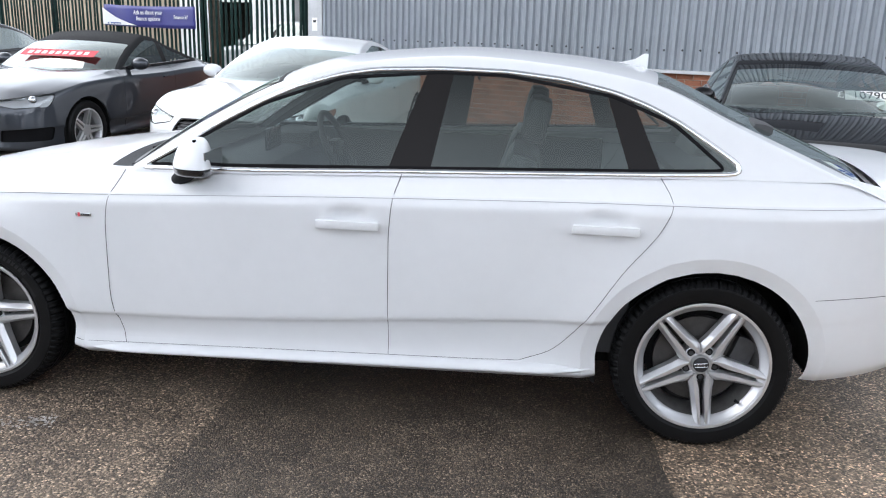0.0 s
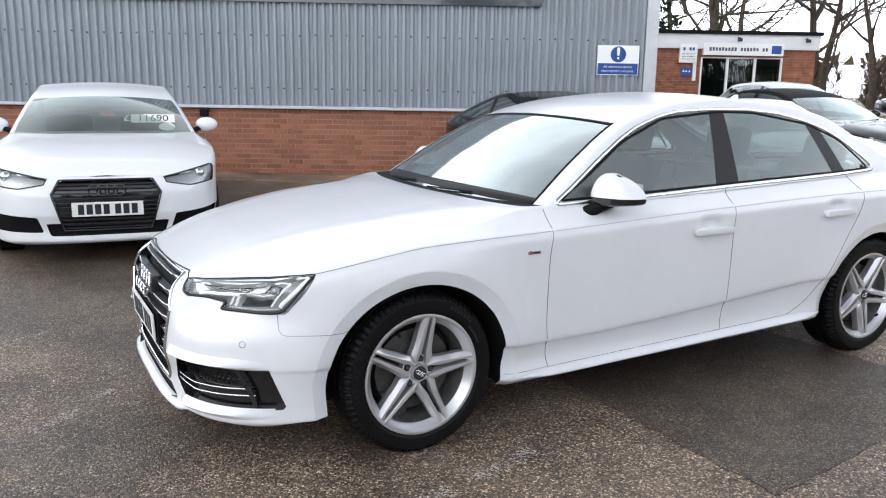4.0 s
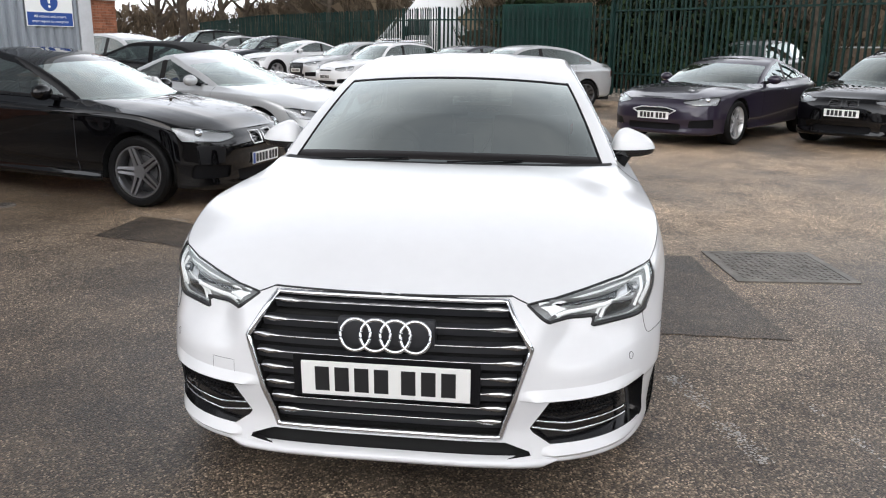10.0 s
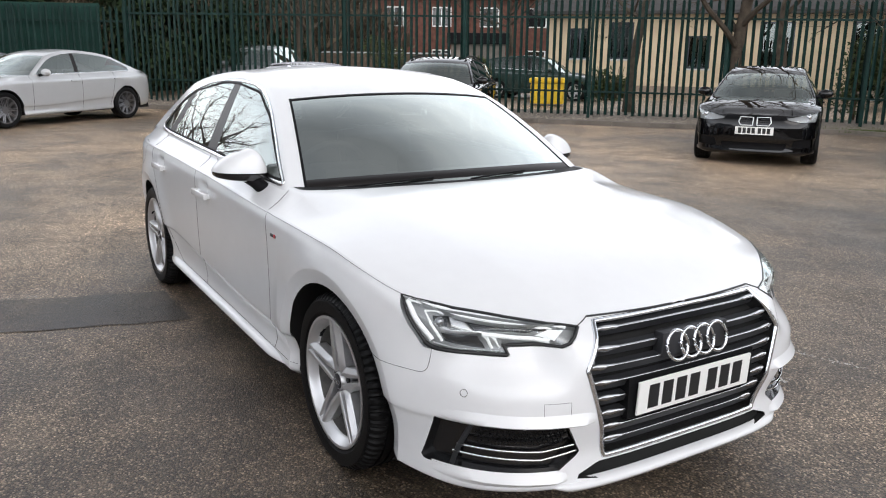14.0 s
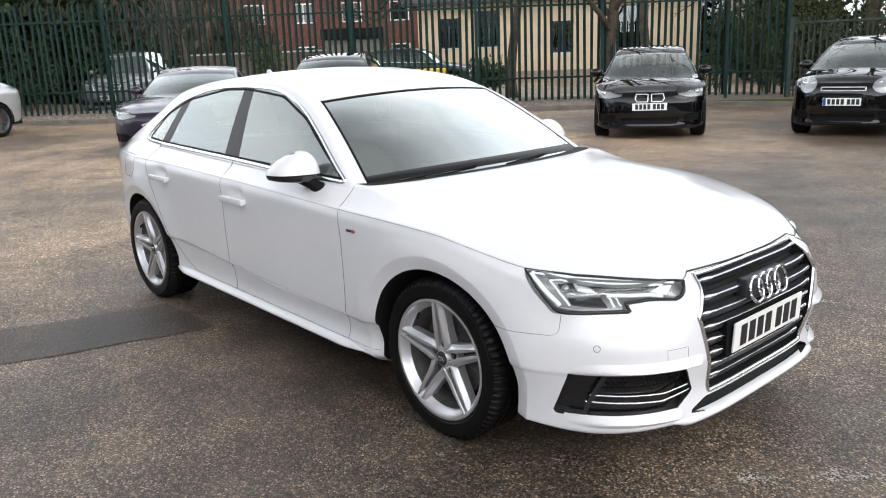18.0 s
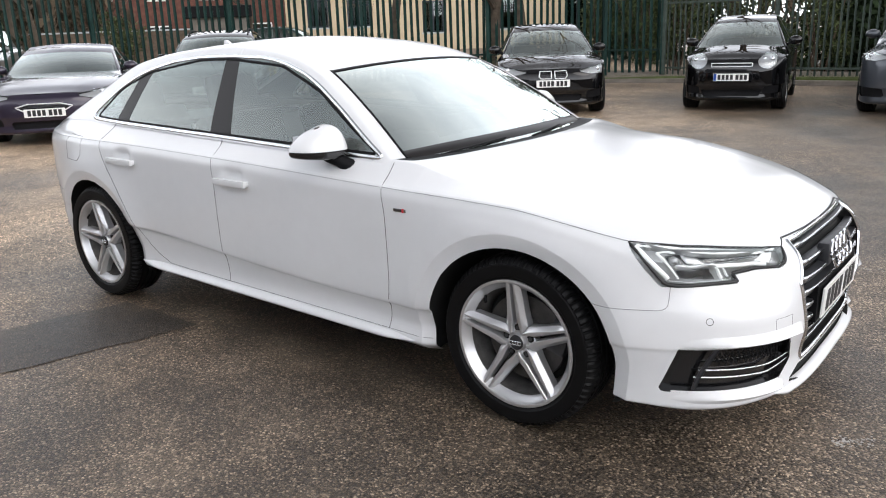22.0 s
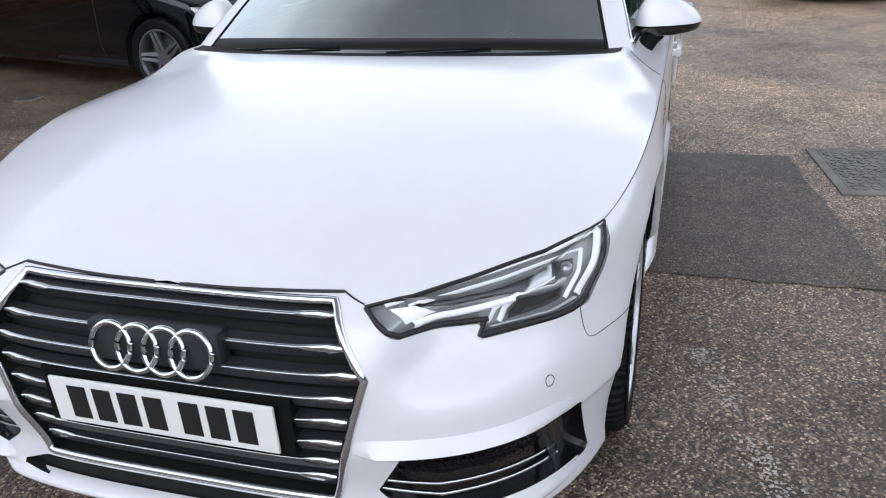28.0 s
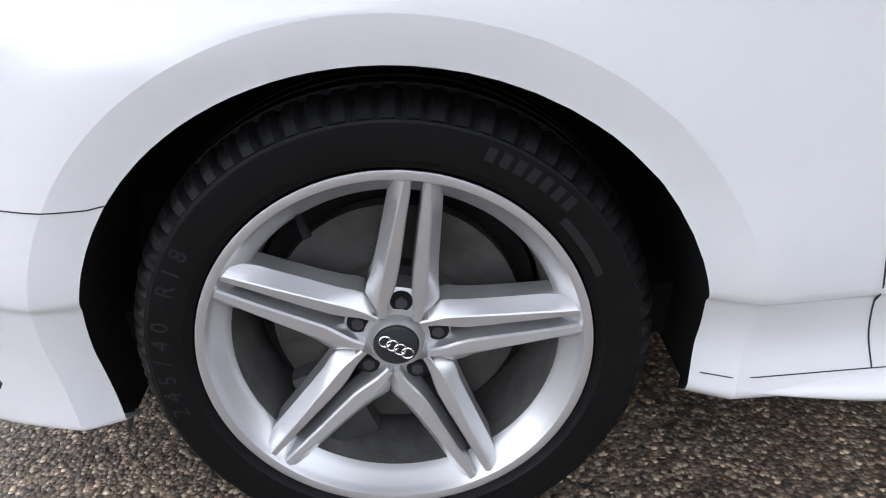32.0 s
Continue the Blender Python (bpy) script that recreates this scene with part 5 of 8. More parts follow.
# towing eye cover, fuel flap
ribbon("towing_cover", HTREE, dense([(-3, y, z) for y, z in ((0.49, 0.49), (0.57, 0.49), (0.57, 0.435), (0.49, 0.435), (0.49, 0.49))], 0.01)[:-1], 0.0012, M_SEAM, hero, 0.0004, "", 0, True, XP)
ribbon("fuel_flap_line", HTREE, dense([(x, 2, z) for x, z in ((2.86, 0.93), (3.02, 0.935), (3.05, 0.90), (3.04, 0.80), (2.90, 0.795), (2.86, 0.83), (2.86, 0.93))], 0.015)[:-1], 0.003, M_SEAM, hero, 0.0006, "", 0, True, Vector((0, -1, 0)))

# bonnet front edge, windscreen borders, wipers
ribbon("bonnet_edge", HTREE, dense([(-3, y, 0.7130) for y in np.linspace(-0.372, 0.372, 40)], 0.02), 0.0060, M_INK, hero, 0.004, "", 0, False, XP)
for s in (-1, 1):
    ribbon("bonnet_edge", HTREE, dense([(-3, s * 0.372, 0.7135), (-3, s * 0.418, 0.6975)], 0.01), 0.0030, M_SEAM, hero, 0.003, "", 0, False, XP)
ZD = Vector((0, 0, -1))


def ws_x(xs, y):
    return xs + 0.21 * y * y


for s in (-1, 1):
    ribbon("screen_seal", HTREE, [(x, s * (0.714 - 0.168 * np.clip((x - 0.62) / 0.60, 0, 1.2)), 3) for x in np.linspace(0.60, 1.17, 40)], 0.012, M_BLACK, hero, 0.002, "", 0, False, ZD)
ribbon("screen_seal", HTREE, [(ws_x(1.09, y), y, 3) for y in np.linspace(-0.57, 0.57, 40)], 0.024, M_BLACK, hero, 0.002, "", 0, False, ZD)
ribbon("screen_border", HTREE, [(ws_x(0.512, y), y, 3) for y in np.linspace(-0.72, 0.72, 50)], 0.060, M_PILLAR, HP["windscreen"], 0.001, "black printed border", 0, False, ZD)
for y0, y1 in ((0.64, 0.16), (-0.02, -0.36)):
    pts = [(ws_x(0.468, y) + 0.022 * k, y, float(roof_at(HS, ws_x(0.468, y) + 0.022 * k, y)[0]) + 0.008) for k, y in ((i / 11, y0 + (y1 - y0) * i / 11) for i in range(12))]
    bm = bmesh.new()
    tube(bm, pts, 0.0045, 6)
    part("wiper", bm, M_BLACK, hero, "black wiper arm and blade", True)
bm = bmesh.new()
prism(bm, [(0.0, -0.055), (0.0, 0.055), (0.07, 0.10), (0.105, 0.20), (0.105, -0.20), (0.07, -0.10)], -0.02, 0.0)
sens = part("sensor_cover", bm, M_BLACK, hero, "black sensor housing behind the screen")
zs0, zs1 = float(roof_at(HS, 0.98, 0)[0]), float(roof_at(HS, 1.08, 0)[0])
sens.matrix_basis = pose(0.985, 0, zs0 - 0.018, 0, -math.degrees(math.atan2(zs1 - zs0, 0.10)), 0)
fin = bmesh.new()
prism(fin, [(-0.10, 0.0), (-0.03, 0.012), (0.02, 0.032), (0.055, 0.062), (0.075, 0.064), (0.082, 0.0)], -0.016, 0.016, pose(0, 0, 0, 90, 0, 0))
for v_ in fin.verts:
    v_.co.y *= (1.0 - 9.5 * max(v_.co.z, 0)) * min(1.0, 0.25 + (v_.co.x + 0.10) * 8)
fo_ = part("roof_aerial", fin, M_WHITE, hero, "white fin aerial")
fo_.matrix_basis = pose(2.56, 0, float(roof_at(HS, 2.56, 0)[0]) - 0.006, 0, 8, 0)


# ---- interior ----
def soft_box(name, lo, hi, mat, parent, label="", bevel=0.04, m=None):
    return box(name, lo, hi, mat, parent, label, bevel, m, True)


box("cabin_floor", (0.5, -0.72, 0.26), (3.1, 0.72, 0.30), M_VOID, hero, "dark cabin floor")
soft_box("dashboard", (0.60, -0.72, 0.70), (1.05, 0.72, 0.925), M_DASH, hero, "dark grey dashboard", 0.05)
soft_box("instrument_hood", (0.82, 0.22, 0.90), (1.06, 0.54, 0.985), M_DASH, hero, "", 0.03)
soft_box("centre_screen", (0.93, -0.10, 0.93), (0.945, 0.10, 1.03), M_GLOSSB, hero, "upright centre screen", 0.005)
bm = bmesh.new()
tube(bm, [Vector((1.16, 0.37, 0.90)) + Matrix.Rotation(radians(-25), 3, "Y") @ Vector((0, 0.185 * math.cos(t), 0.185 * math.sin(t))) for t in np.linspace(0, 2 * math.pi, 41)[:-1]], 0.017, 10, True)
add_box(bm, (1.12, 0.30, 0.86), (1.17, 0.44, 0.94), 0.02)
add_box(bm, (1.13, 0.20, 0.885), (1.155, 0.54, 0.915), 0.008)
part("steering_wheel", bm, M_DASH, hero, "black steering wheel", True)
for y in (-0.37, 0.37):
    for x0, tag in ((1.45, "front_seat"), (2.30, "rear_seat")):
        st = soft_box(tag, (x0, y - 0.25, 0.32), (x0 + 0.52, y + 0.25, 0.52), M_LEATHER, hero, "black leather seat", 0.06)
        soft_box("seat_back", (-0.07, -0.25, 0.0), (0.07, 0.25, 0.62), M_LEATHER, st, "", 0.06).matrix_basis = pose(x0 + 0.50, y, 0.45, 0, 18, 0)
        soft_box("headrest", (-0.05, -0.13, 0.0), (0.05, 0.13, 0.19), M_LEATHER, st, "", 0.045).matrix_basis = pose(x0 + 0.70, y, 1.06 if x0 < 2 else 1.0, 0, 12, 0)
for s in (-1, 1):
    soft_box("door_card", (0.7, min(s * 0.76, s * 0.80), 0.32), (2.55, max(s * 0.76, s * 0.80), 0.955), M_DASH, hero, "dark door lining", 0.02)
soft_box("parcel_shelf", (2.75, -0.66, 0.93), (3.3, 0.66, 0.965), M_DASH, hero, "", 0.01)
soft_box("interior_mirror", (1.17, -0.11, 1.23), (1.20, 0.11, 1.29), M_BLACK, hero, "black rear-view mirror", 0.012)


# ---- the other cars ----
WHEEL_CACHE = {}


def wheel_meshes(style):
    """Tyre and rim of a parked car's wheel, made once for each pattern; axis along y, outer face towards +y."""
    if style in WHEEL_CACHE:
        return WHEEL_CACHE[style]
    n, wide, dark = style
    holder = new("wheel_pattern")
    ty = tyre_mesh(0.325, 0.235, 0.225, "tyre", holder, 40, False)
    rim = bmesh.new()
    prof = [(0.236, 0.085), (0.238, 0.098), (0.225, 0.098), (0.215, 0.08), (0.20, 0.03), (0.20, -0.09)]
    seg = 40
    rings = []
    for i in range(seg):
        a = 2 * math.pi * i / seg
        rings.append([rim.verts.new((r * math.sin(a), y, r * math.cos(a))) for r, y in prof])
    for i in range(seg):
        for q in range(len(prof) - 1):
            rim.faces.new((rings[i][q], rings[i][q + 1], rings[(i + 1) % seg][q + 1], rings[(i + 1) % seg][q]))
    for i in range(n):
        m = pose(0, 0, 0, 0, 360 * i / n, 0)
        for x0, x1 in ((-wide, -wide * 0.25), (wide * 0.25, wide)):
            vs = [m @ Vector(p) for p in ((x0 * 1.4, 0.07, 0.05), (x1 * 1.4, 0.075, 0.05), (x1, 0.093, 0.222), (x0, 0.088, 0.222), (x0 * 1.4, 0.03, 0.05), (x1 * 1.4, 0.03, 0.05), (x1, 0.05, 0.222), (x0, 0.05, 0.222))]
            b = [rim.verts.new(v) for v in vs]
            for fc in ((0, 1, 2, 3), (0, 4, 5, 1), (1, 5, 6, 2), (3, 7, 4, 0)):
                rim.faces.new([b[q] for q in fc])
    add_cyl(rim, 0.066, 0.06, 0.05, Matrix.Translation((0, 0.05, 0)) @ pose(0, 0, 0, -90), 20)
    bmesh.ops.recalc_face_normals(rim, faces=rim.faces)
    rm = part("rim", rim, M_DKALLOY if dark else M_ALLOY, holder)
    bk = lathe("brake_disc", [(0.04, 0.02), (0.15, 0.02), (0.15, 0.0), (0.2, -0.03)], M_CAL, holder, 24)
    WHEEL_CACHE[style] = [(o.name, o.data) for o in (ty, rm, bk)]
    for o in (ty, rm, bk, holder):
        bpy.data.objects.remove(o)
    return WHEEL_CACHE[style]


def parked_car(kind, label, mat, at, rz, group="", wheel=(5, 0.03, False), wr=0.325, face="plain", plate=(4, 3), blue=False, roof_mat=None, price="", coupe=False, sill=None, detail=1.0, grille_mat=None, sticker=None, bars=False, lamp_z=0.0, roundlamp=False, plate_z=0.46, rails=False, **spec):
    x, y = at
    base_w = spec.get("wb", 2.82)
    rise = ground_z(x + base_w * math.cos(radians(rz)), y + base_w * math.sin(radians(rz))) - ground_z(x, y)
    car = thing(kind, label, "car", group, m=pose(x, y, ground_z(x, y), 0, -math.degrees(math.atan2(rise, base_w)), rz))
    S = car_spec(**spec)
    v, f, zone = car_skin(S, nfront=int(30 * detail), step=0.045 / detail, rows=int(18 * detail), trows=int(14 * detail), rear=int(16 * detail))
    k, F, nose, wb = S["W"] / 0.905, S["F"], S["nose"], S["wb"]
    raw_v, raw_f, _ = mirror_half(v.copy(), list(f), list(zone))
    raw = BVHTree.FromPolygons([tuple(p) for p in raw_v], raw_f)
    hub, ar = wr, wr + 0.042
    tags = [0] * len(f)
    gxs = np.linspace(S["cowl_x"] - 0.1, S["base_x"] + 0.1, 120)
    yy = np.linspace(0, 0.86 * k, 90)
    yint = []
    for gx_ in gxs:
        _, sd = roof_at(S, np.full(90, gx_), yy)
        idx = np.where(sd)[0]
        yint.append(yy[idx[0]] if len(idx) else 0.80 * k)
    y_edge = lambda q: np.interp(q, gxs, yint)
    z_edge = lambda q: roof_at(S, q, y_edge(q))[0]
    lamp = [(0.42 * k, nose - 0.012), (0.80 * k, nose + 0.05), (0.95, nose + 0.05), (0.95, nose - 0.075), (0.62 * k, nose - 0.085), (0.44 * k, nose - 0.05)]
    lamp = [(a, b + lamp_z) for a, b in lamp]
    faces_of = {"hex": [(-0.34, nose - 0.02), (0.34, nose - 0.02), (0.40, nose - 0.12), (0.32, 0.29), (-0.32, 0.29), (-0.40, nose - 0.12)],
                "wide": [(-0.38, nose - 0.03), (0.38, nose - 0.03), (0.34, nose - 0.19), (-0.34, nose - 0.19)],
                "kidney": [(0.025, nose - 0.025), (0.20, nose - 0.02), (0.22, nose - 0.09), (0.19, nose - 0.135), (0.03, nose - 0.135)],
                "oval": [(-0.36, nose - 0.16), (-0.2, nose - 0.12), (0.2, nose - 0.12), (0.36, nose - 0.16), (0.25, nose - 0.22), (-0.25, nose - 0.22)],
                "plain": [(-0.30, nose - 0.05), (0.30, nose - 0.05), (0.30, nose - 0.10), (-0.30, nose - 0.10)]}
    gpoly = faces_of[face]
    low = [(-0.45, 0.35), (0.45, 0.35), (0.42, 0.25), (-0.42, 0.25)]
    fogp = [(0.50 * k, 0.40), (0.84 * k, 0.42), (0.82 * k, 0.28), (0.46 * k, 0.28)] if face == "hex" else [(0.55 * k, 0.40), (0.80 * k, 0.42), (0.80 * k, 0.29), (0.52 * k, 0.29)]
    bx = wb * (0.60 if not coupe else 0.70)

    def cut(bit, zones, dist):
        nonlocal v, f, tags, zone
        v, f, tags, zone = split_by(v, f, tags, zone, bit, zones, dist)

    def arch(p):
        best = np.full(len(p), 9.0)
        for cx in (0.0, wb):
            dx, dz = p[:, 0] - cx, p[:, 2] - hub
            d = np.where(dz > 0, np.hypot(dx, dz) - ar, np.abs(dx) - ar * (1 - 0.25 * dz))
            best = np.minimum(best, np.where(p[:, 1] > 0.45, d, 9.0))
        return best

    yz = lambda p: np.stack([p[:, 1], p[:, 2]], 1)
    FL, CB = ("flank",), ("cabin",)
    cut(1, FL, arch)
    cut(2, FL, lambda p: np.maximum(poly_sd(gpoly, yz(p)), p[:, 0] + 0.4))
    cut(4, FL, lambda p: np.maximum(poly_sd(low, yz(p)), p[:, 0] + 0.4))
    cut(8, FL, lambda p: np.maximum(poly_sd(fogp, yz(p)), p[:, 0] + 0.42))
    if roundlamp:
        cut(16, ("flank", "top"), lambda p: np.maximum(np.hypot((p[:, 1] - 0.58 * k) * 0.85, (p[:, 2] - nose + 0.02)) - 0.115, p[:, 0] + 0.25))
    else:
        cut(16, ("flank", "top"), lambda p: np.maximum(poly_sd(lamp, yz(p)), p[:, 0] - F - 0.47 + 0.7 * (nose + 0.05 - p[:, 2])))
    cut(32, CB, lambda p: np.maximum(p[:, 0] - S["cw"](p[:, 0]) * p[:, 1] ** 2 - S["header"] - 0.01, p[:, 1] - y_edge(p[:, 0]) + 0.045))
    cut(64, CB, lambda p: np.maximum(np.maximum(S["tail_x"] + 0.05 - p[:, 0] + S["cw"](p[:, 0]) * p[:, 1] ** 2, p[:, 1] - y_edge(p[:, 0]) + 0.07), p[:, 0] - S["base_x"] + 0.02))
    cut(128, CB, lambda p: np.maximum(np.maximum(S["zb"](p[:, 0]) + 0.012 - p[:, 2], p[:, 2] - z_edge(p[:, 0]) + 0.045), np.maximum(y_edge(p[:, 0]) - p[:, 1], p[:, 0] - (S["tail_x"] + 0.45 * (S["base_x"] - S["tail_x"])))))
    cut(256, CB, lambda p: np.abs(p[:, 0] - bx - 0.2 * (p[:, 2] - 1.1)) - 0.045)
    if sill:
        cut(512, FL, lambda p: np.maximum(np.abs(p[:, 2] - 0.80) - 0.07, S["R"] - 0.30 - p[:, 0]))
    f = flip_out(v, f, lambda m: np.array((m[0] * 0.6 + 0.5, 0.0, 0.45)))
    v, f, zone = mirror_half(v, f, zone)
    tags = tags + tags
    nor = vertex_normals(v, f)
    groups = {}
    for i, (fc, zn, tg) in enumerate(zip(f, zone, tags)):
        side = "left" if v[list(fc)].mean(0)[1] < 0 else "right"
        if zn == "flank" and tg & 1:
            continue
        if zn == "cabin":
            name = ("window_" + side if not tg & 256 else "pillar_" + side) if tg & 128 else "windscreen" if tg & 32 else "rear_screen" if tg & 64 else "roof"
            if name.startswith("window") and v[list(fc)].mean(0)[0] > bx:
                name = "rear_" + name
        elif tg & 16:
            name = "headlamp_" + side
        elif tg & 2:
            name = "grille"
        elif tg & 4:
            name = "lower_intake"
        elif tg & 8:
            name = "fog_recess_" + side
        elif tg & 512:
            name = "tail_lamp_" + side
        else:
            name = "body"
        groups.setdefault(name, []).append(i)
    made = {}
    for name, keep in groups.items():
        base = name.replace("_left", "").replace("_right", "")
        ids, fs = carve(v, f, keep)
        mt, push, lab = mat, 0.0, ""
        if "window" in base or base in ("windscreen", "rear_screen"):
            mt = M_GLASS if base == "windscreen" else M_TINT
        elif base == "pillar":
            mt = M_PILLAR
        elif base == "roof" and roof_mat:
            mt, lab = roof_mat, "black folding roof"
        elif base in ("grille", "lower_intake", "fog_recess"):
            mt, push = (grille_mat or M_GLOSSB if base == "grille" else M_BLACK), 0.02
        elif base == "headlamp":
            mt, push = M_LAMPDK, 0.02
        elif base == "tail_lamp":
            mt = M_RED
        ob = mesh_ob(base, v[ids] - nor[ids] * push, fs, mt, car, lab, normals=nor[ids])
        if base == "windscreen" or "window" in base or base == "rear_screen":
            ob.visible_shadow = False
        made[name] = ob
        if base == "headlamp":
            ln = mesh_ob("lens", v[ids], fs, M_LENS, ob, normals=nor[ids])
            ln.visible_shadow = False
            c = v[ids].mean(0)
            bm = bmesh.new()
            for d in (-0.06, 0.05):
                bmesh.ops.create_uvsphere(bm, u_segments=12, v_segments=8, radius=0.042, matrix=Matrix.Translation((c[0] + 0.02 + abs(d) * 0.4, c[1] + d * np.sign(c[1]), c[2])))
            part("reflector", bm, M_LAMPIN, ob, "", True)
    # inner dark tub so that the cabin is not hollow
    box("underside", (F + 0.35, -0.66 * k, 0.2), (S["R"] - 0.3, 0.66 * k, 0.32), M_VOID, car)
    box("dashboard", (S["cowl_x"] + 0.1, -0.68 * k, 0.62), (S["cowl_x"] + 0.5, 0.68 * k, S["zb"](1.0) - 0.03), M_DASH, car, "", 0.04)
    for sy in (-0.36 * k, 0.36 * k):
        st = box("seat", (wb * 0.52, sy - 0.23, 0.35), (wb * 0.52 + 0.45, sy + 0.23, 0.52), M_LEATHER, car, "", 0.05, smooth=True)
        box("seat_back", (wb * 0.52 + 0.42, sy - 0.23, 0.5), (wb * 0.52 + 0.56, sy + 0.23, S["zb"](1.0) + 0.08), M_LEATHER, st, "", 0.05, smooth=True)
    box("cabin_floor", (S["cowl_x"], -0.7 * k, 0.3), (S["base_x"] - 0.3, 0.7 * k, 0.34), M_VOID, car)
    # wheels and arches
    ms = wheel_meshes(wheel)
    for cx in (0.0, wb):
        for s in (-1, 1):
            t = new("wheel", ms[0][1])
            t.parent = car
            t.matrix_basis = pose(cx, s * (S["W"] - 0.125), wr - 0.002, 0, 17 * (cx + s), 0 if s > 0 else 180) @ Matrix.Diagonal((wr / 0.325, 1, wr / 0.325, 1))
            for nm, me in ms[1:]:
                o = new("rim" if "rim" in nm else "brake_disc", me)
                o.parent = t
            vs = []
            for i in range(21):
                a = radians(-102 + 204 * i / 20)
                px, pz = cx + (ar + 0.008) * math.sin(a), hub + (ar + 0.008) * math.cos(a)
                vs += [(px, s * (S["W"] - 0.03), pz), (px, s * (S["W"] - 0.33), pz)]
            fs = [(2 * i, 2 * i + 1, 2 * i + 3, 2 * i + 2) for i in range(20)]
            vs.append((cx, s * (S["W"] - 0.33), hub))
            fs += [(2 * i + 1, 2 * i + 3, 42) for i in range(20)]
            mesh_ob("arch_liner", vs, fs, M_VOID, car)

    def fx(yq, zq):
        h = raw.ray_cast(Vector((-3, yq, zq)), Vector((1, 0, 0)))
        return h[0].x if h[0] is not None else F

    if plate:
        number_plate(car, pose(fx(0, plate_z) - 0.012, 0, plate_z, 0, 0, -90), None, 0.52, plate, blue)
    XD = Vector((1, 0, 0))
    gp = [(-3, a, b) for a, b in gpoly]
    rims = [gp] if face != "kidney" else [gp, [(x_, -a, b) for x_, a, b in gp]]
    for g in rims:
        ribbon("grille_frame", raw, dense(g + [g[0]], 0.03)[:-1], 0.016, M_GLOSSB if grille_mat is M_GLOSSB else M_RING, made["grille"], 0.004, "", 0.003, True, XD)
    zlo, zhi = min(b for _, b in gpoly) + 0.02, max(b for _, b in gpoly) - 0.015
    for zq in np.arange(zlo, zhi, 0.034):
        hw = max((a for a, b in ((float(np.interp(t, [0, 1], [0, 1])) * 0.45, 0) for t in np.linspace(0, 1, 46)) if inside(gpoly if face != "kidney" else gpoly, a if face != "kidney" else max(a, 0.03), zq)), default=0.0)
        if hw > 0.05:
            for lo_, hi_ in (((-hw, hw),) if face != "kidney" else ((0.035, hw), (-hw, -0.035))):
                ribbon("grille_bar", raw, [(-3, q, zq) for q in np.linspace(lo_, hi_, 8)], 0.009, M_GRILLE if grille_mat is M_GLOSSB or face in ("kidney", "oval", "plain") else M_RING, made["grille"], -0.006, "", 0.002, False, XD)
    # dark gasket round each lamp, and a badge of four rings on the wide grilles
    if not roundlamp:
        for sg in (-1, 1):
            ribbon("lamp_edge", raw, dense([(-3, sg * min(a, 0.80 * k), b) for a, b in (lamp[1], lamp[0], lamp[5], lamp[4], (0.78 * k, lamp[3][1]))], 0.03), 0.010, M_INK, made["headlamp_left" if sg < 0 else "headlamp_right"], 0.003, "", 0, False, XD)
    if face == "hex" and detail > 1:
        zr = nose - 0.095
        xr = fx(0, zr) - 0.012
        rb = bmesh.new()
        for q in range(4):
            tube(rb, [(xr, -0.0915 + 0.061 * q + 0.043 * math.cos(t), zr + 0.043 * math.sin(t)) for t in np.linspace(0, 2 * math.pi, 29)[:-1]], 0.006, 8, True)
        part("ring_badge", rb, M_GLOSSB if grille_mat is M_GLOSSB else M_RING, made["grille"], "four interlocked dark rings", True)
    # mirrors, handles, trim lines
    for s in (-1, 1):
        zb0, x0 = float(S["zb"](S["cowl_x"] + 0.3)), S["cowl_x"] + 0.42
        bm = bmesh.new()
        bmesh.ops.create_uvsphere(bm, u_segments=16, v_segments=10, radius=1.0, matrix=Matrix.Translation((x0, s * (0.93 * k), zb0 + 0.055)) @ Matrix.Diagonal((0.075, 0.11, 0.072, 1)))
        mo = part("door_mirror", bm, mat, car, "", True)
        bm = bmesh.new()
        tube(bm, [(x0 - 0.06, s * 0.80 * k, zb0), (x0 - 0.02, s * 0.86 * k, zb0 + 0.02), (x0, s * 0.9 * k, zb0 + 0.03)], 0.026, 8)
        part("mirror_stalk", bm, M_BLACK, mo, "", True)
        YD = Vector((0, -s, 0))
        for dx in ((bx - 0.16,) if coupe else (bx - 0.18, wb * 0.92)):
            zz = float(S["zs"](dx)) - 0.05
            h = raw.ray_cast(Vector((dx, s * 2, zz)), YD)
            if h[0] is not None:
                yq = h[0].y
                box("door_handle", (dx - 0.10, min(yq, yq + s * 0.028), zz - 0.014), (dx + 0.10, max(yq, yq + s * 0.028), zz + 0.014), mat, car, "", 0.008, smooth=True)
        d1 = S["cowl_x"] + 0.12
        for xa in ((d1, bx + 0.02) if coupe else (d1, bx, wb * 0.90)):
            pts = [(xa + (0.10 * (1 - (zq - 0.3) / 0.6) * -1.6 if xa > wb * 0.8 else 0.0), s * 2, zq) for zq in np.linspace(0.30, float(S["zb"](xa)) - 0.01, 16)]
            ribbon("shut_line", raw, pts, 0.006, M_SEAM, car, 0.0015, "", 0, False, YD)
        ribbon("belt_trim", raw, [(xq, s * 2, float(S["zb"](xq)) + 0.012) for xq in np.linspace(S["cowl_x"] + 0.25, S["tail_x"] + 0.3, 30)], 0.016, M_SATIN if sill else M_GLOSSB, car, 0.003, "", 0, False, YD)
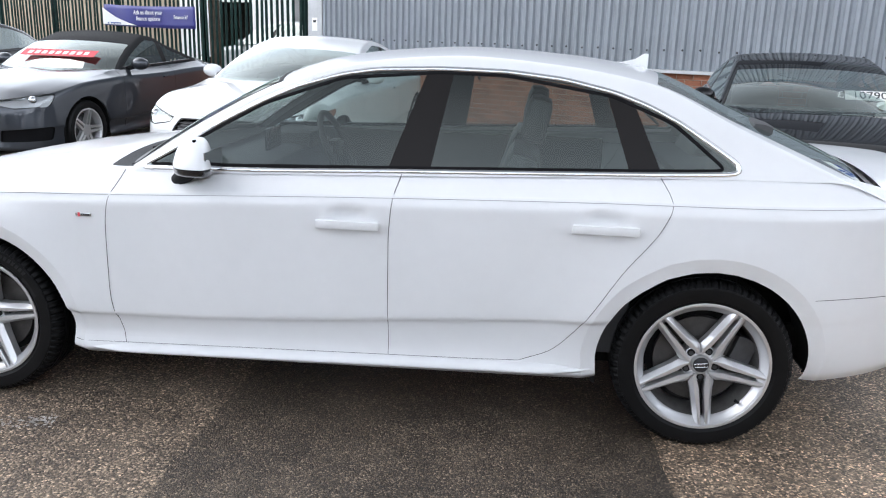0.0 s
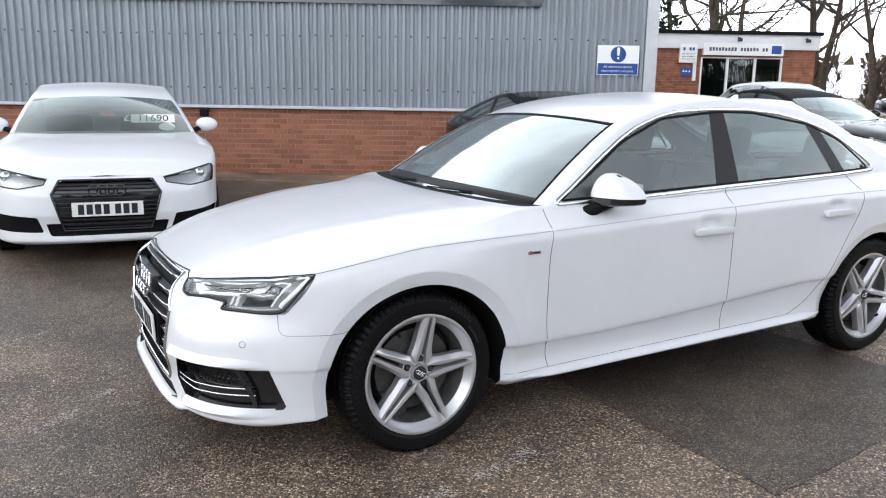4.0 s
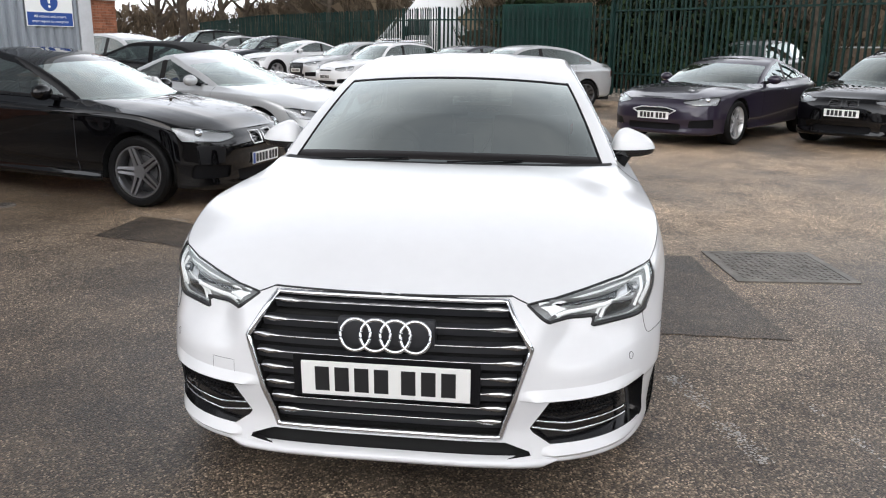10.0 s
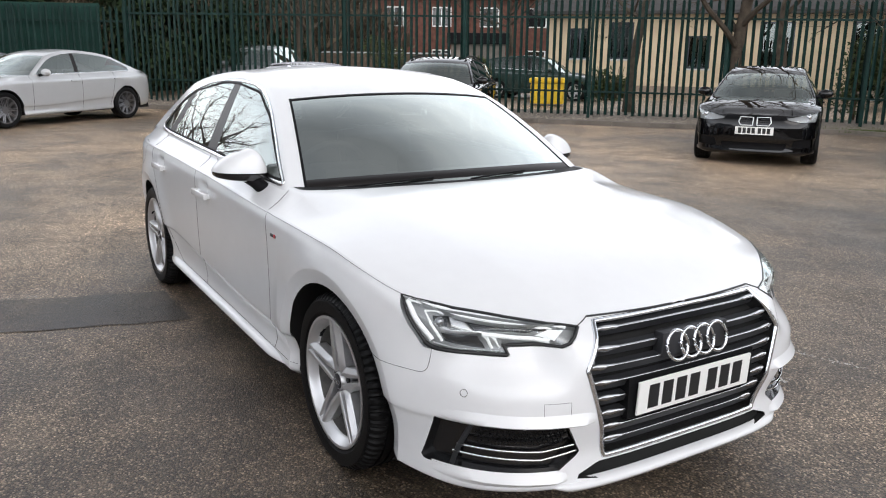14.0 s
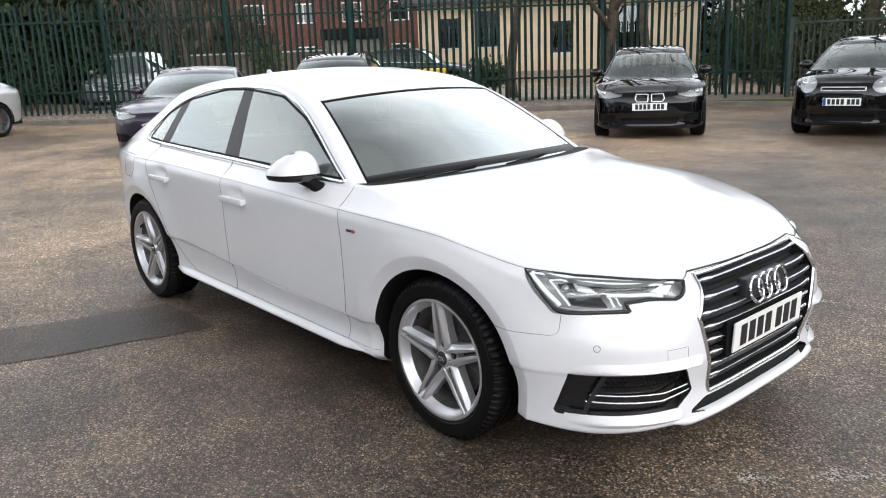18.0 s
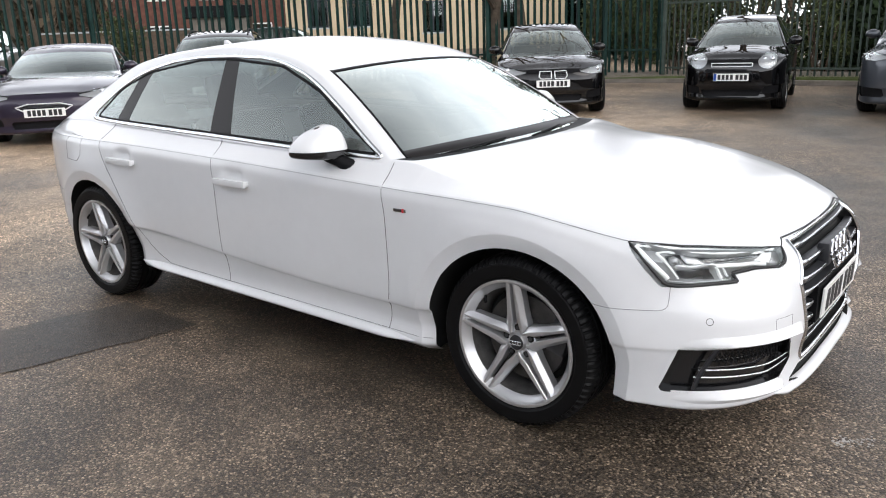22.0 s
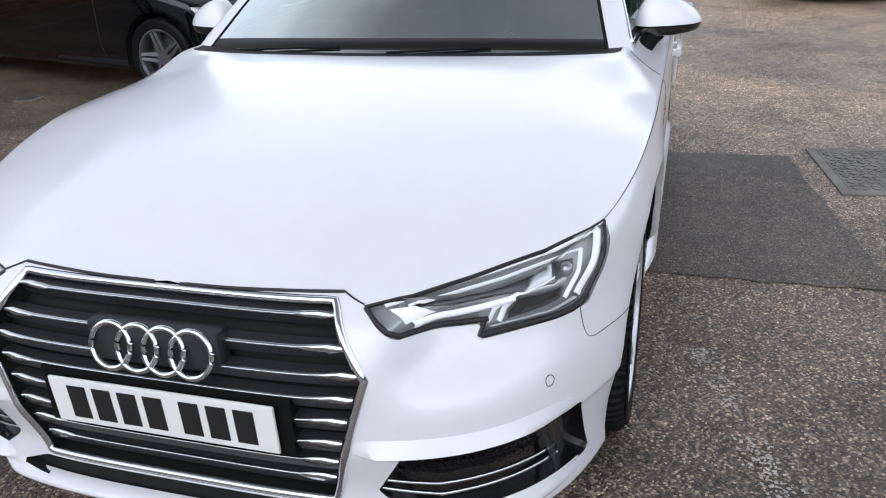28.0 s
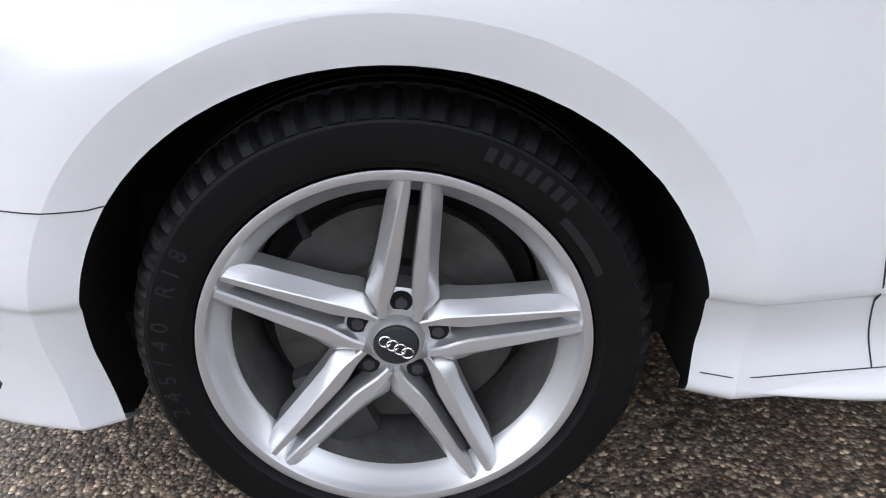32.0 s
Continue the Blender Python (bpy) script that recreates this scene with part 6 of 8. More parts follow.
        if rails or bars:
            bm = bmesh.new()
            yr = 0.52 * k
            pts = [(xq, s * yr, float(roof_at(S, xq, yr)[0]) + (0.035 if 0 < i < 11 else 0.0)) for i, xq in enumerate(np.linspace(S["header"] + 0.25, S["tail_x"] - 0.05, 12))]
            tube(bm, pts, 0.014, 8)
            part("roof_rail", bm, M_BLACK if rails else M_SATIN, car, "", True)
    if bars:
        for xq in (S["header"] + 0.5, S["tail_x"] - 0.35):
            zq = float(roof_at(S, xq, 0)[0]) + 0.07
            box("roof_bar", (xq - 0.03, -0.60 * k, zq), (xq + 0.03, 0.60 * k, zq + 0.03), M_SATIN, car, "silver roof bar", 0.01)
    if price:
        px = S["cowl_x"] + 0.25
        zq = float(roof_at(S, px + 0.03, 0.40)[0])
        slope = math.degrees(math.atan2(float(roof_at(S, px + 0.1, 0.4)[0]) - float(roof_at(S, px - 0.1, 0.4)[0]), 0.2))
        # the driver's left half of the screen holds the price
        m = pose(px + 0.01, 0.33 * (-1), zq - 0.02, 0, 0, -90) @ pose(0, 0, 0, slope + 14)
        st = box("price_sticker", (-0.10, -0.055, 0), (0.30, 0.055, 0.0015), M_PLATE, car, "white price sticker on the screen")
        st.matrix_basis = m
        text_mesh(price, 0.115, M_INK, st, pose(0.10, 0, 0.002), "price", 0.0004)
        text_mesh("\u00a3", 0.115, M_PLATE, st, pose(-0.14, 0, 0.002), "price", 0.0004)
        bm = bmesh.new()
        add_cyl(bm, 0.075, 0.075, 0.0015, pose(0.22, -0.11, 0.0, 0, 0, 0) @ Matrix.Diagonal((1, 0.7, 1, 1)), 24)
        part("round_sticker", bm, M_PLATE, st)
    if sticker:
        px = S["cowl_x"] + 0.24
        zq = float(roof_at(S, px, 0.1)[0])
        slope = math.degrees(math.atan2(float(roof_at(S, px + 0.1, 0.1)[0]) - float(roof_at(S, px - 0.1, 0.1)[0]), 0.2))
        st = box("sale_banner", (-0.5, -0.07, 0), (0.5, 0.07, 0.0015), M_REDINK, car, "red sale banner behind the screen")
        st.matrix_basis = pose(px - 0.012, 0, zq + 0.012, 0, 0, -90) @ pose(0, 0, 0, slope)
        for i in range(9):
            box("banner_letter", (-0.42 + 0.095 * i, -0.03, 0.0015), (-0.36 + 0.095 * i, 0.035, 0.003), M_PLATE, st)
    return car


COUPE = dict(fo=0.86, wb=2.75, ro=0.98, W=0.92, H=1.37, nose=0.70, cowl=0.95, cowl_x=0.50, header=1.12, roof_x=1.75, tail_x=2.35, tail_z=1.28, base_x=3.30, deck=1.00, belt=(0.93, 0.985), coupe=True)
ROW = "cars for sale in the yard"
parked_car("coupe_car", "white two-door coupe with black grille and price sticker on the screen", M_WHITE2, (-0.56, 4.04), 83, ROW, (5, 0.03, False), face="hex", grille_mat=M_GLOSSB, price="11690", detail=1.5, **COUPE)
parked_car("coupe_car", "glossy black two-door coupe with dark wheels, parked by the brick wall", M_BLACKP, (4.54, 3.05), 82, ROW, (5, 0.03, True), face="kidney", blue=True, price="10790", detail=1.5, plate_z=0.43, **{**COUPE, "wb": 2.81, "ro": 1.0, "fo": 0.80})
parked_car("roadster_car", "pale silver two-seat roadster with closed roof", M_SILVER, (7.5, 2.85), 71, ROW, face="wide", detail=1.3, fo=0.85, wb=2.43, ro=0.80, W=0.895, H=1.29, nose=0.64, cowl=0.92, cowl_x=0.62, header=1.22, roof_x=1.62, tail_x=1.95, tail_z=1.22, base_x=2.62, deck=0.95, belt=(0.89, 0.93), coupe=True)
parked_car("convertible_car", "black convertible with its dark fabric roof closed", M_BLACKP, (10.75, 4.3), 80, ROW, roof_mat=M_CLOTH, face="wide", H=1.38, tail_x=2.45, coupe=True)
parked_car("hatchback_car", "white hatchback with a black roof panel", M_WHITE2, (14.0, 7.4), 72, ROW, face="hex", H=1.46, tail_x=3.0, tail_z=1.36, base_x=3.5, deck=1.0, ro=0.75, wb=2.6)
TT = dict(fo=0.88, wb=2.47, ro=0.86, W=0.92, H=1.35, nose=0.70, cowl=0.94, cowl_x=0.55, header=1.10, roof_x=1.5, tail_x=2.0, tail_z=1.22, base_x=2.75, deck=0.98, belt=(0.93, 0.97), coupe=True)
parked_car("roadster_car", "dark grey roadster with a black fabric roof and red sale banner", M_GREYP, (-3.55, 4.75), 83, ROW, face="hex", grille_mat=M_GLOSSB, roof_mat=M_CLOTH, sticker=True, detail=1.3, **TT)
parked_car("hatchback_car", "black hatchback at the end of the sales row", M_BLACKP, (-6.3, 4.95), 83, ROW, face="hex", H=1.45, ro=0.8, tail_x=2.9, tail_z=1.3, base_x=3.4, deck=1.0)
FAR = "cars along the far fence"
parked_car("saloon_car", "silver executive saloon with dark multi-spoke wheels", M_SILVER, (15.2, 1.5), -56, FAR, (10, 0.02, True), 0.335, face="wide", sill=True, detail=1.2, fo=0.84, wb=2.94, ro=1.14, W=0.925, H=1.46, belt=(0.95, 1.0), base_x=3.62, tail_x=2.8, deck=1.05)
parked_car("hatchback_car", "dark grey hatchback with twin front grilles", M_GREYP, (17.5, 2.75), -41, FAR, face="kidney", H=1.43, ro=0.75, wb=2.69, tail_x=2.85, tail_z=1.3, base_x=3.3, deck=1.0)
parked_car("hatchback_car", "white small hatchback with silver roof bars", M_WHITE2, (19.6, 5.1), -41, FAR, face="plain", bars=True, fo=0.8, H=1.46, ro=0.66, wb=2.47, W=0.85, tail_x=2.75, tail_z=1.36, base_x=3.05, deck=0.98, header=1.0)
parked_car("hatchback_car", "silver hatchback with black grille", M_SILVER, (22.9, 6.9), -41, FAR, (10, 0.02, True), face="hex", grille_mat=M_GLOSSB, fo=0.86, H=1.42, ro=0.80, wb=2.58, W=0.88, tail_x=2.75, tail_z=1.32, base_x=3.2, deck=0.98)
parked_car("coupe_car", "white coupe with bright wheels", M_WHITE2, (24.8, 9.4), -41, FAR, face="hex", **COUPE)
parked_car("estate_car", "dark grey estate car along the far fence", M_GREYP, (27.2, 11.6), -41, FAR, face="wide", tail_x=3.3, tail_z=1.36, base_x=3.75, deck=0.95, H=1.47)
parked_car("saloon_car", "silver saloon far along the fence", M_SILVER, (29.6, 14.0), -41, FAR, face="wide", sill=True)
parked_car("estate_car", "dark tall estate car by the far fence", M_BLACKP, (32.0, 16.2), -41, FAR, face="hex", H=1.68, tail_x=3.35, tail_z=1.55, base_x=3.7, deck=1.1, belt=(1.05, 1.1), nose=0.85, cowl=1.08, rails=True)
parked_car("hatchback_car", "dark blue hatchback far along the fence", M_PURPLE, (34.5, 18.5), -41, FAR, face="plain", H=1.46, ro=0.7, tail_x=2.95, tail_z=1.35, base_x=3.3)
KER = "cars along the kerb"
parked_car("coupe_car", "dark purple grand tourer coupe with oval grille", M_PURPLE, (10.25, -2.7), -37, KER, (5, 0.024, False), 0.34, face="oval", detail=1.3, fo=0.95, wb=2.75, ro=1.09, W=0.935, H=1.32, nose=0.70, cowl=0.92, cowl_x=0.72, header=1.32, roof_x=1.85, tail_x=2.35, tail_z=1.23, base_x=3.45, deck=0.95, belt=(0.90, 0.95), coupe=True)
parked_car("estate_car", "black estate car with roof rails and blacked-out grille", M_BLACKP, (10.2, -5.46), -43, KER, (5, 0.03, False), 0.335, face="kidney", grille_mat=M_GLOSSB, rails=True, detail=1.3, fo=0.83, wb=2.97, ro=1.08, W=0.93, H=1.46, nose=0.74, tail_x=3.45, tail_z=1.37, base_x=3.95, deck=1.0, belt=(0.96, 1.03), plate_z=0.53)
parked_car("hatchback_car", "black hatchback with chrome twin grilles", M_BLACKP, (5.38, -8.56), -56, KER, (5, 0.03, False), 0.32, face="kidney", detail=1.4, fo=0.78, wb=2.69, ro=0.86, W=0.885, H=1.42, nose=0.73, tail_x=2.85, tail_z=1.32, base_x=3.3, deck=1.0, plate_z=0.52)
parked_car("city_car", "small black city car with large round headlamps", M_BLACKP, (2.87, -10.21), -78, KER, (7, 0.03, False), 0.275, face="plain", blue=True, detail=1.4, roundlamp=True, fo=0.68, wb=2.36, ro=0.46, W=0.80, H=1.47, nose=0.80, cowl=1.02, cowl_x=0.30, header=0.92, roof_x=1.5, tail_x=2.45, tail_z=1.42, base_x=2.80, deck=1.02, belt=(0.98, 1.06), plate_z=0.54)
parked_car("sports_utility_car", "dark grey sports utility car at the kerb", M_GREYP, (0.15, -10.4), -88, KER, (5, 0.03, False), 0.35, face="hex", H=1.63, tail_x=3.3, tail_z=1.5, base_x=3.65, deck=1.1, belt=(1.05, 1.1), nose=0.86, cowl=1.08, rails=True)
M_GREYS = paint("mid_grey_paint", (0.16, 0.165, 0.17), metal=0.4)
BEH = "cars behind the fence"
parked_car("people_carrier", "dark silver people carrier behind the fence", M_GREYS, (20.8, -5.6), -38, BEH, face="wide", H=1.66, fo=0.9, nose=0.85, cowl=1.1, header=1.0, tail_x=3.3, tail_z=1.55, base_x=3.7, deck=1.1, belt=(1.05, 1.12))
parked_car("estate_car", "dark green estate car behind the fence", M_DKGREEN, (19.0, -17.0), 35, BEH, face="wide", sill=True, tail_x=3.3, tail_z=1.36, base_x=3.75, deck=0.95, H=1.5)

# ---- materials of the surroundings ----
M_CLAD = material("grey_cladding", (0.25, 0.273, 0.30), rough=0.45, var=0.10, scale=1.2, metal=0.1, bump=0.03, bscale=30)
M_BRICK = material("red_brick", (0.31, 0.13, 0.078), rough=0.85, var=0.35, scale=5, bump=0.3, bscale=120)
M_MORTAR = material("mortar", (0.31, 0.24, 0.19), rough=0.95, var=0.2, scale=9, bump=0.3, bscale=200)
M_TRIM = material("pale_trim", (0.50, 0.51, 0.52), rough=0.5, var=0.12, scale=4)
M_FASCIA = material("white_fascia", (0.72, 0.72, 0.71), rough=0.5, var=0.08, scale=2)
M_UPVC = material("white_frame", (0.78, 0.78, 0.77), rough=0.35)
M_SHOPGLASS = glass("shop_glass", (0.35, 0.38, 0.38), 0.0, 0.10)
# dark inner walls and floors: room dimness is put into the colour
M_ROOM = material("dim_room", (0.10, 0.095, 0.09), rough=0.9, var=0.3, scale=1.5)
M_FENCE = material("dark_green_fence", (0.008, 0.026, 0.022), rough=0.45, var=0.35, scale=8, spec=0.15)
M_RAIL = material("grey_green_railing", (0.05, 0.065, 0.055), rough=0.55, var=0.3, scale=8, spec=0.15)
M_SHEET = material("green_sheet", (0.010, 0.038, 0.030), rough=0.5, var=0.25, scale=3, spec=0.15)
M_OLIVE = material("weathered_olive_sheet", (0.022, 0.027, 0.018), rough=0.7, var=0.35, scale=4, spec=0.15)
M_KERB = material("concrete_kerb", (0.16, 0.14, 0.12), rough=0.85, var=0.3, scale=3, bump=0.3, bscale=60)
M_GRAVEL = material("gravel", (0.30, 0.26, 0.22), rough=0.9, var=0.5, scale=30, bump=1.0, bscale=50)
M_GRASS = material("thin_grass", (0.075, 0.095, 0.03), rough=0.9, var=0.4, scale=6, bump=0.6, bscale=80)
M_BARK = material("bark", (0.075, 0.060, 0.046), rough=0.95, var=0.4, scale=5, bump=0.8, bscale=25, spec=0.15)
M_TWIG = material("twigs", (0.085, 0.062, 0.045), rough=0.95, var=0.3, scale=2, spec=0.15)
M_SCRUB = material("brown_scrub", (0.12, 0.092, 0.064), rough=0.95, var=0.4, scale=0.6, spec=0.15)
M_LEAF = material("evergreen_leaves", (0.022, 0.036, 0.016), rough=0.6, var=0.5, scale=3, spec=0.15)
M_IVY = material("ivy_leaves", (0.035, 0.055, 0.018), rough=0.5, var=0.5, scale=4, spec=0.15)
M_SHRUB = material("shrub_leaves", (0.06, 0.075, 0.03), rough=0.6, var=0.5, scale=4, spec=0.15)
M_RENDER = material("cream_render", (0.62, 0.50, 0.34), rough=0.9, var=0.08, scale=1.5, bump=0.1, bscale=100)
M_SLATE = material("dark_roof_tiles", (0.05, 0.047, 0.046), rough=0.7, var=0.3, scale=4)
M_HOUSEBRICK = material("house_brick", (0.13, 0.06, 0.046), rough=0.9, var=0.3, scale=4, bump=0.2, bscale=40)
M_WOOD = material("weathered_wood", (0.12, 0.085, 0.06), rough=0.85, var=0.4, scale=9, bump=0.4, bscale=60)
M_STEEL = material("tread_plate", (0.20, 0.185, 0.165), rough=0.55, metal=0.6, var=0.35, scale=7, bump=0.2, bscale=90)
M_SHUTTER = material("shutter_grey", (0.33, 0.33, 0.32), rough=0.5, metal=0.3, var=0.1)
M_BEIGE = material("beige_block_wall", (0.36, 0.30, 0.22), rough=0.9, var=0.2, scale=2)
M_YELLOW = material("yellow_plastic", (0.75, 0.50, 0.02), rough=0.5)
M_CANVAS = material("banner_blue", (0.028, 0.030, 0.19), rough=0.45, var=0.1, scale=4)
M_PAINTLINE = material("worn_white_line", (0.47, 0.45, 0.42), rough=0.7, var=0.45, scale=14)
M_LAMPDK2 = material("grey_lettering", (0.10, 0.10, 0.11), rough=0.5)
M_TUBE = lamp_material("workshop_tube", (1.0, 0.95, 0.8), 3.0)

for mm in (M_FENCE, M_SHEET, M_OLIVE, M_RAIL, M_LEAF, M_IVY, M_SHRUB, M_SCRUB, M_TWIG, M_BARK, M_GRAVEL, M_GRASS, M_BRICK, M_MORTAR, M_HOUSEBRICK, M_ROOM):
    mm.node_tree.nodes["Principled BSDF"].inputs["Specular IOR Level"].default_value = 0.15

rnd = random.Random(7)


def vary_by_object(mat, lo, hi):
    """Lets each piece differ a little in tone."""
    n, l = mat.node_tree.nodes, mat.node_tree.links
    b = n["Principled BSDF"]
    src = b.inputs["Base Color"].links[0].from_socket
    info, r, mx = n.new("ShaderNodeObjectInfo"), n.new("ShaderNodeMapRange"), n.new("ShaderNodeMixRGB")
    geo, add, fr = n.new("ShaderNodeNewGeometry"), n.new("ShaderNodeMath"), n.new("ShaderNodeMath")
    add.operation, fr.operation = "ADD", "FRACT"
    l.new(info.outputs["Random"], add.inputs[0])
    l.new(geo.outputs["Random Per Island"], add.inputs[1])
    l.new(add.outputs[0], fr.inputs[0])
    r.inputs["To Min"].default_value, r.inputs["To Max"].default_value = lo, hi
    l.new(fr.outputs[0], r.inputs["Value"])
    mx.blend_type = "MULTIPLY"
    mx.inputs["Fac"].default_value = 1
    l.new(src, mx.inputs["Color1"])
    l.new(r.outputs["Result"], mx.inputs["Color2"])
    l.new(mx.outputs["Color"], b.inputs["Base Color"])


for mm, lo, hi in ((M_BRICK, 0.78, 1.2), (M_LEAF, 0.5, 1.6), (M_IVY, 0.5, 1.6), (M_SHRUB, 0.5, 1.5), (M_SCRUB, 0.4, 1.5), (M_FENCE, 0.8, 1.2), (M_GRAVEL, 0.5, 1.5)):
    vary_by_object(mm, lo, hi)


def join_mesh(name, chunks, mat, parent=None, label="", smooth=False):
    """One mesh from (vertices, faces) chunks."""
    vs, fs = [], []
    for v, f in chunks:
        k = len(vs)
        vs += v
        fs += [tuple(i + k for i in q) for q in f]
    return mesh_ob(name, vs, fs, mat, parent, label, smooth)


BOXF = [(0, 1, 3, 2), (4, 6, 7, 5), (0, 4, 5, 1), (2, 3, 7, 6), (0, 2, 6, 4), (1, 5, 7, 3)]


def boxv(lo, hi, m=None):
    v = [Vector((x, y, z)) for x in (lo[0], hi[0]) for y in (lo[1], hi[1]) for z in (lo[2], hi[2])]
    return [m @ p for p in v] if m is not None else v


def line_pose(p, q, z=0.0):
    """Local x along p to q."""
    return pose(p[0], p[1], z, 0, 0, math.degrees(math.atan2(q[1] - p[1], q[0] - p[0])))


def brick_courses(u0, u1, z0, z1, holes=()):
    """Stretcher-bond brick faces as (u0, u1, z0, z1), cut at the ends and at openings."""
    out, row, z = [], 0, z0
    while z + 0.06 <= z1:
        u = u0 - (0.1125 if row % 2 else 0.0)
        while u < u1:
            spans = [(max(u, u0), min(u + 0.215, u1))]
            for a, b, c, d in holes:
                if c < z + 0.033 < d:
                    spans = [s for lo, hi in spans for s in ((lo, min(hi, a)), (max(lo, b), hi)) if s[1] - s[0] > 0.02]
            out += [(lo, hi, z, z + 0.065) for lo, hi in spans if hi - lo > 0.02]
            u += 0.225
        z += 0.075
        row += 1
    return out


def brick_wall(parent, bricks, y0, y1, near=None, mat=None):
    """Brick faces as geometry; those within near as pieces of their own."""
    mat = mat or M_BRICK
    far, cache = [], {}
    for a, b, c, d in bricks:
        if near and near[0] <= (a + b) / 2 <= near[1]:
            w = round(b - a, 3)
            if w not in cache:
                bm = bmesh.new()
                add_box(bm, (-w / 2, y0, 0), (w / 2, y1, 0.065), 0.0)
                bmesh.ops.bevel(bm, geom=[e for e in bm.edges if all(abs(v.co.y - y1) < 1e-6 for v in e.verts)], offset=0.004, segments=1, affect="EDGES")
                me = bpy.data.meshes.new("brick")
                bm.to_mesh(me)
                bm.free()
                me.materials.append(mat)
                cache[w] = me
            ob = new("brick", cache[w])
            ob.parent = parent
            ob.matrix_basis = pose((a + b) / 2, rnd.uniform(-0.003, 0.002), c)
        else:
            far.append((boxv((a, y0, c), (b, y1 + rnd.uniform(-0.002, 0.002), d)), BOXF))
    if far:
        ob = join_mesh("brickwork", far, mat, parent)
        tagged(ob, "rows of red-brown bricks", kind="stuff")


def plain_bars(parent, m, w, h, n, mat, seed=1, name="lettering_bar", depth=0.004):
    """Unreadable or withheld writing as plain bars in a row; local x along, z up, +y out."""
    r, x = random.Random(seed), -w / 2
    step = w / n
    for i in range(n):
        if r.random() > 0.12:
            box(name, (x + step * 0.12, 0, -h / 2 * r.uniform(0.7, 1)), (x + step * 0.82, depth, h / 2 * r.uniform(0.7, 1)), mat, parent, m=m)
        x += step


# ---- grey clad workshop on a brick plinth ----
WALL_A = -27.9
WL = 10.3
M_WORK = pose(7.35, 5.58, 0, 0, 0, WALL_A + 180)   # local x runs from the sign corner to the far corner; the building lies on the negative y side
work = thing("wall_workshop", "grey corrugated workshop wall above a red brick plinth", "wall", kind="structure", m=M_WORK)
work_body = box("wall_core", (0.05, -9.0, -0.1), (WL - 0.05, -0.019, 1.14), M_MORTAR, work)
box("wall_core", (0.07, -9.0, 1.14), (WL - 0.05, -0.05, 5.2), M_MORTAR, work)
box("roof", (-0.1, -9.1, 5.2), (WL + 0.1, 0.05, 5.35), M_TRIM, work)
# corrugated sheet with flat crowns and narrow valleys
PITCH, prof, u = 0.118, [], 0.24
while u < WL - 0.25:
    prof += [(u, 0.0), (u + 0.022, 0.034), (u + 0.062, 0.034), (u + 0.084, 0.0)]
    u += PITCH
prof.append((u, 0.0))
vs = [(a, b, z) for z in (1.15, 2.95, 5.2) for a, b in prof] + [(a, b - 0.004, 1.15) for a, b in prof]
k = len(prof)
fs = [(r * k + i, r * k + i + 1, (r + 1) * k + i + 1, (r + 1) * k + i) for r in range(2) for i in range(k - 1)] + [(3 * k + i, 3 * k + i + 1, i + 1, i) for i in range(k - 1)]
mesh_ob("cladding", vs, fs, M_CLAD, work, "grey corrugated steel cladding", smooth=False)
for end, a, b in (("near", 0.06, 0.24), ("far", WL - 0.30, WL + 0.02)):
    box("corner_trim", (a, -0.30, 1.13), (b, 0.045, 5.2), M_TRIM, work, "pale folded corner trim", bevel=0.006)
box("side_cladding", (0.03, -9.0, 1.15), (0.06, -0.3, 5.2), M_CLAD, work)
box("side_cladding", (WL - 0.05, -9.0, 1.15), (WL, -0.3, 5.2), M_CLAD, work)
drip = bmesh.new()
add_box(drip, (0.05, -0.06, 1.105), (WL, 0.075, 1.148), 0.006)
part("drip_trim", drip, M_TRIM, work, "pale drip trim along the foot of the cladding")
bolt_me = None
for z in (1.40, 2.17):
    u = 0.24 + 0.042 + PITCH
    while u < WL - 0.3:
        if bolt_me is None:
            bm = bmesh.new()
            add_cyl(bm, 0.015, 0.012, 0.014, pose(0, 0, 0, -90, 0, 0), 8)
            bolt_me = bpy.data.meshes.new("bolt")
            bm.to_mesh(bolt_me)
            bm.free()
            bolt_me.materials.append(M_INK)
        ob = new("bolt", bolt_me)
        ob.parent = work
        ob.matrix_basis = pose(u + rnd.uniform(-0.01, 0.01), 0.038, z + rnd.uniform(-0.012, 0.012))
        u += 2 * PITCH
brick_wall(work, brick_courses(0.05, WL, 0.06, 1.10), -0.10, -0.012, near=(2.85, 7.35))
wl = box("lamp_housing", (6.72, -0.01, 0.98), (6.84, 0.08, 1.08), M_BLACK, work, "small black wall lamp", bevel=0.01)
stem = bmesh.new()
tube(stem, [(6.78, 0.03, 0.98), (6.78, 0.035, 0.86)], 0.018, 8)
part("lamp_stem", stem, M_BLACK, wl)
sticker = box("sticker", (WL - 0.20, 0.046, 1.52), (WL - 0.08, 0.049, 1.74), M_PLATE, work, "small white sticker")
box("sticker_mark", (WL - 0.17, 0.049, 1.66), (WL - 0.11, 0.051, 1.70), M_INK, sticker)

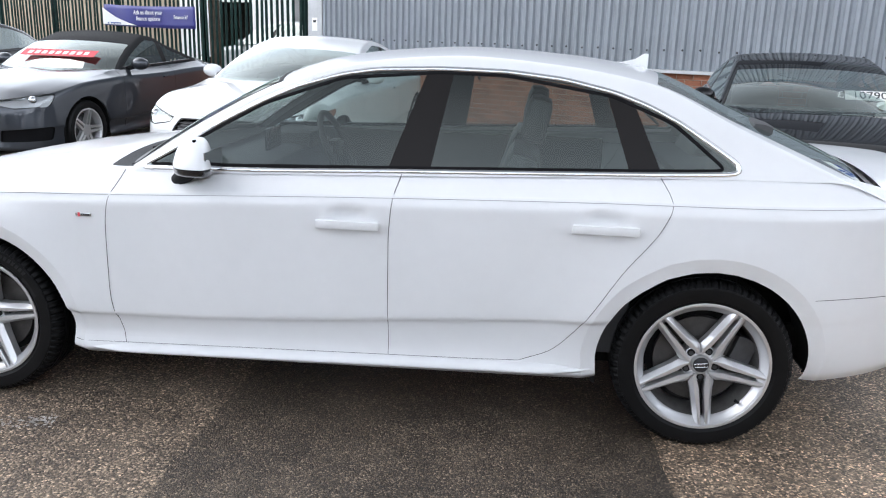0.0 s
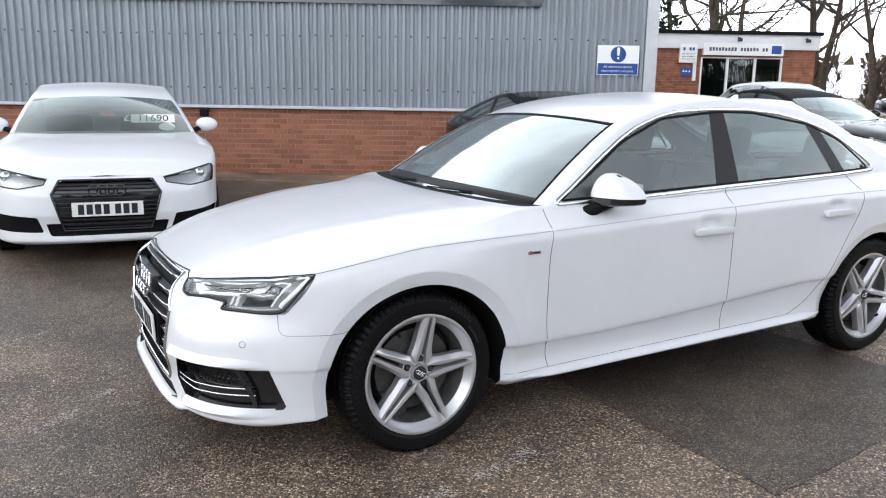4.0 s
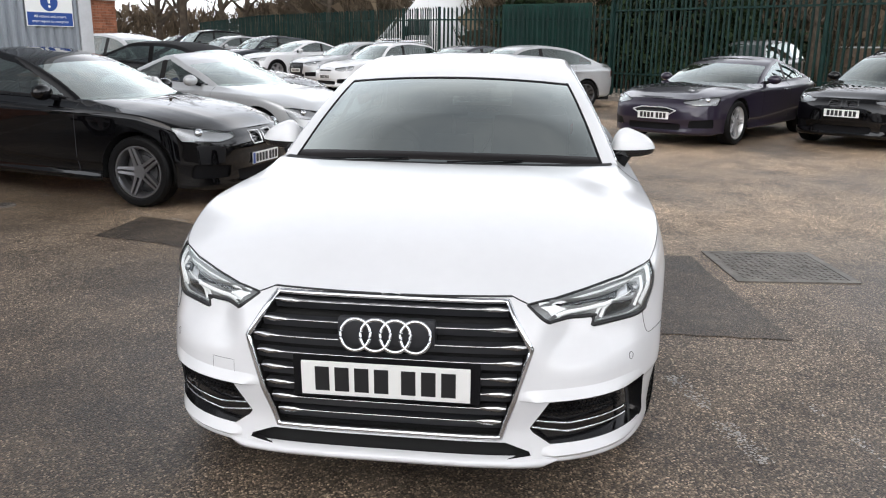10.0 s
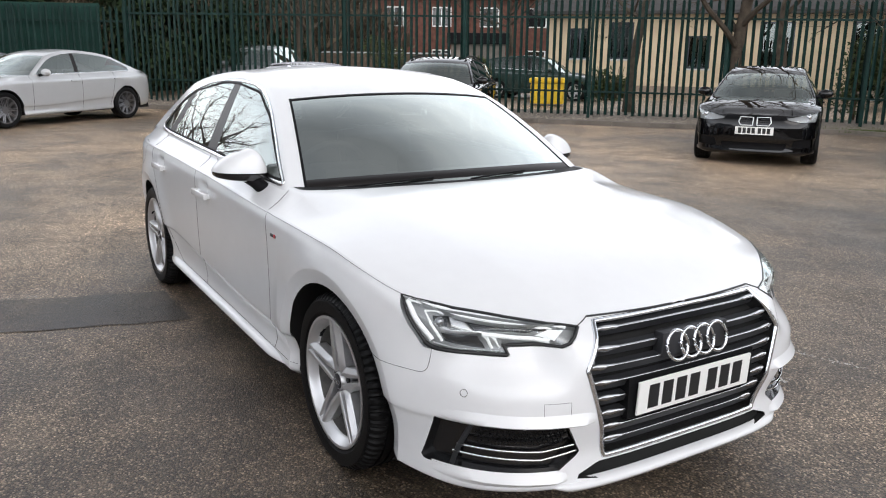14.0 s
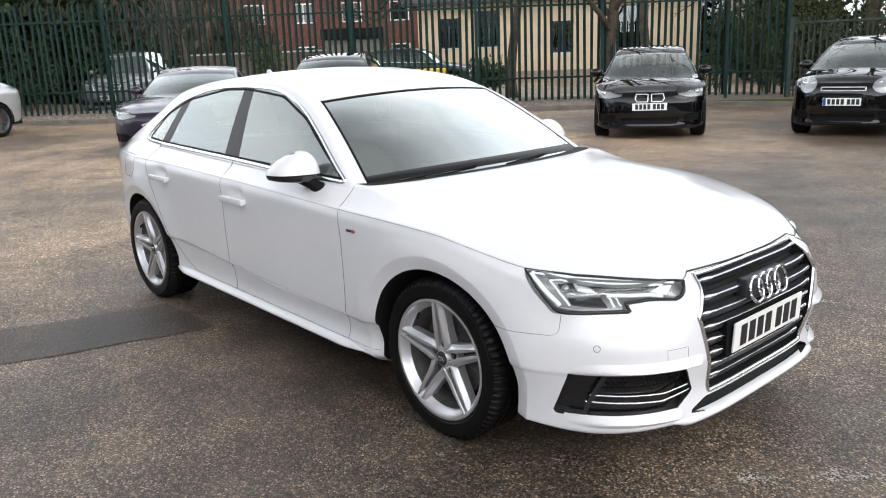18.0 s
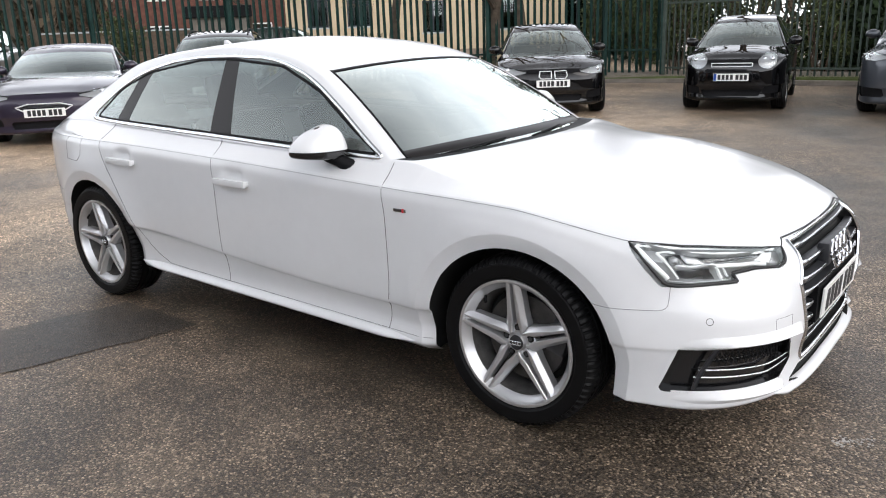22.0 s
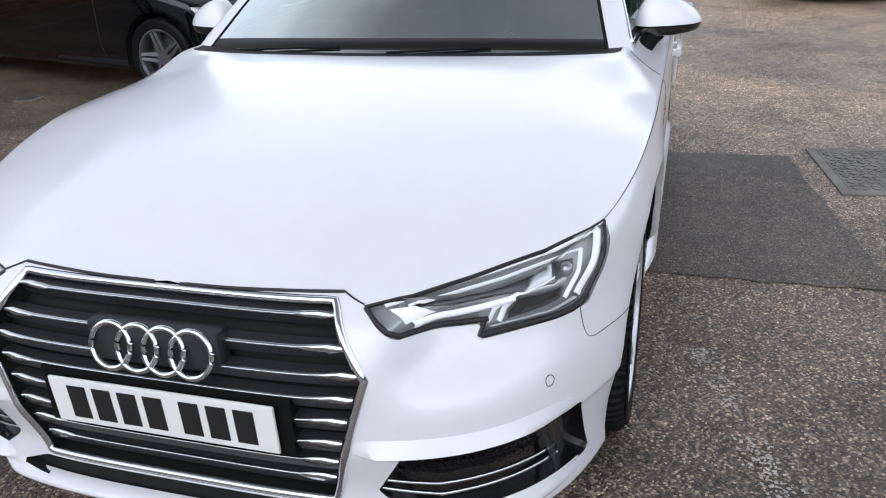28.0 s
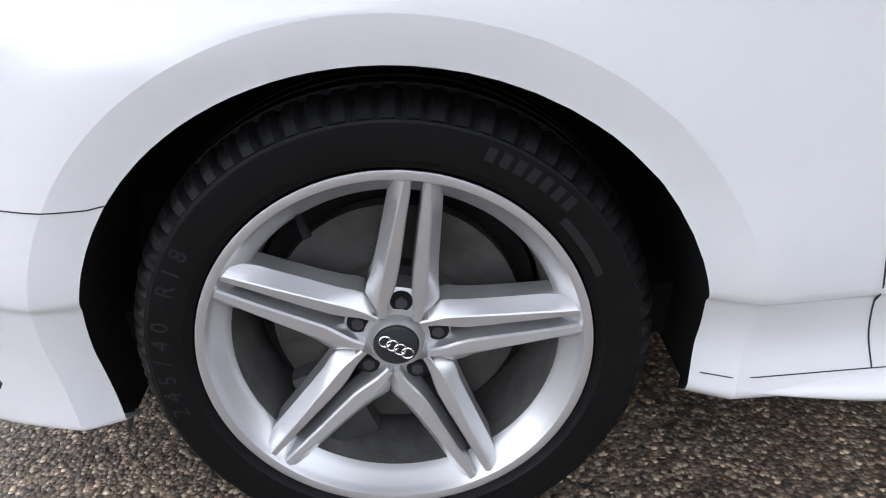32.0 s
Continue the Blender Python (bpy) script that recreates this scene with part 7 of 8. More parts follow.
# notice for visitors
notice = thing("notice_sign", "white and blue notice for visitors fixed to the grey cladding", "sign", m=M_WORK @ pose(0.64, 0.042, 1.89))
box("board", (-0.31, 0, -0.215), (0.31, 0.006, 0.215), M_PLATE, notice, bevel=0.001)
box("blue_band", (-0.298, 0.006, -0.205), (0.298, 0.008, -0.045), M_BLUE, notice, "blue text band")
disc = bmesh.new()
add_cyl(disc, 0.115, 0.115, 0.002, pose(0, 0.007, 0.085, 90, 0, 0), 40)
part("blue_disc", disc, M_BLUE, notice, "blue mandatory disc")
mark = bmesh.new()
prism(mark, [(-0.013, 0.065), (0.013, 0.065), (0.024, 0.165), (0.012, 0.185), (-0.012, 0.185), (-0.024, 0.165)], 0.0, 0.0015, pose(0, 0.0082, 0, 90, 0, 0) @ Matrix.Diagonal((1, 1, -1, 1)))
add_cyl(mark, 0.017, 0.017, 0.0015, pose(0, 0.0089, 0.028, 90, 0, 0), 20)
part("exclamation_mark", mark, M_PLATE, notice)
FACE = pose(0, 0, 0, 90, 0, 180)
text_mesh("All visitors and drivers", 0.047, M_PLATE, notice, pose(0, 0.0085, -0.095) @ FACE)
text_mesh("must report to reception", 0.047, M_PLATE, notice, pose(0, 0.0085, -0.155) @ FACE)

# long dark name board above
nb = thing("name_board", "dark name board high on the grey workshop wall", "sign", m=M_WORK @ pose(5.5, 0.045, 3.05))
box("board", (-3.7, 0, -0.42), (3.7, 0.03, 0.42), M_GREYP, nb)

# ---- brick garage with a flat roof ----
GA = (19.3, 11.8)
M_GAR = pose(GA[0], GA[1], ground_z(19.3, 11.8) - 0.1, 0, 0, 180 - 28.0)
gar = thing("wall_garage", "low red brick garage office with a white fascia", "building", kind="structure", m=M_GAR)
GW, GH = 9.0, 3.0
HOLES = [(0.92, 3.3, 0.0, 2.2), (4.6, 5.55, 0.0, 2.15), (6.2, 8.2, 0.9, 2.15)]
gz = ground_z(19.3, 11.8) - 0.1
# wall core in pieces round the openings
core = bmesh.new()
for a, b, c, d in ((0, 0.92, -0.2, 2.45), (0.92, 3.3, 2.2, 2.45), (3.3, 4.6, -0.2, 2.45), (4.6, 5.55, 2.15, 2.45), (5.55, 6.2, -0.2, 2.45), (6.2, 8.2, -0.2, 0.9), (6.2, 8.2, 2.15, 2.45), (8.2, GW, -0.2, 2.45)):
    add_box(core, (a, -0.28, c), (b, -0.02, d))
add_box(core, (0.02, -7, -0.2), (0.28, -0.28, 2.45))
add_box(core, (GW - 0.28, -7, -0.2), (GW, -0.28, 2.45))
add_box(core, (0, -7.25, -0.2), (GW, -7, 2.45))
part("wall_core", core, M_MORTAR, gar)
brick_wall(gar, brick_courses(0, GW, 0.0, 2.43, HOLES), -0.1, 0.0)
sb = [(boxv((-0.012, -b, c), (0.05, -a, d)), BOXF) for a, b, c, d in brick_courses(0.1, 7.2, 0.0, 2.43)]
tagged(join_mesh("brickwork", sb, M_BRICK, gar), "rows of red-brown bricks", kind="stuff")
box("roof", (-0.12, -7.3, 2.80), (GW + 0.1, 0.16, 2.90), M_BLACK, gar, "dark felt roof edge")
box("fascia", (-0.06, -7.2, 2.40), (GW + 0.05, 0.10, 2.80), M_FASCIA, gar, "white fascia board")
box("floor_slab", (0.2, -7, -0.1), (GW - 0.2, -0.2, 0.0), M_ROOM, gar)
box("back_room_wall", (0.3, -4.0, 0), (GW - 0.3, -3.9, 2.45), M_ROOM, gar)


def framed_window(parent, u0, u1, z0, z1, panes, y=-0.02, name="window", rail=None):
    w = new(name)
    w.parent = parent
    fr = bmesh.new()
    for a, b, c, d in ((u0, u1, z0, z0 + 0.06), (u0, u1, z1 - 0.06, z1), (u0, u0 + 0.06, z0 + 0.06, z1 - 0.06), (u1 - 0.06, u1, z0 + 0.06, z1 - 0.06)):
        add_box(fr, (a, y - 0.08, c), (b, y, d), 0.004)
    step = (u1 - u0) / panes
    for i in range(1, panes):
        add_box(fr, (u0 + i * step - 0.035, y - 0.075, z0 + 0.06), (u0 + i * step + 0.035, y - 0.004, z1 - 0.06))
    if rail:
        add_box(fr, (u0 + 0.06, y - 0.07, rail - 0.025), (u1 - 0.06, y - 0.008, rail + 0.025))
    part("window_frame", fr, M_UPVC, w)
    for i in range(panes):
        g = box("pane", (u0 + i * step + 0.03, y - 0.05, z0 + 0.05), (u0 + (i + 1) * step - 0.03, y - 0.042, z1 - 0.05), M_SHOPGLASS, w)
        g.visible_shadow = False
    return w


framed_window(gar, 0.92, 3.3, 0.0, 2.2, 3)
framed_window(gar, 4.6, 5.55, 0.0, 2.15, 1, name="door", rail=1.0)
framed_window(gar, 6.2, 8.2, 0.9, 2.15, 3)


def facade_sign(u0, u1, z0, z1, label, mat=M_PLATE, proud=0.03):
    e = thing("shop_sign", label, "sign", m=M_GAR @ pose((u0 + u1) / 2, 0.002 if z0 < 2.4 else 0.102, (z0 + z1) / 2))
    box("board", (-(u1 - u0) / 2, 0, -(z1 - z0) / 2), ((u1 - u0) / 2, proud, (z1 - z0) / 2), mat, e, bevel=0.003)
    return e


s1 = facade_sign(0.98, 3.28, 2.22, 2.56, "long white shop sign with dark lettering and a blue square", proud=0.12)
plain_bars(s1, pose(0.15, 0.12, 0), 1.7, 0.11, 19, M_LAMPDK2, 3)
box("blue_square", (-1.08, 0.12, -0.11), (-0.80, 0.123, 0.11), M_BLUE, s1)
s2 = facade_sign(3.45, 3.95, 2.0, 2.52, "white notice board with pale blue lettering", proud=0.12)
plain_bars(s2, pose(0, 0.12, 0.12), 0.35, 0.09, 4, M_BLUE, 5)
for z in (-0.02, -0.09, -0.16):
    plain_bars(s2, pose(0, 0.12, z), 0.38, 0.03, 8, M_LAMPIN, 6)
s3 = facade_sign(3.55, 3.85, 1.62, 1.86, "small blue warning sign with white triangles", M_BLUE)
for i in (-1, 0, 1):
    t3 = bmesh.new()
    prism(t3, [(-0.035, -0.02), (0.035, -0.02), (0, 0.045)], 0.0, 0.002, pose(0.09 * i, 0.0325, 0.02, 90, 0, 0) @ Matrix.Diagonal((1, 1, -1, 1)))
    part("triangle", t3, M_PLATE, s3)
s4 = facade_sign(3.42, 3.52, 1.5, 2.0, "narrow white notice beside the window")
s5 = facade_sign(5.7, 6.15, 1.55, 1.95, "small black reception sign with white lettering", M_INK)
text_mesh("Reception &", 0.06, M_PLATE, s5, pose(0, 0.0325, 0.06) @ FACE)
text_mesh("Waiting Area", 0.06, M_PLATE, s5, pose(0, 0.0325, -0.05) @ FACE)
for u in (0.35, 2.3):
    cam_box = thing("security_camera", "small dark security camera under the garage roof", "camera", m=M_GAR @ pose(u, 0.10, 2.72))
    box("bracket", (-0.03, 0, -0.03), (0.03, 0.08, 0.0), M_INK, cam_box)
    box("housing", (-0.05, 0.06, -0.12), (0.05, 0.2, -0.03), M_INK, cam_box, bevel=0.015)

# ---- palisade fences ----
PALES = {}


def pale_mesh(h, w, mat):
    """A pale of folded steel with a pointed, splayed head."""
    if (h, w, mat) not in PALES:
        t, d = 0.006, 0.022
        line = [(-w / 2, 0), (0, d), (w / 2, 0)]
        vs = [(x, y + o, z) for o in (0, t) for x, y in line for z in (0.06, h - 0.14)] + [(0, d + o + 0.012, h) for o in (0, t)] + [(s * w / 2, o + 0.0, h - 0.06) for s in (-1, 1) for o in (0, t)]
        f = [(0, 2, 3, 1), (2, 4, 5, 3), (7, 9, 8, 6), (9, 11, 10, 8), (1, 3, 12, 14), (3, 5, 16, 12), (7, 15, 13, 9), (9, 13, 17, 11), (0, 1, 7, 6), (1, 14, 15, 7), (4, 10, 11, 5), (5, 11, 17, 16), (14, 12, 13, 15), (12, 16, 17, 13)]
        me = bpy.data.meshes.new("pale")
        me.from_pydata(vs, [], f)
        me.materials.append(mat)
        PALES[(h, w, mat)] = me
    return PALES[(h, w, mat)]


def palisade(name, label, pts, h, base=0.0, pitch=0.155, w=0.07, mat=None, post_h=None, single=999, rails=(0.22, 0.84), post_step=2.75):
    """Posts, two rails and pointed pales along a line of plan points; pales past `single` metres are joined."""
    mat = mat or M_FENCE
    e = thing(name, label, "fence")
    run, joined = 0.0, []
    for i, (p, q) in enumerate(zip(pts, pts[1:])):
        L = math.hypot(q[0] - p[0], q[1] - p[1])
        zp, zq = ground_z(*p) + base, ground_z(*q) + base
        m = line_pose(p, q)
        nposts = max(1, round(L / post_step))
        for j in range(nposts + (1 if i == len(pts) - 2 else 0)):
            a = j * L / nposts
            z = zp + (zq - zp) * a / L
            box("post", (a - 0.035, -0.11, z - 0.05), (a + 0.035, -0.03, z + (post_h or h)), mat, e, m=m)
        for r in rails:
            bm = bmesh.new()
            add_box(bm, (0, -0.03, zp + h * r - 0.022), (L, 0.0, zp + h * r + 0.022))
            for v in bm.verts:
                v.co.z += (zq - zp) * v.co.x / L
                v.co = m @ v.co
            part("rail", bm, mat, e)
        n = int(L / pitch)
        me = pale_mesh(h, w, mat)
        for j in range(n):
            a = (j + 0.5) * L / n
            mp = m @ pose(a, 0, zp + (zq - zp) * a / L + rnd.uniform(-0.012, 0.012), rnd.uniform(-0.5, 0.5), rnd.uniform(-0.6, 0.6), 0)
            if run + a < single:
                ob = new("pale", me)
                ob.parent = e
                ob.matrix_basis = mp
            else:
                joined.append(([mp @ v.co for v in me.vertices], [tuple(f.vertices) for f in me.polygons]))
        run += L
    if joined:
        tagged(join_mesh("far_palisade", joined, mat, e), "row of dark green steel pales", kind="stuff")
    return e


palisade("palisade_fence", "tall dark green steel palisade fence along the kerb", [(20.0, -2.3), (7.7, -15.2), (6.5, -15.75)], 2.68, base=0.12, post_h=2.8)
palisade("palisade_fence", "dark green steel palisade fence behind the far cars", [(20.0, -2.3), (22.3, 2.9), (40, 15), (60, 27)], 2.45, base=0.1, single=30)
palisade("palisade_fence", "dark green palisade fence beside the workshop", [(-1.95, 10.6), (-6.8, 13.15), (-11.0, 15.4)], 2.35, base=0.0, pitch=0.135, rails=(0.2, 0.8))
palisade("railing_fence", "lower grey-green steel railing with shrubs behind", [(6.4, -15.75), (-6.5, -15.4)], 1.85, base=0.06, pitch=0.14, w=0.045, mat=M_RAIL, rails=(0.12, 0.93))
sh = thing("fence_sheet", "solid dark green sheet fixed behind the palisade", "panel", m=line_pose((20.0, -2.3), (22.3, 2.9), 0.25))
box("sheet", (0.7, -0.16, 0.05), (3.5, -0.12, 2.52), M_SHEET, sh)
for i in range(14):
    box("sheet_rib", (0.75 + 0.2 * i, -0.12, 0.1), (0.83 + 0.2 * i, -0.112, 2.5), M_SHEET, sh)
# finance banner on the fence by the workshop
bn = thing("banner", "blue and white finance banner tied to the palisade fence", "banner", m=line_pose((-4.35, 11.86), (-7.0, 13.25), 1.70) @ pose(0, 0.10, 0))
bv, bf, NX = [], [], 30
for i in range(NX + 1):
    for j in range(7):
        u, v = i / NX, j / 6
        sag = 0.025 * math.sin(u * 9) * (1 - v) + 0.015 * math.sin(u * 17 + 2)
        bv.append((2.95 * u, 0.02 + sag, -0.21 + 0.42 * v - 0.02 * math.sin(math.pi * u) + 0.04 * u))
for i in range(NX):
    for j in range(6):
        bf.append((i * 7 + j, (i + 1) * 7 + j, (i + 1) * 7 + j + 1, i * 7 + j + 1))
ban = mesh_ob("cloth", bv, bf, M_CANVAS, bn, "blue banner cloth")
ban.modifiers.new("thickness", "SOLIDIFY").thickness = 0.004
wc = bmesh.new()
prism(wc, [(2.94, -0.17), (2.94, 0.17), (2.75, 0.08), (2.45, -0.04), (2.1, -0.13), (1.8, -0.19)], 0.0, 0.003, pose(0, 0.068, 0.015, 90, 0, 0))
part("white_corner", wc, M_PLATE, bn, "white curved corner")
for txt, size, x, z in (("Ask us about your", 0.125, 1.42, 0.085), ("finance options", 0.125, 1.42, -0.035), ("Finance it?", 0.10, 0.40, 0.0)):
    text_mesh(txt, size, M_PLATE, bn, pose(x, 0.066, z) @ FACE, depth=0.002)
plain_bars(bn, pose(2.55, 0.068, -0.13), 0.45, 0.035, 9, M_BLUE, 8)

# wooden pole
wp = bmesh.new()
tube(wp, [(-4.1, 11.95, 0.0), (-4.12, 11.95, 2.2), (-4.10, 11.97, 6.0)], [0.11, 0.105, 0.095], 12)
tagged(part("utility_pole", wp, M_WOOD, smooth=True), "weathered brown wooden pole by the palisade fence", "pole")

# ---- unit behind the left fence ----
UN = line_pose((0.5, 16.1), (-8.33, 20.78))
unit = thing("wall_unit", "pale industrial unit with dark open doorways behind the fence", "building", kind="structure", m=UN)
ub = bmesh.new()
for a, b, c, d in ((-1.0, 3.9, 0, 5), (3.9, 5.6, 2.75, 5), (5.6, 7.2, 0, 5), (7.2, 8.9, 2.3, 5), (8.9, 10.4, 0, 5)):
    add_box(ub, (a, -0.15, c), (b, 0.15, d))
part("wall_core", ub, M_FASCIA, unit, "off-white clad wall")
box("block_wall", (10.4, -0.15, 0), (24, 0.15, 5), M_BEIGE, unit, "beige block wall")
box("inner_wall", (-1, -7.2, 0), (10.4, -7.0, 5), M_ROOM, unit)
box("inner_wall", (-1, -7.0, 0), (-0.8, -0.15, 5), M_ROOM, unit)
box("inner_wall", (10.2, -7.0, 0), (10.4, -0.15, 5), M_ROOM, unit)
box("roof", (-1.1, -7.3, 5.0), (24, 0.3, 5.15), M_TRIM, unit)
for i in range(9):
    box("shutter_slat", (3.92, -0.10, 2.70 - 0.085 * i), (5.58, -0.075, 2.775 - 0.085 * i), M_SHUTTER, unit)
for i in range(4):
    box("tube_light", (7.5 + 0.35 * i, -2.5, 2.02), (7.72 + 0.35 * i, -2.44, 2.05), M_TUBE, unit, "lit workshop tube")
wb = thing("wheeled_bin", "dark plastic wheeled bin behind the fence", "bin", m=pose(-3.2, 13.4, 0.27, 0, 0, -28))
bb = bmesh.new()
r = add_box(bb, (-0.26, -0.3, 0.08), (0.26, 0.3, 0.95), 0.02)
for v in bb.verts:
    if v.co.z < 0.3:
        v.co.x *= 0.8
        v.co.y *= 0.8
part("body", bb, M_BLACK, wb)
box("lid", (-0.29, -0.34, 0.95), (0.29, 0.32, 1.02), M_BLACK, wb, bevel=0.02)
for s in (-1, 1):
    wh = bmesh.new()
    add_cyl(wh, 0.1, 0.1, 0.05, pose(0.27 * s, 0.25, 0.1, 0, 90, 0), 16)
    part("wheel", wh, M_RUBBER, wb)
parked_car("hatchback_car", "white hatchback parked behind the palisade fence", M_WHITE2, (-4.6, 14.9), -28, "cars behind the fence", face="hex", H=1.5, ro=0.7, tail_x=2.95, tail_z=1.35, base_x=3.3)

# ---- kerb, gravel and grass ----
KERB = [(-8.0, -14.9), (5.6, -14.9), (7.4, -14.3), (8.9, -12.6), (10.2, -11.3), (13.2, -8.4), (18.0, -3.4), (20.2, -1.2), (22.6, 3.6), (40.2, 15.8)]
kerb = thing("kerb", "low worn concrete kerb round the yard", "kerb", kind="structure")
for p, q in zip(KERB, KERB[1:]):
    L = math.hypot(q[0] - p[0], q[1] - p[1])
    n = max(1, round(L / 0.915))
    m = line_pose(p, q)
    for j in range(n):
        a, b = j * L / n + 0.004, (j + 1) * L / n - 0.004
        z = ground_z(*(m @ Vector(((a + b) / 2, 0, 0))).to_2d())
        box("kerb_stone", (a, -0.065, z - 0.15), (b, 0.065, z + 0.10 + rnd.uniform(-0.006, 0.006)), M_KERB, kerb, bevel=0.012, m=m)
bed = bmesh.new()
inner = [(p[0] + 0.045, p[1] - 0.05) for p in KERB]
outer = [(-8, -16.4), (6.6, -16.6), (8.6, -16.2), (10.2, -14.6), (11.6, -13.2), (14.6, -10.1), (19.4, -5.1), (21.8, -2.6), (24.4, 2.8), (41.5, 14.6)]
iv = [bed.verts.new((x, y, ground_z(x, y) + 0.085)) for x, y in inner]
ov = [bed.verts.new((x, y, ground_z(x, y) + 0.16)) for x, y in outer]
for i in range(len(iv) - 1):
    bed.faces.new((iv[i], ov[i], ov[i + 1], iv[i + 1]))
bmesh.ops.recalc_face_normals(bed, faces=bed.faces)
tagged(part("gravel_bed", bed, M_GRAVEL), "strip of pale gravel behind the kerb", "gravel", kind="structure")
stones = []
for i in range(6000):
    sgm = rnd.choice((3, 4, 4, 5, 5, 5, 6, 6, 7))
    a, b = rnd.random(), rnd.uniform(0.04, 0.85)
    p = [iv_ + (ov_ - iv_) * b for iv_, ov_ in ((inner[sgm][k] + (inner[sgm + 1][k] - inner[sgm][k]) * a, outer[sgm][k] + (outer[sgm + 1][k] - outer[sgm][k]) * a) for k in (0, 1))]
    z = ground_z(*p) + 0.085 + 0.075 * b
    s = rnd.uniform(0.014, 0.034)
    m = pose(p[0], p[1], z, rnd.uniform(0, 360), rnd.uniform(0, 360), rnd.uniform(0, 360))
    stones.append(([m @ Vector(v) for v in ((s, 0, 0), (-s, 0, 0), (0, s * 0.8, 0), (0, -s * 0.8, 0), (0, 0, s * 0.6), (0, 0, -s * 0.6))], [(0, 2, 4), (2, 1, 4), (1, 3, 4), (3, 0, 4), (2, 0, 5), (1, 2, 5), (3, 1, 5), (0, 3, 5)]))
tagged(join_mesh("gravel", stones, M_GRAVEL), "loose pale gravel stones along the fence", "gravel", kind="stuff")
blades = []
for i in range(9000):
    x = rnd.uniform(-6, 8.6)
    y = rnd.uniform(-16.2, -14.95) + max(0, x - 6) * 0.6
    z, h, a = 0.08, rnd.uniform(0.04, 0.12), rnd.uniform(0, 6.28)
    dx, dy = 0.006 * math.cos(a), 0.006 * math.sin(a)
    blades.append(([Vector((x - dx, y - dy, z)), Vector((x + dx, y + dy, z)), Vector((x + rnd.uniform(-.04, .04), y + rnd.uniform(-.04, .04), z + h))], [(0, 1, 2)]))
tagged(join_mesh("grass", blades, M_GRASS), "thin rough grass behind the kerb", "grass", kind="stuff")
turf = bmesh.new()
prism(turf, [(-8, -16.3), (6.2, -16.3), (8.4, -14.6), (8.0, -13.95), (7.3, -14.5), (5.6, -15.0), (-8, -15.0)], 0.05, 0.135)
tagged(part("turf", turf, M_GRASS), "thin mossy turf strip behind the kerb", "grass", kind="structure")

# ---- details on the asphalt ----
def slab(name, outline, mat, label, z=0.004, lift=0.0):
    bm = bmesh.new()
    bm.faces.new([bm.verts.new((x, y, ground_z(x, y) + z)) for x, y in outline])
    bmesh.ops.recalc_face_normals(bm, faces=bm.faces)
    for f in bm.faces:
        if f.normal.z < 0:
            f.normal_flip()
    return tagged(part(name, bm, mat), label, "road marking" if mat is M_PAINTLINE else "asphalt patch", kind="structure")


def ragged(outline, amp=0.012, step=0.08, seed=3):
    """An outline with slightly uneven edges."""
    r, out = random.Random(seed), []
    for (x, y), (u, v) in zip(outline, outline[1:] + outline[:1]):
        n = max(1, int(math.hypot(u - x, v - y) / step))
        for i in range(n):
            f = i / n
            out.append((x + (u - x) * f + r.uniform(-amp, amp), y + (v - y) * f + r.uniform(-amp, amp)))
    return out


slab("repair_patch", ragged([(0.98, -1.78), (2.70, -1.55), (2.62, 0.25), (0.98, 0.2)]), M_PATCH, "dark repaired rectangle in the asphalt")
slab("repair_strip", ragged([(1.95, 0.9), (2.17, 1.75), (2.4, 2.33), (2.55, 2.98), (3.33, 2.98), (3.15, 2.5), (2.78, 1.58), (2.6, 0.9)]), M_PATCH, "dark trench repair strip in the asphalt")


def chalk(p, q, w, seed, density=1.0, size=1.45, name="faded_line", label="faded white paint line on the asphalt"):
    """Worn paint: many small ragged flecks along a line."""
    r, ch = random.Random(seed), []
    L = math.hypot(q[0] - p[0], q[1] - p[1])
    dx, dy = (q[0] - p[0]) / L, (q[1] - p[1]) / L
    for i in range(int(L / 0.012 * 7 * density)):
        a = r.uniform(0, L)
        if math.sin(a * 9 + seed) + math.sin(a * 23 + seed * 2) + r.uniform(-1.2, 1.2) < -0.3:
            continue
        o, s, t = r.gauss(0, w / 2.6), size * r.uniform(0.0022, 0.0065), r.uniform(0, 6.28)
        x, y = p[0] + dx * a - dy * o, p[1] + dy * a + dx * o
        ch.append(([Vector((x + s * math.cos(t + k) * r.uniform(0.5, 1), y + s * math.sin(t + k) * r.uniform(0.5, 1), ground_z(x, y) + 0.003 + 0.000005 * i)) for k in (0, 1.57, 3.14, 4.71)], [(0, 1, 2, 3)]))
    return tagged(join_mesh(name, ch, M_PAINTLINE), label, "road marking", kind="structure")


chalk((-0.37, -1.29), (0.41, -1.08), 0.06, 1, 1.2)
chalk((-1.35, 0.0), (-1.0, 0.38), 0.05, 2, 1.1)
chalk((0.2, -1.6), (-0.9, -1.9), 0.04, 3, 0.35)
chalk((2.85, 1.6), (3.3, 2.75), 0.05, 4, 0.6)
chalk((3.3, 2.75), (4.3, 5.2), 0.05, 5, 0.4)
chalk((-1.6, 1.3), (-1.2, 1.5), 0.03, 6, 0.5)
for i, u in enumerate((1.0, 3.2, 5.4, 7.6)):
    a, b = M_WORK @ Vector((u, 0.85, 0)), M_WORK @ Vector((u + 2.2, 0.85, 0))
    chalk(a.to_2d(), b.to_2d(), 0.09, 10 + i, 1.1, 2.6, label="worn white line along the workshop wall")
man = thing("manhole_cover", "worn steel tread-plate manhole cover in the asphalt", "manhole cover", kind="", m=pose(2.5, -2.1, 0.0, 0, 0, 6))
fr = bmesh.new()
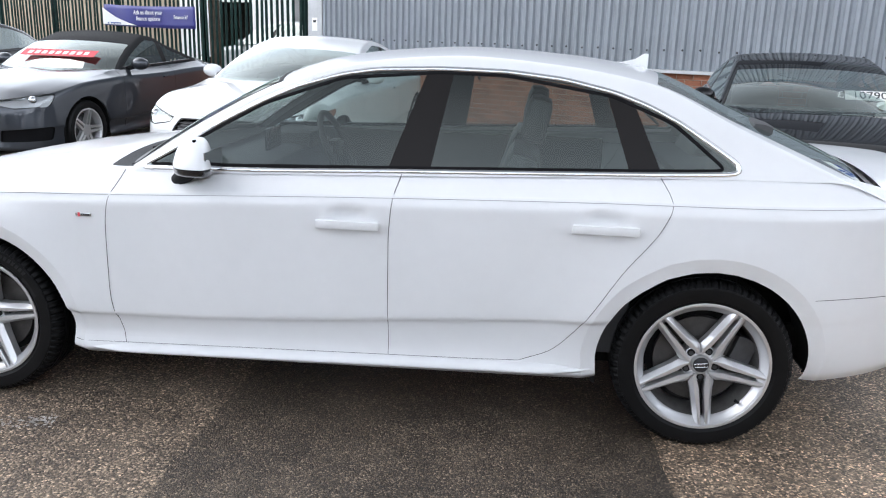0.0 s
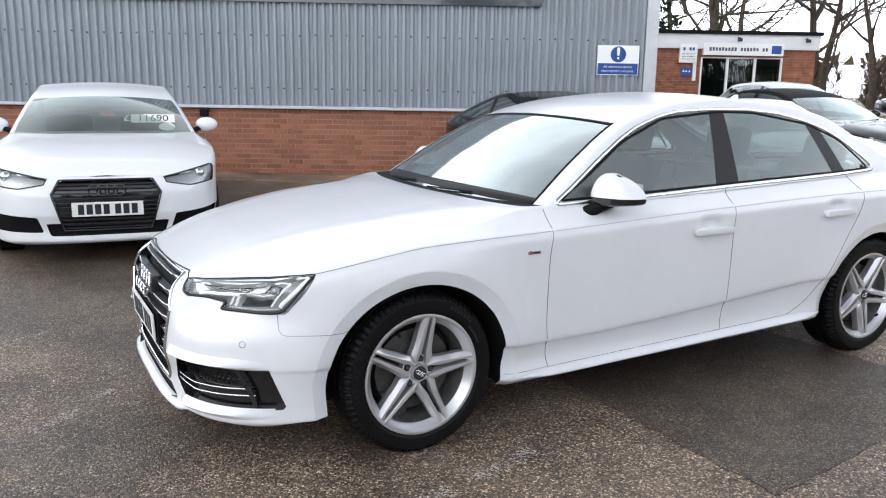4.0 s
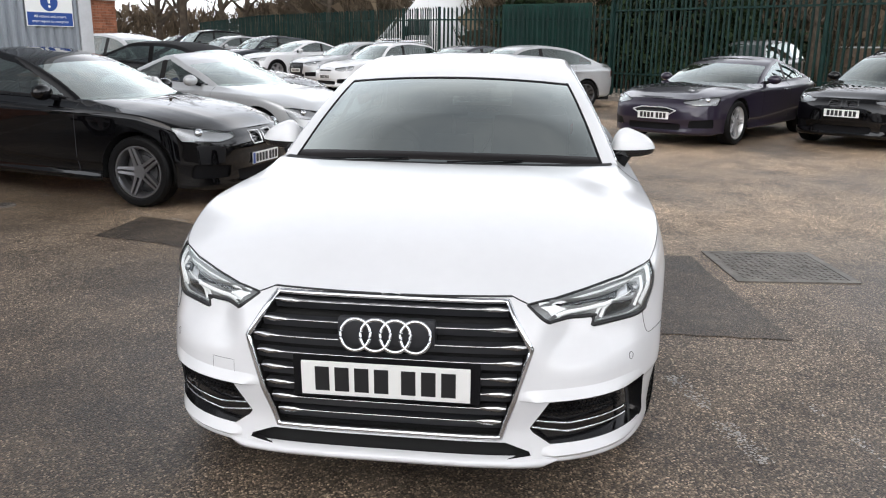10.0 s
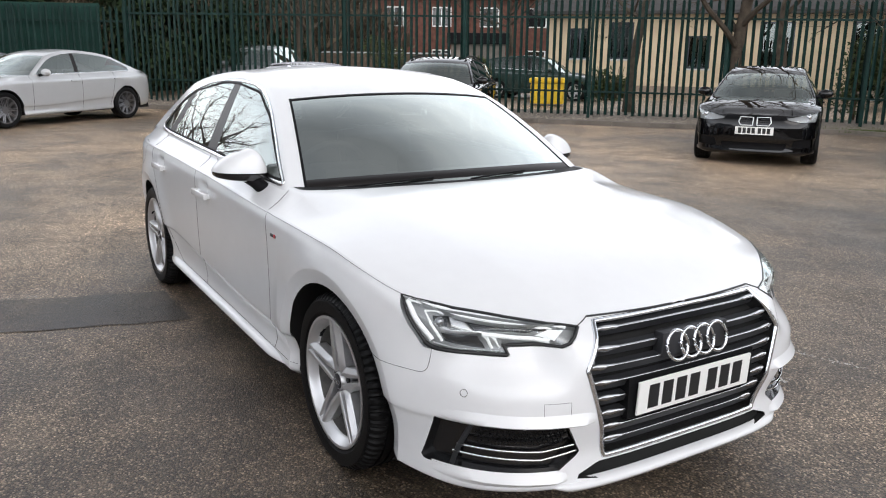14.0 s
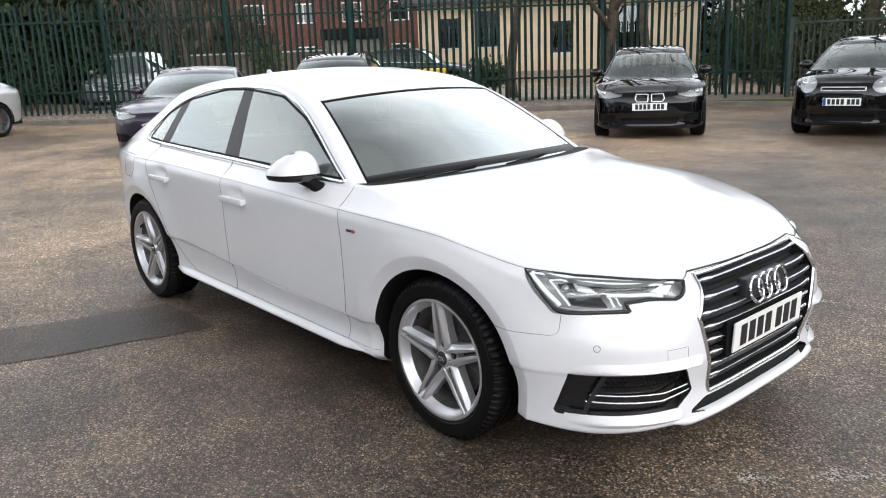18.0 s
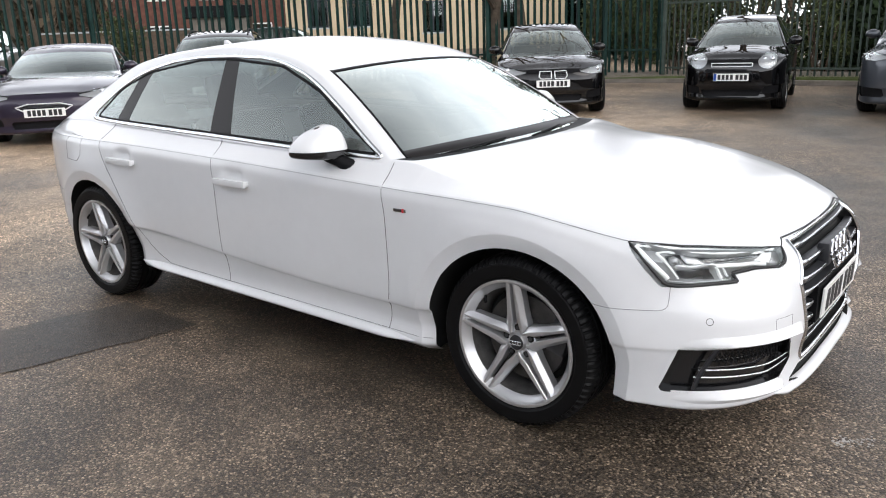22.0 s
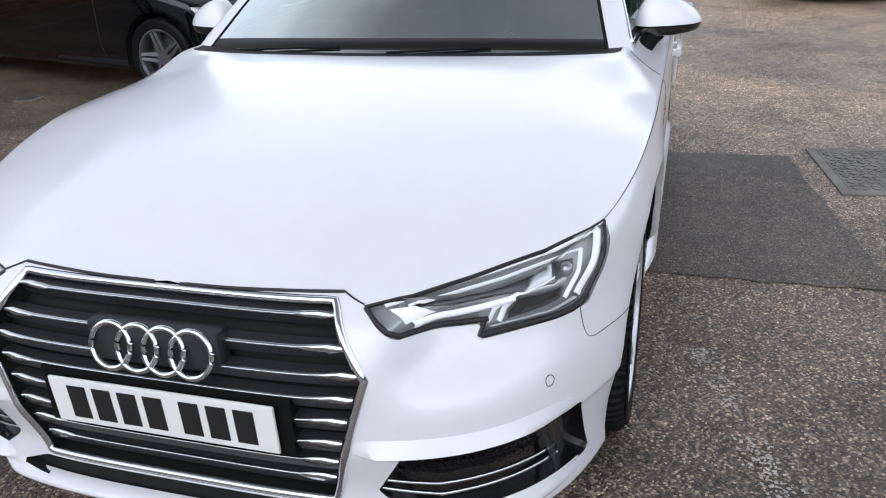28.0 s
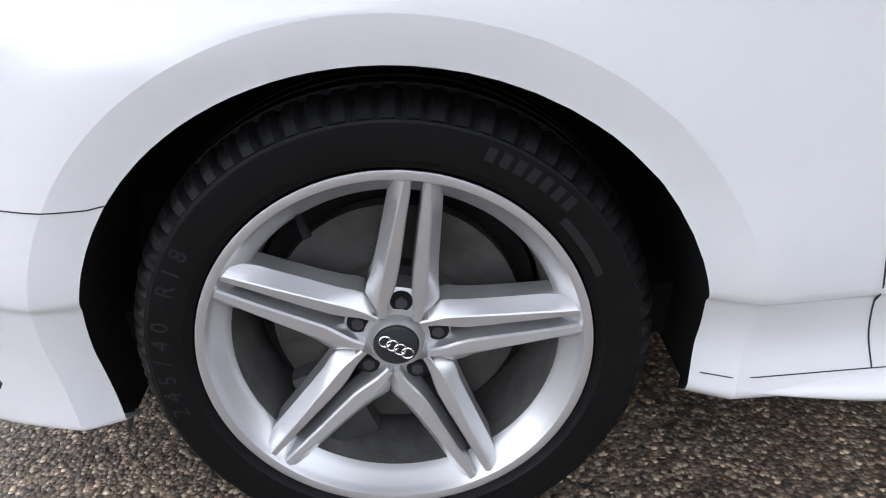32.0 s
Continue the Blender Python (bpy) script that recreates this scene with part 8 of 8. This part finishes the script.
for lo, hi in (((-0.40, -0.40), (0.40, -0.35)), ((-0.40, 0.35), (0.40, 0.40)), ((-0.40, -0.35), (-0.35, 0.35)), ((0.35, -0.35), (0.40, 0.35))):
    add_box(fr, (*lo, -0.02), (*hi, 0.010), 0.002)
part("frame", fr, M_STEEL, man)
for s in (-1, 1):
    box("lid", (0.006 if s > 0 else -0.345, -0.345, -0.02), (0.345 if s > 0 else -0.006, 0.345, 0.007), M_STEEL, man, "raised tread steel lid")
studs = []
for i in range(14):
    for j in range(14):
        x, y = -0.315 + i * 0.0485, -0.315 + j * 0.0485
        m = pose(x, y, 0.007, 0, 0, 45 if (i + j) % 2 else -45)
        studs.append((boxv((-0.019, -0.008, 0), (0.019, 0.008, 0.004), m), BOXF))
tagged(join_mesh("tread_studs", studs, M_STEEL, man), "raised tread studs", kind="stuff")
dr = thing("drain_cover", "small round iron drain cover in the asphalt", "drain", m=pose(3.39, 4.35, ground_z(3.39, 4.35)))
dm = bmesh.new()
add_cyl(dm, 0.12, 0.12, 0.012, pose(0, 0, 0.003), 28)
part("lid", dm, M_KERB, dr)
for i in range(5):
    box("slot", (-0.07, -0.062 + 0.03 * i, 0.009), (0.07, -0.052 + 0.03 * i, 0.011), M_VOID, dr)

# ---- high-roof van behind the far fence ----
van = thing("high_roof_van", "white high-roof panel van parked behind the far fence", "van", m=pose(27.6, 3.1, 0.3, 0, 0, math.degrees(math.atan2(0.95, -0.3))))
side = [(-2.85, 0.45), (-2.9, 2.75), (-2.7, 3.05), (1.0, 3.1), (1.35, 3.0), (1.75, 2.5), (2.25, 1.75), (2.85, 1.45), (2.95, 0.9), (2.9, 0.4)]
vb = bmesh.new()
prism(vb, side, -1.0, 1.0, pose(0, 0, 0, 90, 0, 0))
es = [e for e in vb.edges if abs(e.verts[0].co.y) > 0.99 and abs(e.verts[0].co.y - e.verts[1].co.y) < 0.01]
bmesh.ops.bevel(vb, geom=es, offset=0.12, segments=4, affect="EDGES", profile=0.5)
part("body", vb, M_WHITE2, van, "white van body", smooth=True)
ws = bmesh.new()
prism(ws, [(1.36, 2.93), (1.77, 2.46), (2.24, 1.80), (2.262, 1.80), (1.79, 2.48), (1.375, 2.95)], -0.82, 0.82, pose(0, 0, 0.012, 90, 0, 0))
part("windscreen", ws, M_GLOSSB, van)
for s in (-1, 1):
    box("side_window", (0.95, s * 1.0 - 0.006, 1.65), (1.75, s * 1.0 + 0.006, 2.2), M_GLOSSB, van, bevel=0.004)
    box("side_moulding", (-2.5, s * 1.0 - 0.015, 0.95), (2.4, s * 1.0 + 0.015, 1.07), M_BLACK, van)
    box("mirror", (1.75, s * 1.2 - 0.1, 1.6), (1.88, s * 1.2 + 0.1, 1.95), M_BLACK, van, bevel=0.02)
    for x in (-1.75, 2.0):
        w = bmesh.new()
        add_cyl(w, 0.34, 0.34, 0.22, pose(x, s * 0.92, 0.3, 90, 0, 0), 24)
        wheel = part("wheel", w, M_RUBBER, van, smooth=True)
        w = bmesh.new()
        add_cyl(w, 0.21, 0.21, 0.02, pose(x, s * 1.035, 0.3, 90, 0, 0), 24)
        part("hub", w, M_ALLOY, wheel)
for z in (2.35, 2.5):
    box("roof_rib", (-2.6, -1.02, z), (0.6, -0.99, z + 0.03), M_WHITE2, van)

# ---- grit bin and shed ----
gb = thing("grit_bin", "yellow plastic grit bin beyond the palisade fence", "bin", m=pose(17.0, -13.9, 0.2, 0, 0, 45))
g1 = bmesh.new()
add_box(g1, (-0.5, -0.4, 0), (0.5, 0.4, 0.62), 0.04)
part("body", g1, M_YELLOW, gb)
g2 = bmesh.new()
add_box(g2, (-0.55, -0.45, 0.62), (0.55, 0.45, 0.78), 0.06)
part("lid", g2, M_YELLOW, gb)
shed = thing("garden_shelter", "grey shelter with a dark flat roof behind the fence", "shed", m=pose(23.2, -15.5, 0.1, 0, 0, -36 + 90))
box("wall", (-1.0, -0.8, 0), (1.0, 0.8, 1.95), M_KERB, shed, "grey panel wall")
box("roof", (-1.15, -0.95, 1.95), (1.15, 0.95, 2.35), M_BLACK, shed, "dark roof", bevel=0.03)

# ---- cream house ----
HM = line_pose((25.3, -20.55), (13.5, -30.0), 0.1) @ pose(0, 0, 0, 0, 0, 0)
house = thing("house", "single-storey cream rendered house with dark windows and roof", "house", m=HM)
HW = [(0.9, 1.8, 1.5, 2.75), (2.6, 3.6, 1.5, 3.0), (5.8, 6.7, 1.15, 2.45), (8.5, 9.8, 1.2, 3.0), (11.9, 12.9, 0.1, 3.0)]
hb = bmesh.new()
edges = sorted({0.0, 15.0, *(a for w in HW for a in w[:2])})
for a, b in zip(edges, edges[1:]):
    hole = [w for w in HW if w[0] <= a and b <= w[1]]
    for c, d in ([(-0.3, hole[0][2]), (hole[0][3], 3.35)] if hole else [(-0.3, 3.35)]):
        add_box(hb, (a, -0.3, c), (b, 0.0, d))
for lo, hi in (((0, -8, -0.3), (0.3, -0.3, 3.35)), ((14.7, -8, -0.3), (15, -0.3, 3.35)), ((0.3, -8, -0.3), (14.7, -7.7, 3.35))):
    add_box(hb, lo, hi)
FLIP = Matrix.Diagonal((1, -1, 1, 1))
hb.transform(FLIP)
bmesh.ops.reverse_faces(hb, faces=hb.faces)
part("wall", hb, M_RENDER, house, "cream rendered wall")
box("plinth", (-0.03, -0.05, -0.3), (15.03, -0.0, 0.42), M_MORTAR, house)
for a, b, c, d in HW:
    w = new("window")
    w.parent = house
    fr = bmesh.new()
    for lo, hi in (((a, c), (b, c + 0.06)), ((a, d - 0.06), (b, d)), ((a, c + 0.06), (a + 0.06, d - 0.06)), ((b - 0.06, c + 0.06), (b, d - 0.06)), (((a + b) / 2 - 0.03, c + 0.06), ((a + b) / 2 + 0.03, d - 0.06))):
        add_box(fr, (lo[0], 0.06, lo[1]), (hi[0], 0.14, hi[1]))
    part("frame", fr, M_GREYP, w)
    box("pane", (a + 0.05, 0.09, c + 0.05), (b - 0.05, 0.10, d - 0.05), M_SHOPGLASS, w)
    box("sill", (a - 0.05, -0.06, c - 0.06), (b + 0.05, 0.05, c), M_TRIM, w)
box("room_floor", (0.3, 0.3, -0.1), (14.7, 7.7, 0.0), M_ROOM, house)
hr = bmesh.new()
prism(hr, [(-0.6, 3.3), (8.6, 3.3), (8.6, 3.42), (4.0, 5.9), (-0.6, 3.42)], -0.6, 15.6, Matrix(((0, 0, 1, 0), (1, 0, 0, 0), (0, 1, 0, 0), (0, 0, 0, 1))))
part("roof", hr, M_SLATE, house, "dark tiled roof")


def brick_house(at, rz, w, d, h, label):
    e = thing("house", label, "house", m=pose(at[0], at[1], 0.0, 0, 0, rz))
    box("wall", (-w / 2, -d / 2, 0), (w / 2, d / 2, h), M_HOUSEBRICK, e, "red brick wall")
    r = bmesh.new()
    prism(r, [(-d / 2 - 0.4, h), (d / 2 + 0.4, h), (0, h + d * 0.42)], -w / 2 - 0.3, w / 2 + 0.3, Matrix(((0, 0, 1, 0), (1, 0, 0, 0), (0, 1, 0, 0), (0, 0, 0, 1))))
    part("roof", r, M_SLATE, e, "dark tiled roof")
    n = max(2, int(w / 2.6))
    for i in range(n):
        for z in ((0.9, 2.1), (3.5, 4.7)):
            x = -w / 2 + (i + 0.5) * w / n
            wn_ = new("window")
            wn_.parent = e
            box("frame", (x - 0.6, -d / 2 - 0.03, z[0]), (x + 0.6, -d / 2 + 0.05, z[1]), M_UPVC, wn_)
            for s in (-1, 1):
                box("pane", (x - 0.28 + 0.29 * s, -d / 2 - 0.036, z[0] + 0.07), (x + 0.26 + 0.29 * s - 0.02, -d / 2 - 0.03, z[1] - 0.07), M_GLOSSB, wn_)
    ch = bmesh.new()
    add_box(ch, (w / 2 - 1.2, -0.3, h + d * 0.2), (w / 2 - 0.5, 0.3, h + d * 0.42 + 0.9))
    part("chimney", ch, M_HOUSEBRICK, e)
    return e


brick_house((44, -28.5), 237, 12, 7, 5.2, "red brick house with white windows behind the trees")
lw = thing("boundary_wall", "low brown boundary wall behind the fence", "wall", m=line_pose((33, -8), (26.5, -18.5)))
box("wall", (0, -0.1, 0), (12.3, 0.1, 1.7), M_WOOD, lw, "brown boarded wall")
box("coping", (0, -0.16, 1.7), (12.3, 0.16, 1.76), M_TRIM, lw)


# ---- trees and scrub ----
def bare_tree(at, h, seed, spread=0.9, lean=(0, 0), r0=None, label="bare winter tree with a dark furrowed trunk", twigs=4, fork=0.3):
    """A tapered trunk with limbs, branches and many fine twigs."""
    r = random.Random(seed)
    gz = ground_z(min(at[0], 40), at[1])
    e = thing("tree", label, "tree", m=pose(at[0], at[1], gz))
    r0 = r0 or h * 0.019
    trunk_bm = bmesh.new()
    fine_v, fine_f = [], []

    def strand(pts, rad, sides):
        k0 = len(fine_v)
        n = len(pts)
        for i, p in enumerate(pts):
            d = (pts[min(i + 1, n - 1)] - pts[max(i - 1, 0)]).normalized()
            u = d.cross(Vector((0.3, 0.5, 0.8))).normalized()
            w = u.cross(d)
            rr = rad * (1 - 0.8 * i / (n - 1))
            for q in range(sides):
                a = 6.283 * q / sides
                fine_v.append(p + rr * (u * math.cos(a) + w * math.sin(a)))
        for i in range(n - 1):
            for q in range(sides):
                fine_f.append((k0 + i * sides + q, k0 + i * sides + (q + 1) % sides, k0 + (i + 1) * sides + (q + 1) % sides, k0 + (i + 1) * sides + q))

    def path(p, d, length, n, wob, up):
        pts = [p.copy()]
        for i in range(n):
            d = (d + Vector((r.gauss(0, wob), r.gauss(0, wob), r.gauss(0, wob) + up))).normalized()
            p = p + d * length / n
            pts.append(p.copy())
        return pts, d

    trunk, _ = path(Vector((0, 0, -0.1)), Vector((lean[0], lean[1], 1)).normalized(), h * 0.75, 9, 0.07, 0.03)
    tube(trunk_bm, trunk, [r0 * (1.35 if i == 0 else 1 - 0.085 * i) for i in range(10)], 9)
    for i in range(11):
        k = r.uniform(fork, 0.98) * 9
        b = trunk[int(k)].lerp(trunk[min(int(k) + 1, 9)], k % 1)
        a = i * 2.4 + r.uniform(-0.5, 0.5)
        d = Vector((math.cos(a), math.sin(a), r.uniform(0.15, 0.9))).normalized()
        L = h * 0.42 * spread * (1.15 - 0.5 * k / 9)
        limb, _ = path(b, d, L, 6, 0.16, 0.07)
        rl = r0 * 0.42 * (1.2 - k / 12)
        lb = bmesh.new()
        tube(lb, limb, [rl * (1 - 0.14 * j) for j in range(7)], 6)
        part("limb", lb, M_BARK, e, smooth=True)
        for j in range(8):
            q = r.uniform(0.25, 1) * 6
            b2 = limb[int(min(q, 5.99))].lerp(limb[min(int(q) + 1, 6)], q % 1)
            d2 = (limb[-1] - limb[0]).normalized() + Vector((r.gauss(0, 0.6), r.gauss(0, 0.6), r.gauss(0.1, 0.5)))
            br, _ = path(b2, d2.normalized(), L * r.uniform(0.3, 0.55), 4, 0.2, 0.04)
            strand(br, max(0.008, rl * 0.32), 4)
            for _k in range(twigs):
                s = r.choice(br[1:])
                d3 = (br[-1] - br[0]).normalized() + Vector((r.gauss(0, 0.7), r.gauss(0, 0.7), r.gauss(0.1, 0.6)))
                tw, d4 = path(s, d3.normalized(), L * r.uniform(0.14, 0.3), 3, 0.22, 0.03)
                strand(tw, 0.0075, 3)
                for _m in range(2):
                    t2, _x = path(r.choice(tw[1:]), (d4 + Vector((r.gauss(0, 0.8), r.gauss(0, 0.8), r.gauss(0, 0.6)))).normalized(), L * r.uniform(0.06, 0.14), 2, 0.2, 0)
                    strand(t2, 0.005, 3)
    part("trunk", trunk_bm, M_BARK, e, smooth=True)
    mesh_ob("crown", fine_v, fine_f, M_TWIG, e, "tangle of bare twigs", smooth=False)
    return e


def leaf_mass(blobs, n, size, seed):
    """Loose leaves round a set of (centre, radii) clumps, thickest near their skins."""
    g = np.random.default_rng(seed)
    vols = np.array([b[1][0] * b[1][1] * b[1][2] for b in blobs]) ** 0.7
    idx = g.choice(len(blobs), n, p=vols / vols.sum())
    c, rad = np.array([b[0] for b in blobs])[idx], np.array([b[1] for b in blobs])[idx]
    d = g.normal(size=(n, 3))
    d /= np.linalg.norm(d, axis=1)[:, None]
    p = c + d * rad * (g.uniform(0.45, 1.12, (n, 1)) ** 0.6)
    a = g.normal(size=(n, 3))
    a /= np.linalg.norm(a, axis=1)[:, None]
    b = np.cross(a, g.normal(size=(n, 3)))
    b /= np.linalg.norm(b, axis=1)[:, None]
    s = g.uniform(0.6, 1.3, (n, 1)) * size
    v = np.stack([p - a * s, p + b * s * 0.45, p + a * s, p - b * s * 0.45], 1).reshape(-1, 3)
    return v.tolist(), [(4 * i, 4 * i + 1, 4 * i + 2, 4 * i + 3) for i in range(n)]


def evergreen(at, h, w, seed, mat=None, label="dark evergreen tree with dense foliage", n=9000, size=0.10, name="evergreen_tree"):
    r = random.Random(seed)
    e = thing(name, label, "tree", m=pose(at[0], at[1], ground_z(min(at[0], 40), at[1])))
    tr = bmesh.new()
    tube(tr, [(0, 0, -0.1), (0.05, 0, h * 0.5), (0, 0.05, h * 0.9)], [h * 0.02, h * 0.013, 0.03], 8)
    part("trunk", tr, M_BARK, e, smooth=True)
    blobs = []
    for i in range(34):
        z = r.uniform(0.08, 0.97)
        rr = w * (1 - z) ** 0.55 * 0.8 + 0.15
        a = r.uniform(0, 6.28)
        k = r.uniform(0.2, 0.85)
        blobs.append(((rr * k * math.cos(a), rr * k * math.sin(a), z * h), (rr * 0.42 + 0.25, rr * 0.42 + 0.25, rr * 0.3 + 0.25)))
    v, f = leaf_mass(blobs, n, size, seed)
    mesh_ob("crown", v, f, mat or M_LEAF, e, smooth=False)
    return e


def shrub(at, h, w, seed, n=2500, mat=None, label="untidy evergreen shrub behind the railing"):
    r = random.Random(seed)
    e = thing("shrub", label, "shrub", m=pose(at[0], at[1], ground_z(min(at[0], 40), at[1])))
    for i in range(6):
        a = r.uniform(0, 6.28)
        st = bmesh.new()
        tube(st, [(0.1 * math.cos(a), 0.1 * math.sin(a), 0), (0.3 * w * math.cos(a), 0.3 * w * math.sin(a), h * 0.5), (0.5 * w * math.cos(a), 0.5 * w * math.sin(a), h * 0.95)], [0.025, 0.018, 0.006], 5)
        part("stem", st, M_TWIG, e)
    blobs = [((r.gauss(0, w * 0.3), r.gauss(0, w * 0.3), h * r.uniform(0.25, 0.85)), (w * 0.3, w * 0.3, h * 0.2)) for _ in range(14)]
    v, f = leaf_mass(blobs, n, 0.05, seed)
    mesh_ob("foliage", v, f, mat or M_SHRUB, e, smooth=False)
    return e


def scrub_band(pts, depth, h, n, seed, mat, label, lean=0.35, w=0.02, name="scrub"):
    """Countless thin stems and twigs along a line."""
    g = np.random.default_rng(seed)
    P = np.array(pts, float)
    seg = g.integers(0, len(P) - 1, n)
    p = P[seg] + (P[seg + 1] - P[seg]) * g.uniform(0, 1, (n, 1))
    t = P[seg + 1] - P[seg]
    t /= np.linalg.norm(t, axis=1)[:, None]
    p += np.stack([t[:, 1], -t[:, 0]], 1) * g.uniform(0, depth, (n, 1))
    z0 = g.uniform(0, h * 0.8, n) ** 1.0
    base = np.column_stack([p, z0])
    d = g.normal(size=(n, 3)) * lean
    d[:, 2] = np.abs(d[:, 2]) + 0.55
    L = g.uniform(0.15, 0.42, (n, 1)) * h * (1 - 0.45 * z0[:, None] / h)
    tip, mid = base + d * L, base + d * L * 0.55 + g.normal(size=(n, 3)) * 0.05 * h
    sidev = np.cross(d, g.normal(size=(n, 3)))
    sidev *= w * g.uniform(0.4, 1.2, (n, 1)) / np.linalg.norm(sidev, axis=1)[:, None]
    v = np.stack([base - sidev, base + sidev, mid + sidev * 0.6, tip, mid - sidev * 0.6], 1).reshape(-1, 3)
    return tagged(mesh_ob(name, v.tolist(), [tuple(5 * i + k for k in range(5)) for i in range(n)], mat, smooth=False), label, "woodland", kind="stuff")


# wood behind the far fence and the garage
bare_tree((29.5, 10.0 - 6.5), 11, 11, 1.0)
for i, (x, y, h) in enumerate(((34, 4.5, 12), (39, 10.5, 13), (44, 13, 12), (36.5, 15 - 4.5, 10), (48, 19, 13), (54, 22, 14), (59, 30, 14), (47, 28, 13), (42, 34, 14), (34, 32, 13), (27, 31, 12), (20, 29, 12), (30, 26, 12), (38, 25, 12), (25, 20.5, 11), (32, 21, 12), (43, 20, 13), (51, 26, 13), (36, 17.5, 12), (15, 24, 11))):
    bare_tree((x, y), h, 20 + i, 1.0, label="bare winter tree in the wood behind the fence", twigs=5, fork=0.2)
scrub_band([(23.5, -1.5), (25.5, 2.0), (42, 12.5), (70, 29)], 7.0, 5.4, 60000, 5, M_SCRUB, "brown winter scrub behind the far fence", w=0.020)
scrub_band([(42, 12), (72, 29), (66, 42), (45, 48), (18, 44), (0, 38)], 9.0, 5.6, 50000, 6, M_SCRUB, "brown winter woodland beyond the yard", w=0.03)
for i, (x, y, h, w) in enumerate(((25.5, -3.2, 11, 2.6), (24.2, -0.2, 6, 1.6), (28.5, -5.2, 12, 3.0), (20, 24, 8, 3.0), (24, 24.5, 7, 2.6), (16, 26, 8, 3), (32, 0.2, 6, 2), (31, -8.6, 11, 3.0), (34, -4.5, 12, 3.4), (33.5, -12, 7, 2.4), (38, -9, 12, 3.6), (27.2, -7.2, 4, 1.6))):
    evergreen((x, y), h, w, 60 + i, n=int(900 * h), size=0.15)
# trees about the cream house and along the fence
bare_tree((9.75, -13.35), 9, 81, 1.25, (0.06, 0.02), 0.17, "gnarled bare tree with ivy at its trunk beside the fence", 5, 0.22)
v, f = leaf_mass([((0.05 * k, 0.02 * k, 0.25 * k), (0.24, 0.24, 0.25)) for k in range(3)], 500, 0.05, 4)
iv_ob = tagged(mesh_ob("ivy", v, f, M_IVY, smooth=False), "ivy round the foot of the tree", "ivy")
iv_ob.matrix_world = pose(9.75, -13.35, 0.15)
for i, (x, y, h) in enumerate(((13.2, -13.6, 8), (5.2, -17.2, 9), (1.0, -18.0, 10), (-4.0, -18, 9), (12.2, -18.5, 9), (26.5, -9.5, 10), (30.5, -13, 10), (22.6, -8.8, 7), (24.0, -17.5, 8))):
    bare_tree((x, y), h, 90 + i, 1.1, label="bare winter tree behind the palisade fence", twigs=4)
for i, (x, y, h, w) in enumerate(((6.8, -17.4, 2.8, 1.2), (7.4, -16.7, 2.8, 0.9), (8.6, -16.4, 2.2, 0.8), (5.0, -16.9, 2.6, 1.1), (3.2, -17.0, 2.4, 1.1), (1.2, -16.9, 2.6, 1.2), (-1.0, -17.0, 2.5, 1.2), (-3.2, -17.0, 2.6, 1.2), (-5.4, -17.0, 2.5, 1.2), (21.6, -10.8, 2.0, 0.9), (18.4, -12.2, 1.4, 0.8), (14.6, -14.2, 1.3, 0.8))):
    shrub((x, y), h, w, 130 + i)
for i, (x, y, h, w) in enumerate(((10.5, -24.5, 9, 3.2), (3.5, -24, 9, 3.4), (-3, -25, 9, 3.4), (-10, -25, 9, 3.4), (30.5, -33, 9, 3.2), (2.4, -19.8, 5.4, 2.4), (-0.8, -20.0, 5.2, 2.4), (-4.0, -20.0, 5.4, 2.4))):
    evergreen((x, y), h, w, 160 + i, n=8000, size=0.16)
scrub_band([(32, -30), (24, -36), (5, -33), (-20, -30), (-45, -15)], 6.0, 7.0, 9000, 9, M_SCRUB, "distant winter hedge line", w=0.05)
scrub_band([(46, -34), (56, -8), (66, 14)], 7.0, 8.0, 22000, 12, M_SCRUB, "distant brown tree line", w=0.09)
scrub_band([(30, -1), (36, -16)], 4.0, 4.2, 12000, 14, M_SCRUB, "brown scrub behind the parked cars", w=0.035)

# unseen wall, added to darken black-car reflections; closes the side the walk never faces
ww = thing("wall_west", "plain weathered block wall closing the yard", "wall", kind="structure", m=line_pose((-15, -20), (-17, 22)))
box("wall_panel", (0, -0.15, -0.1), (42, 0.15, 2.6), M_KERB, ww)
box("coping", (0, -0.2, 2.6), (42, 0.2, 2.7), M_KERB, ww)
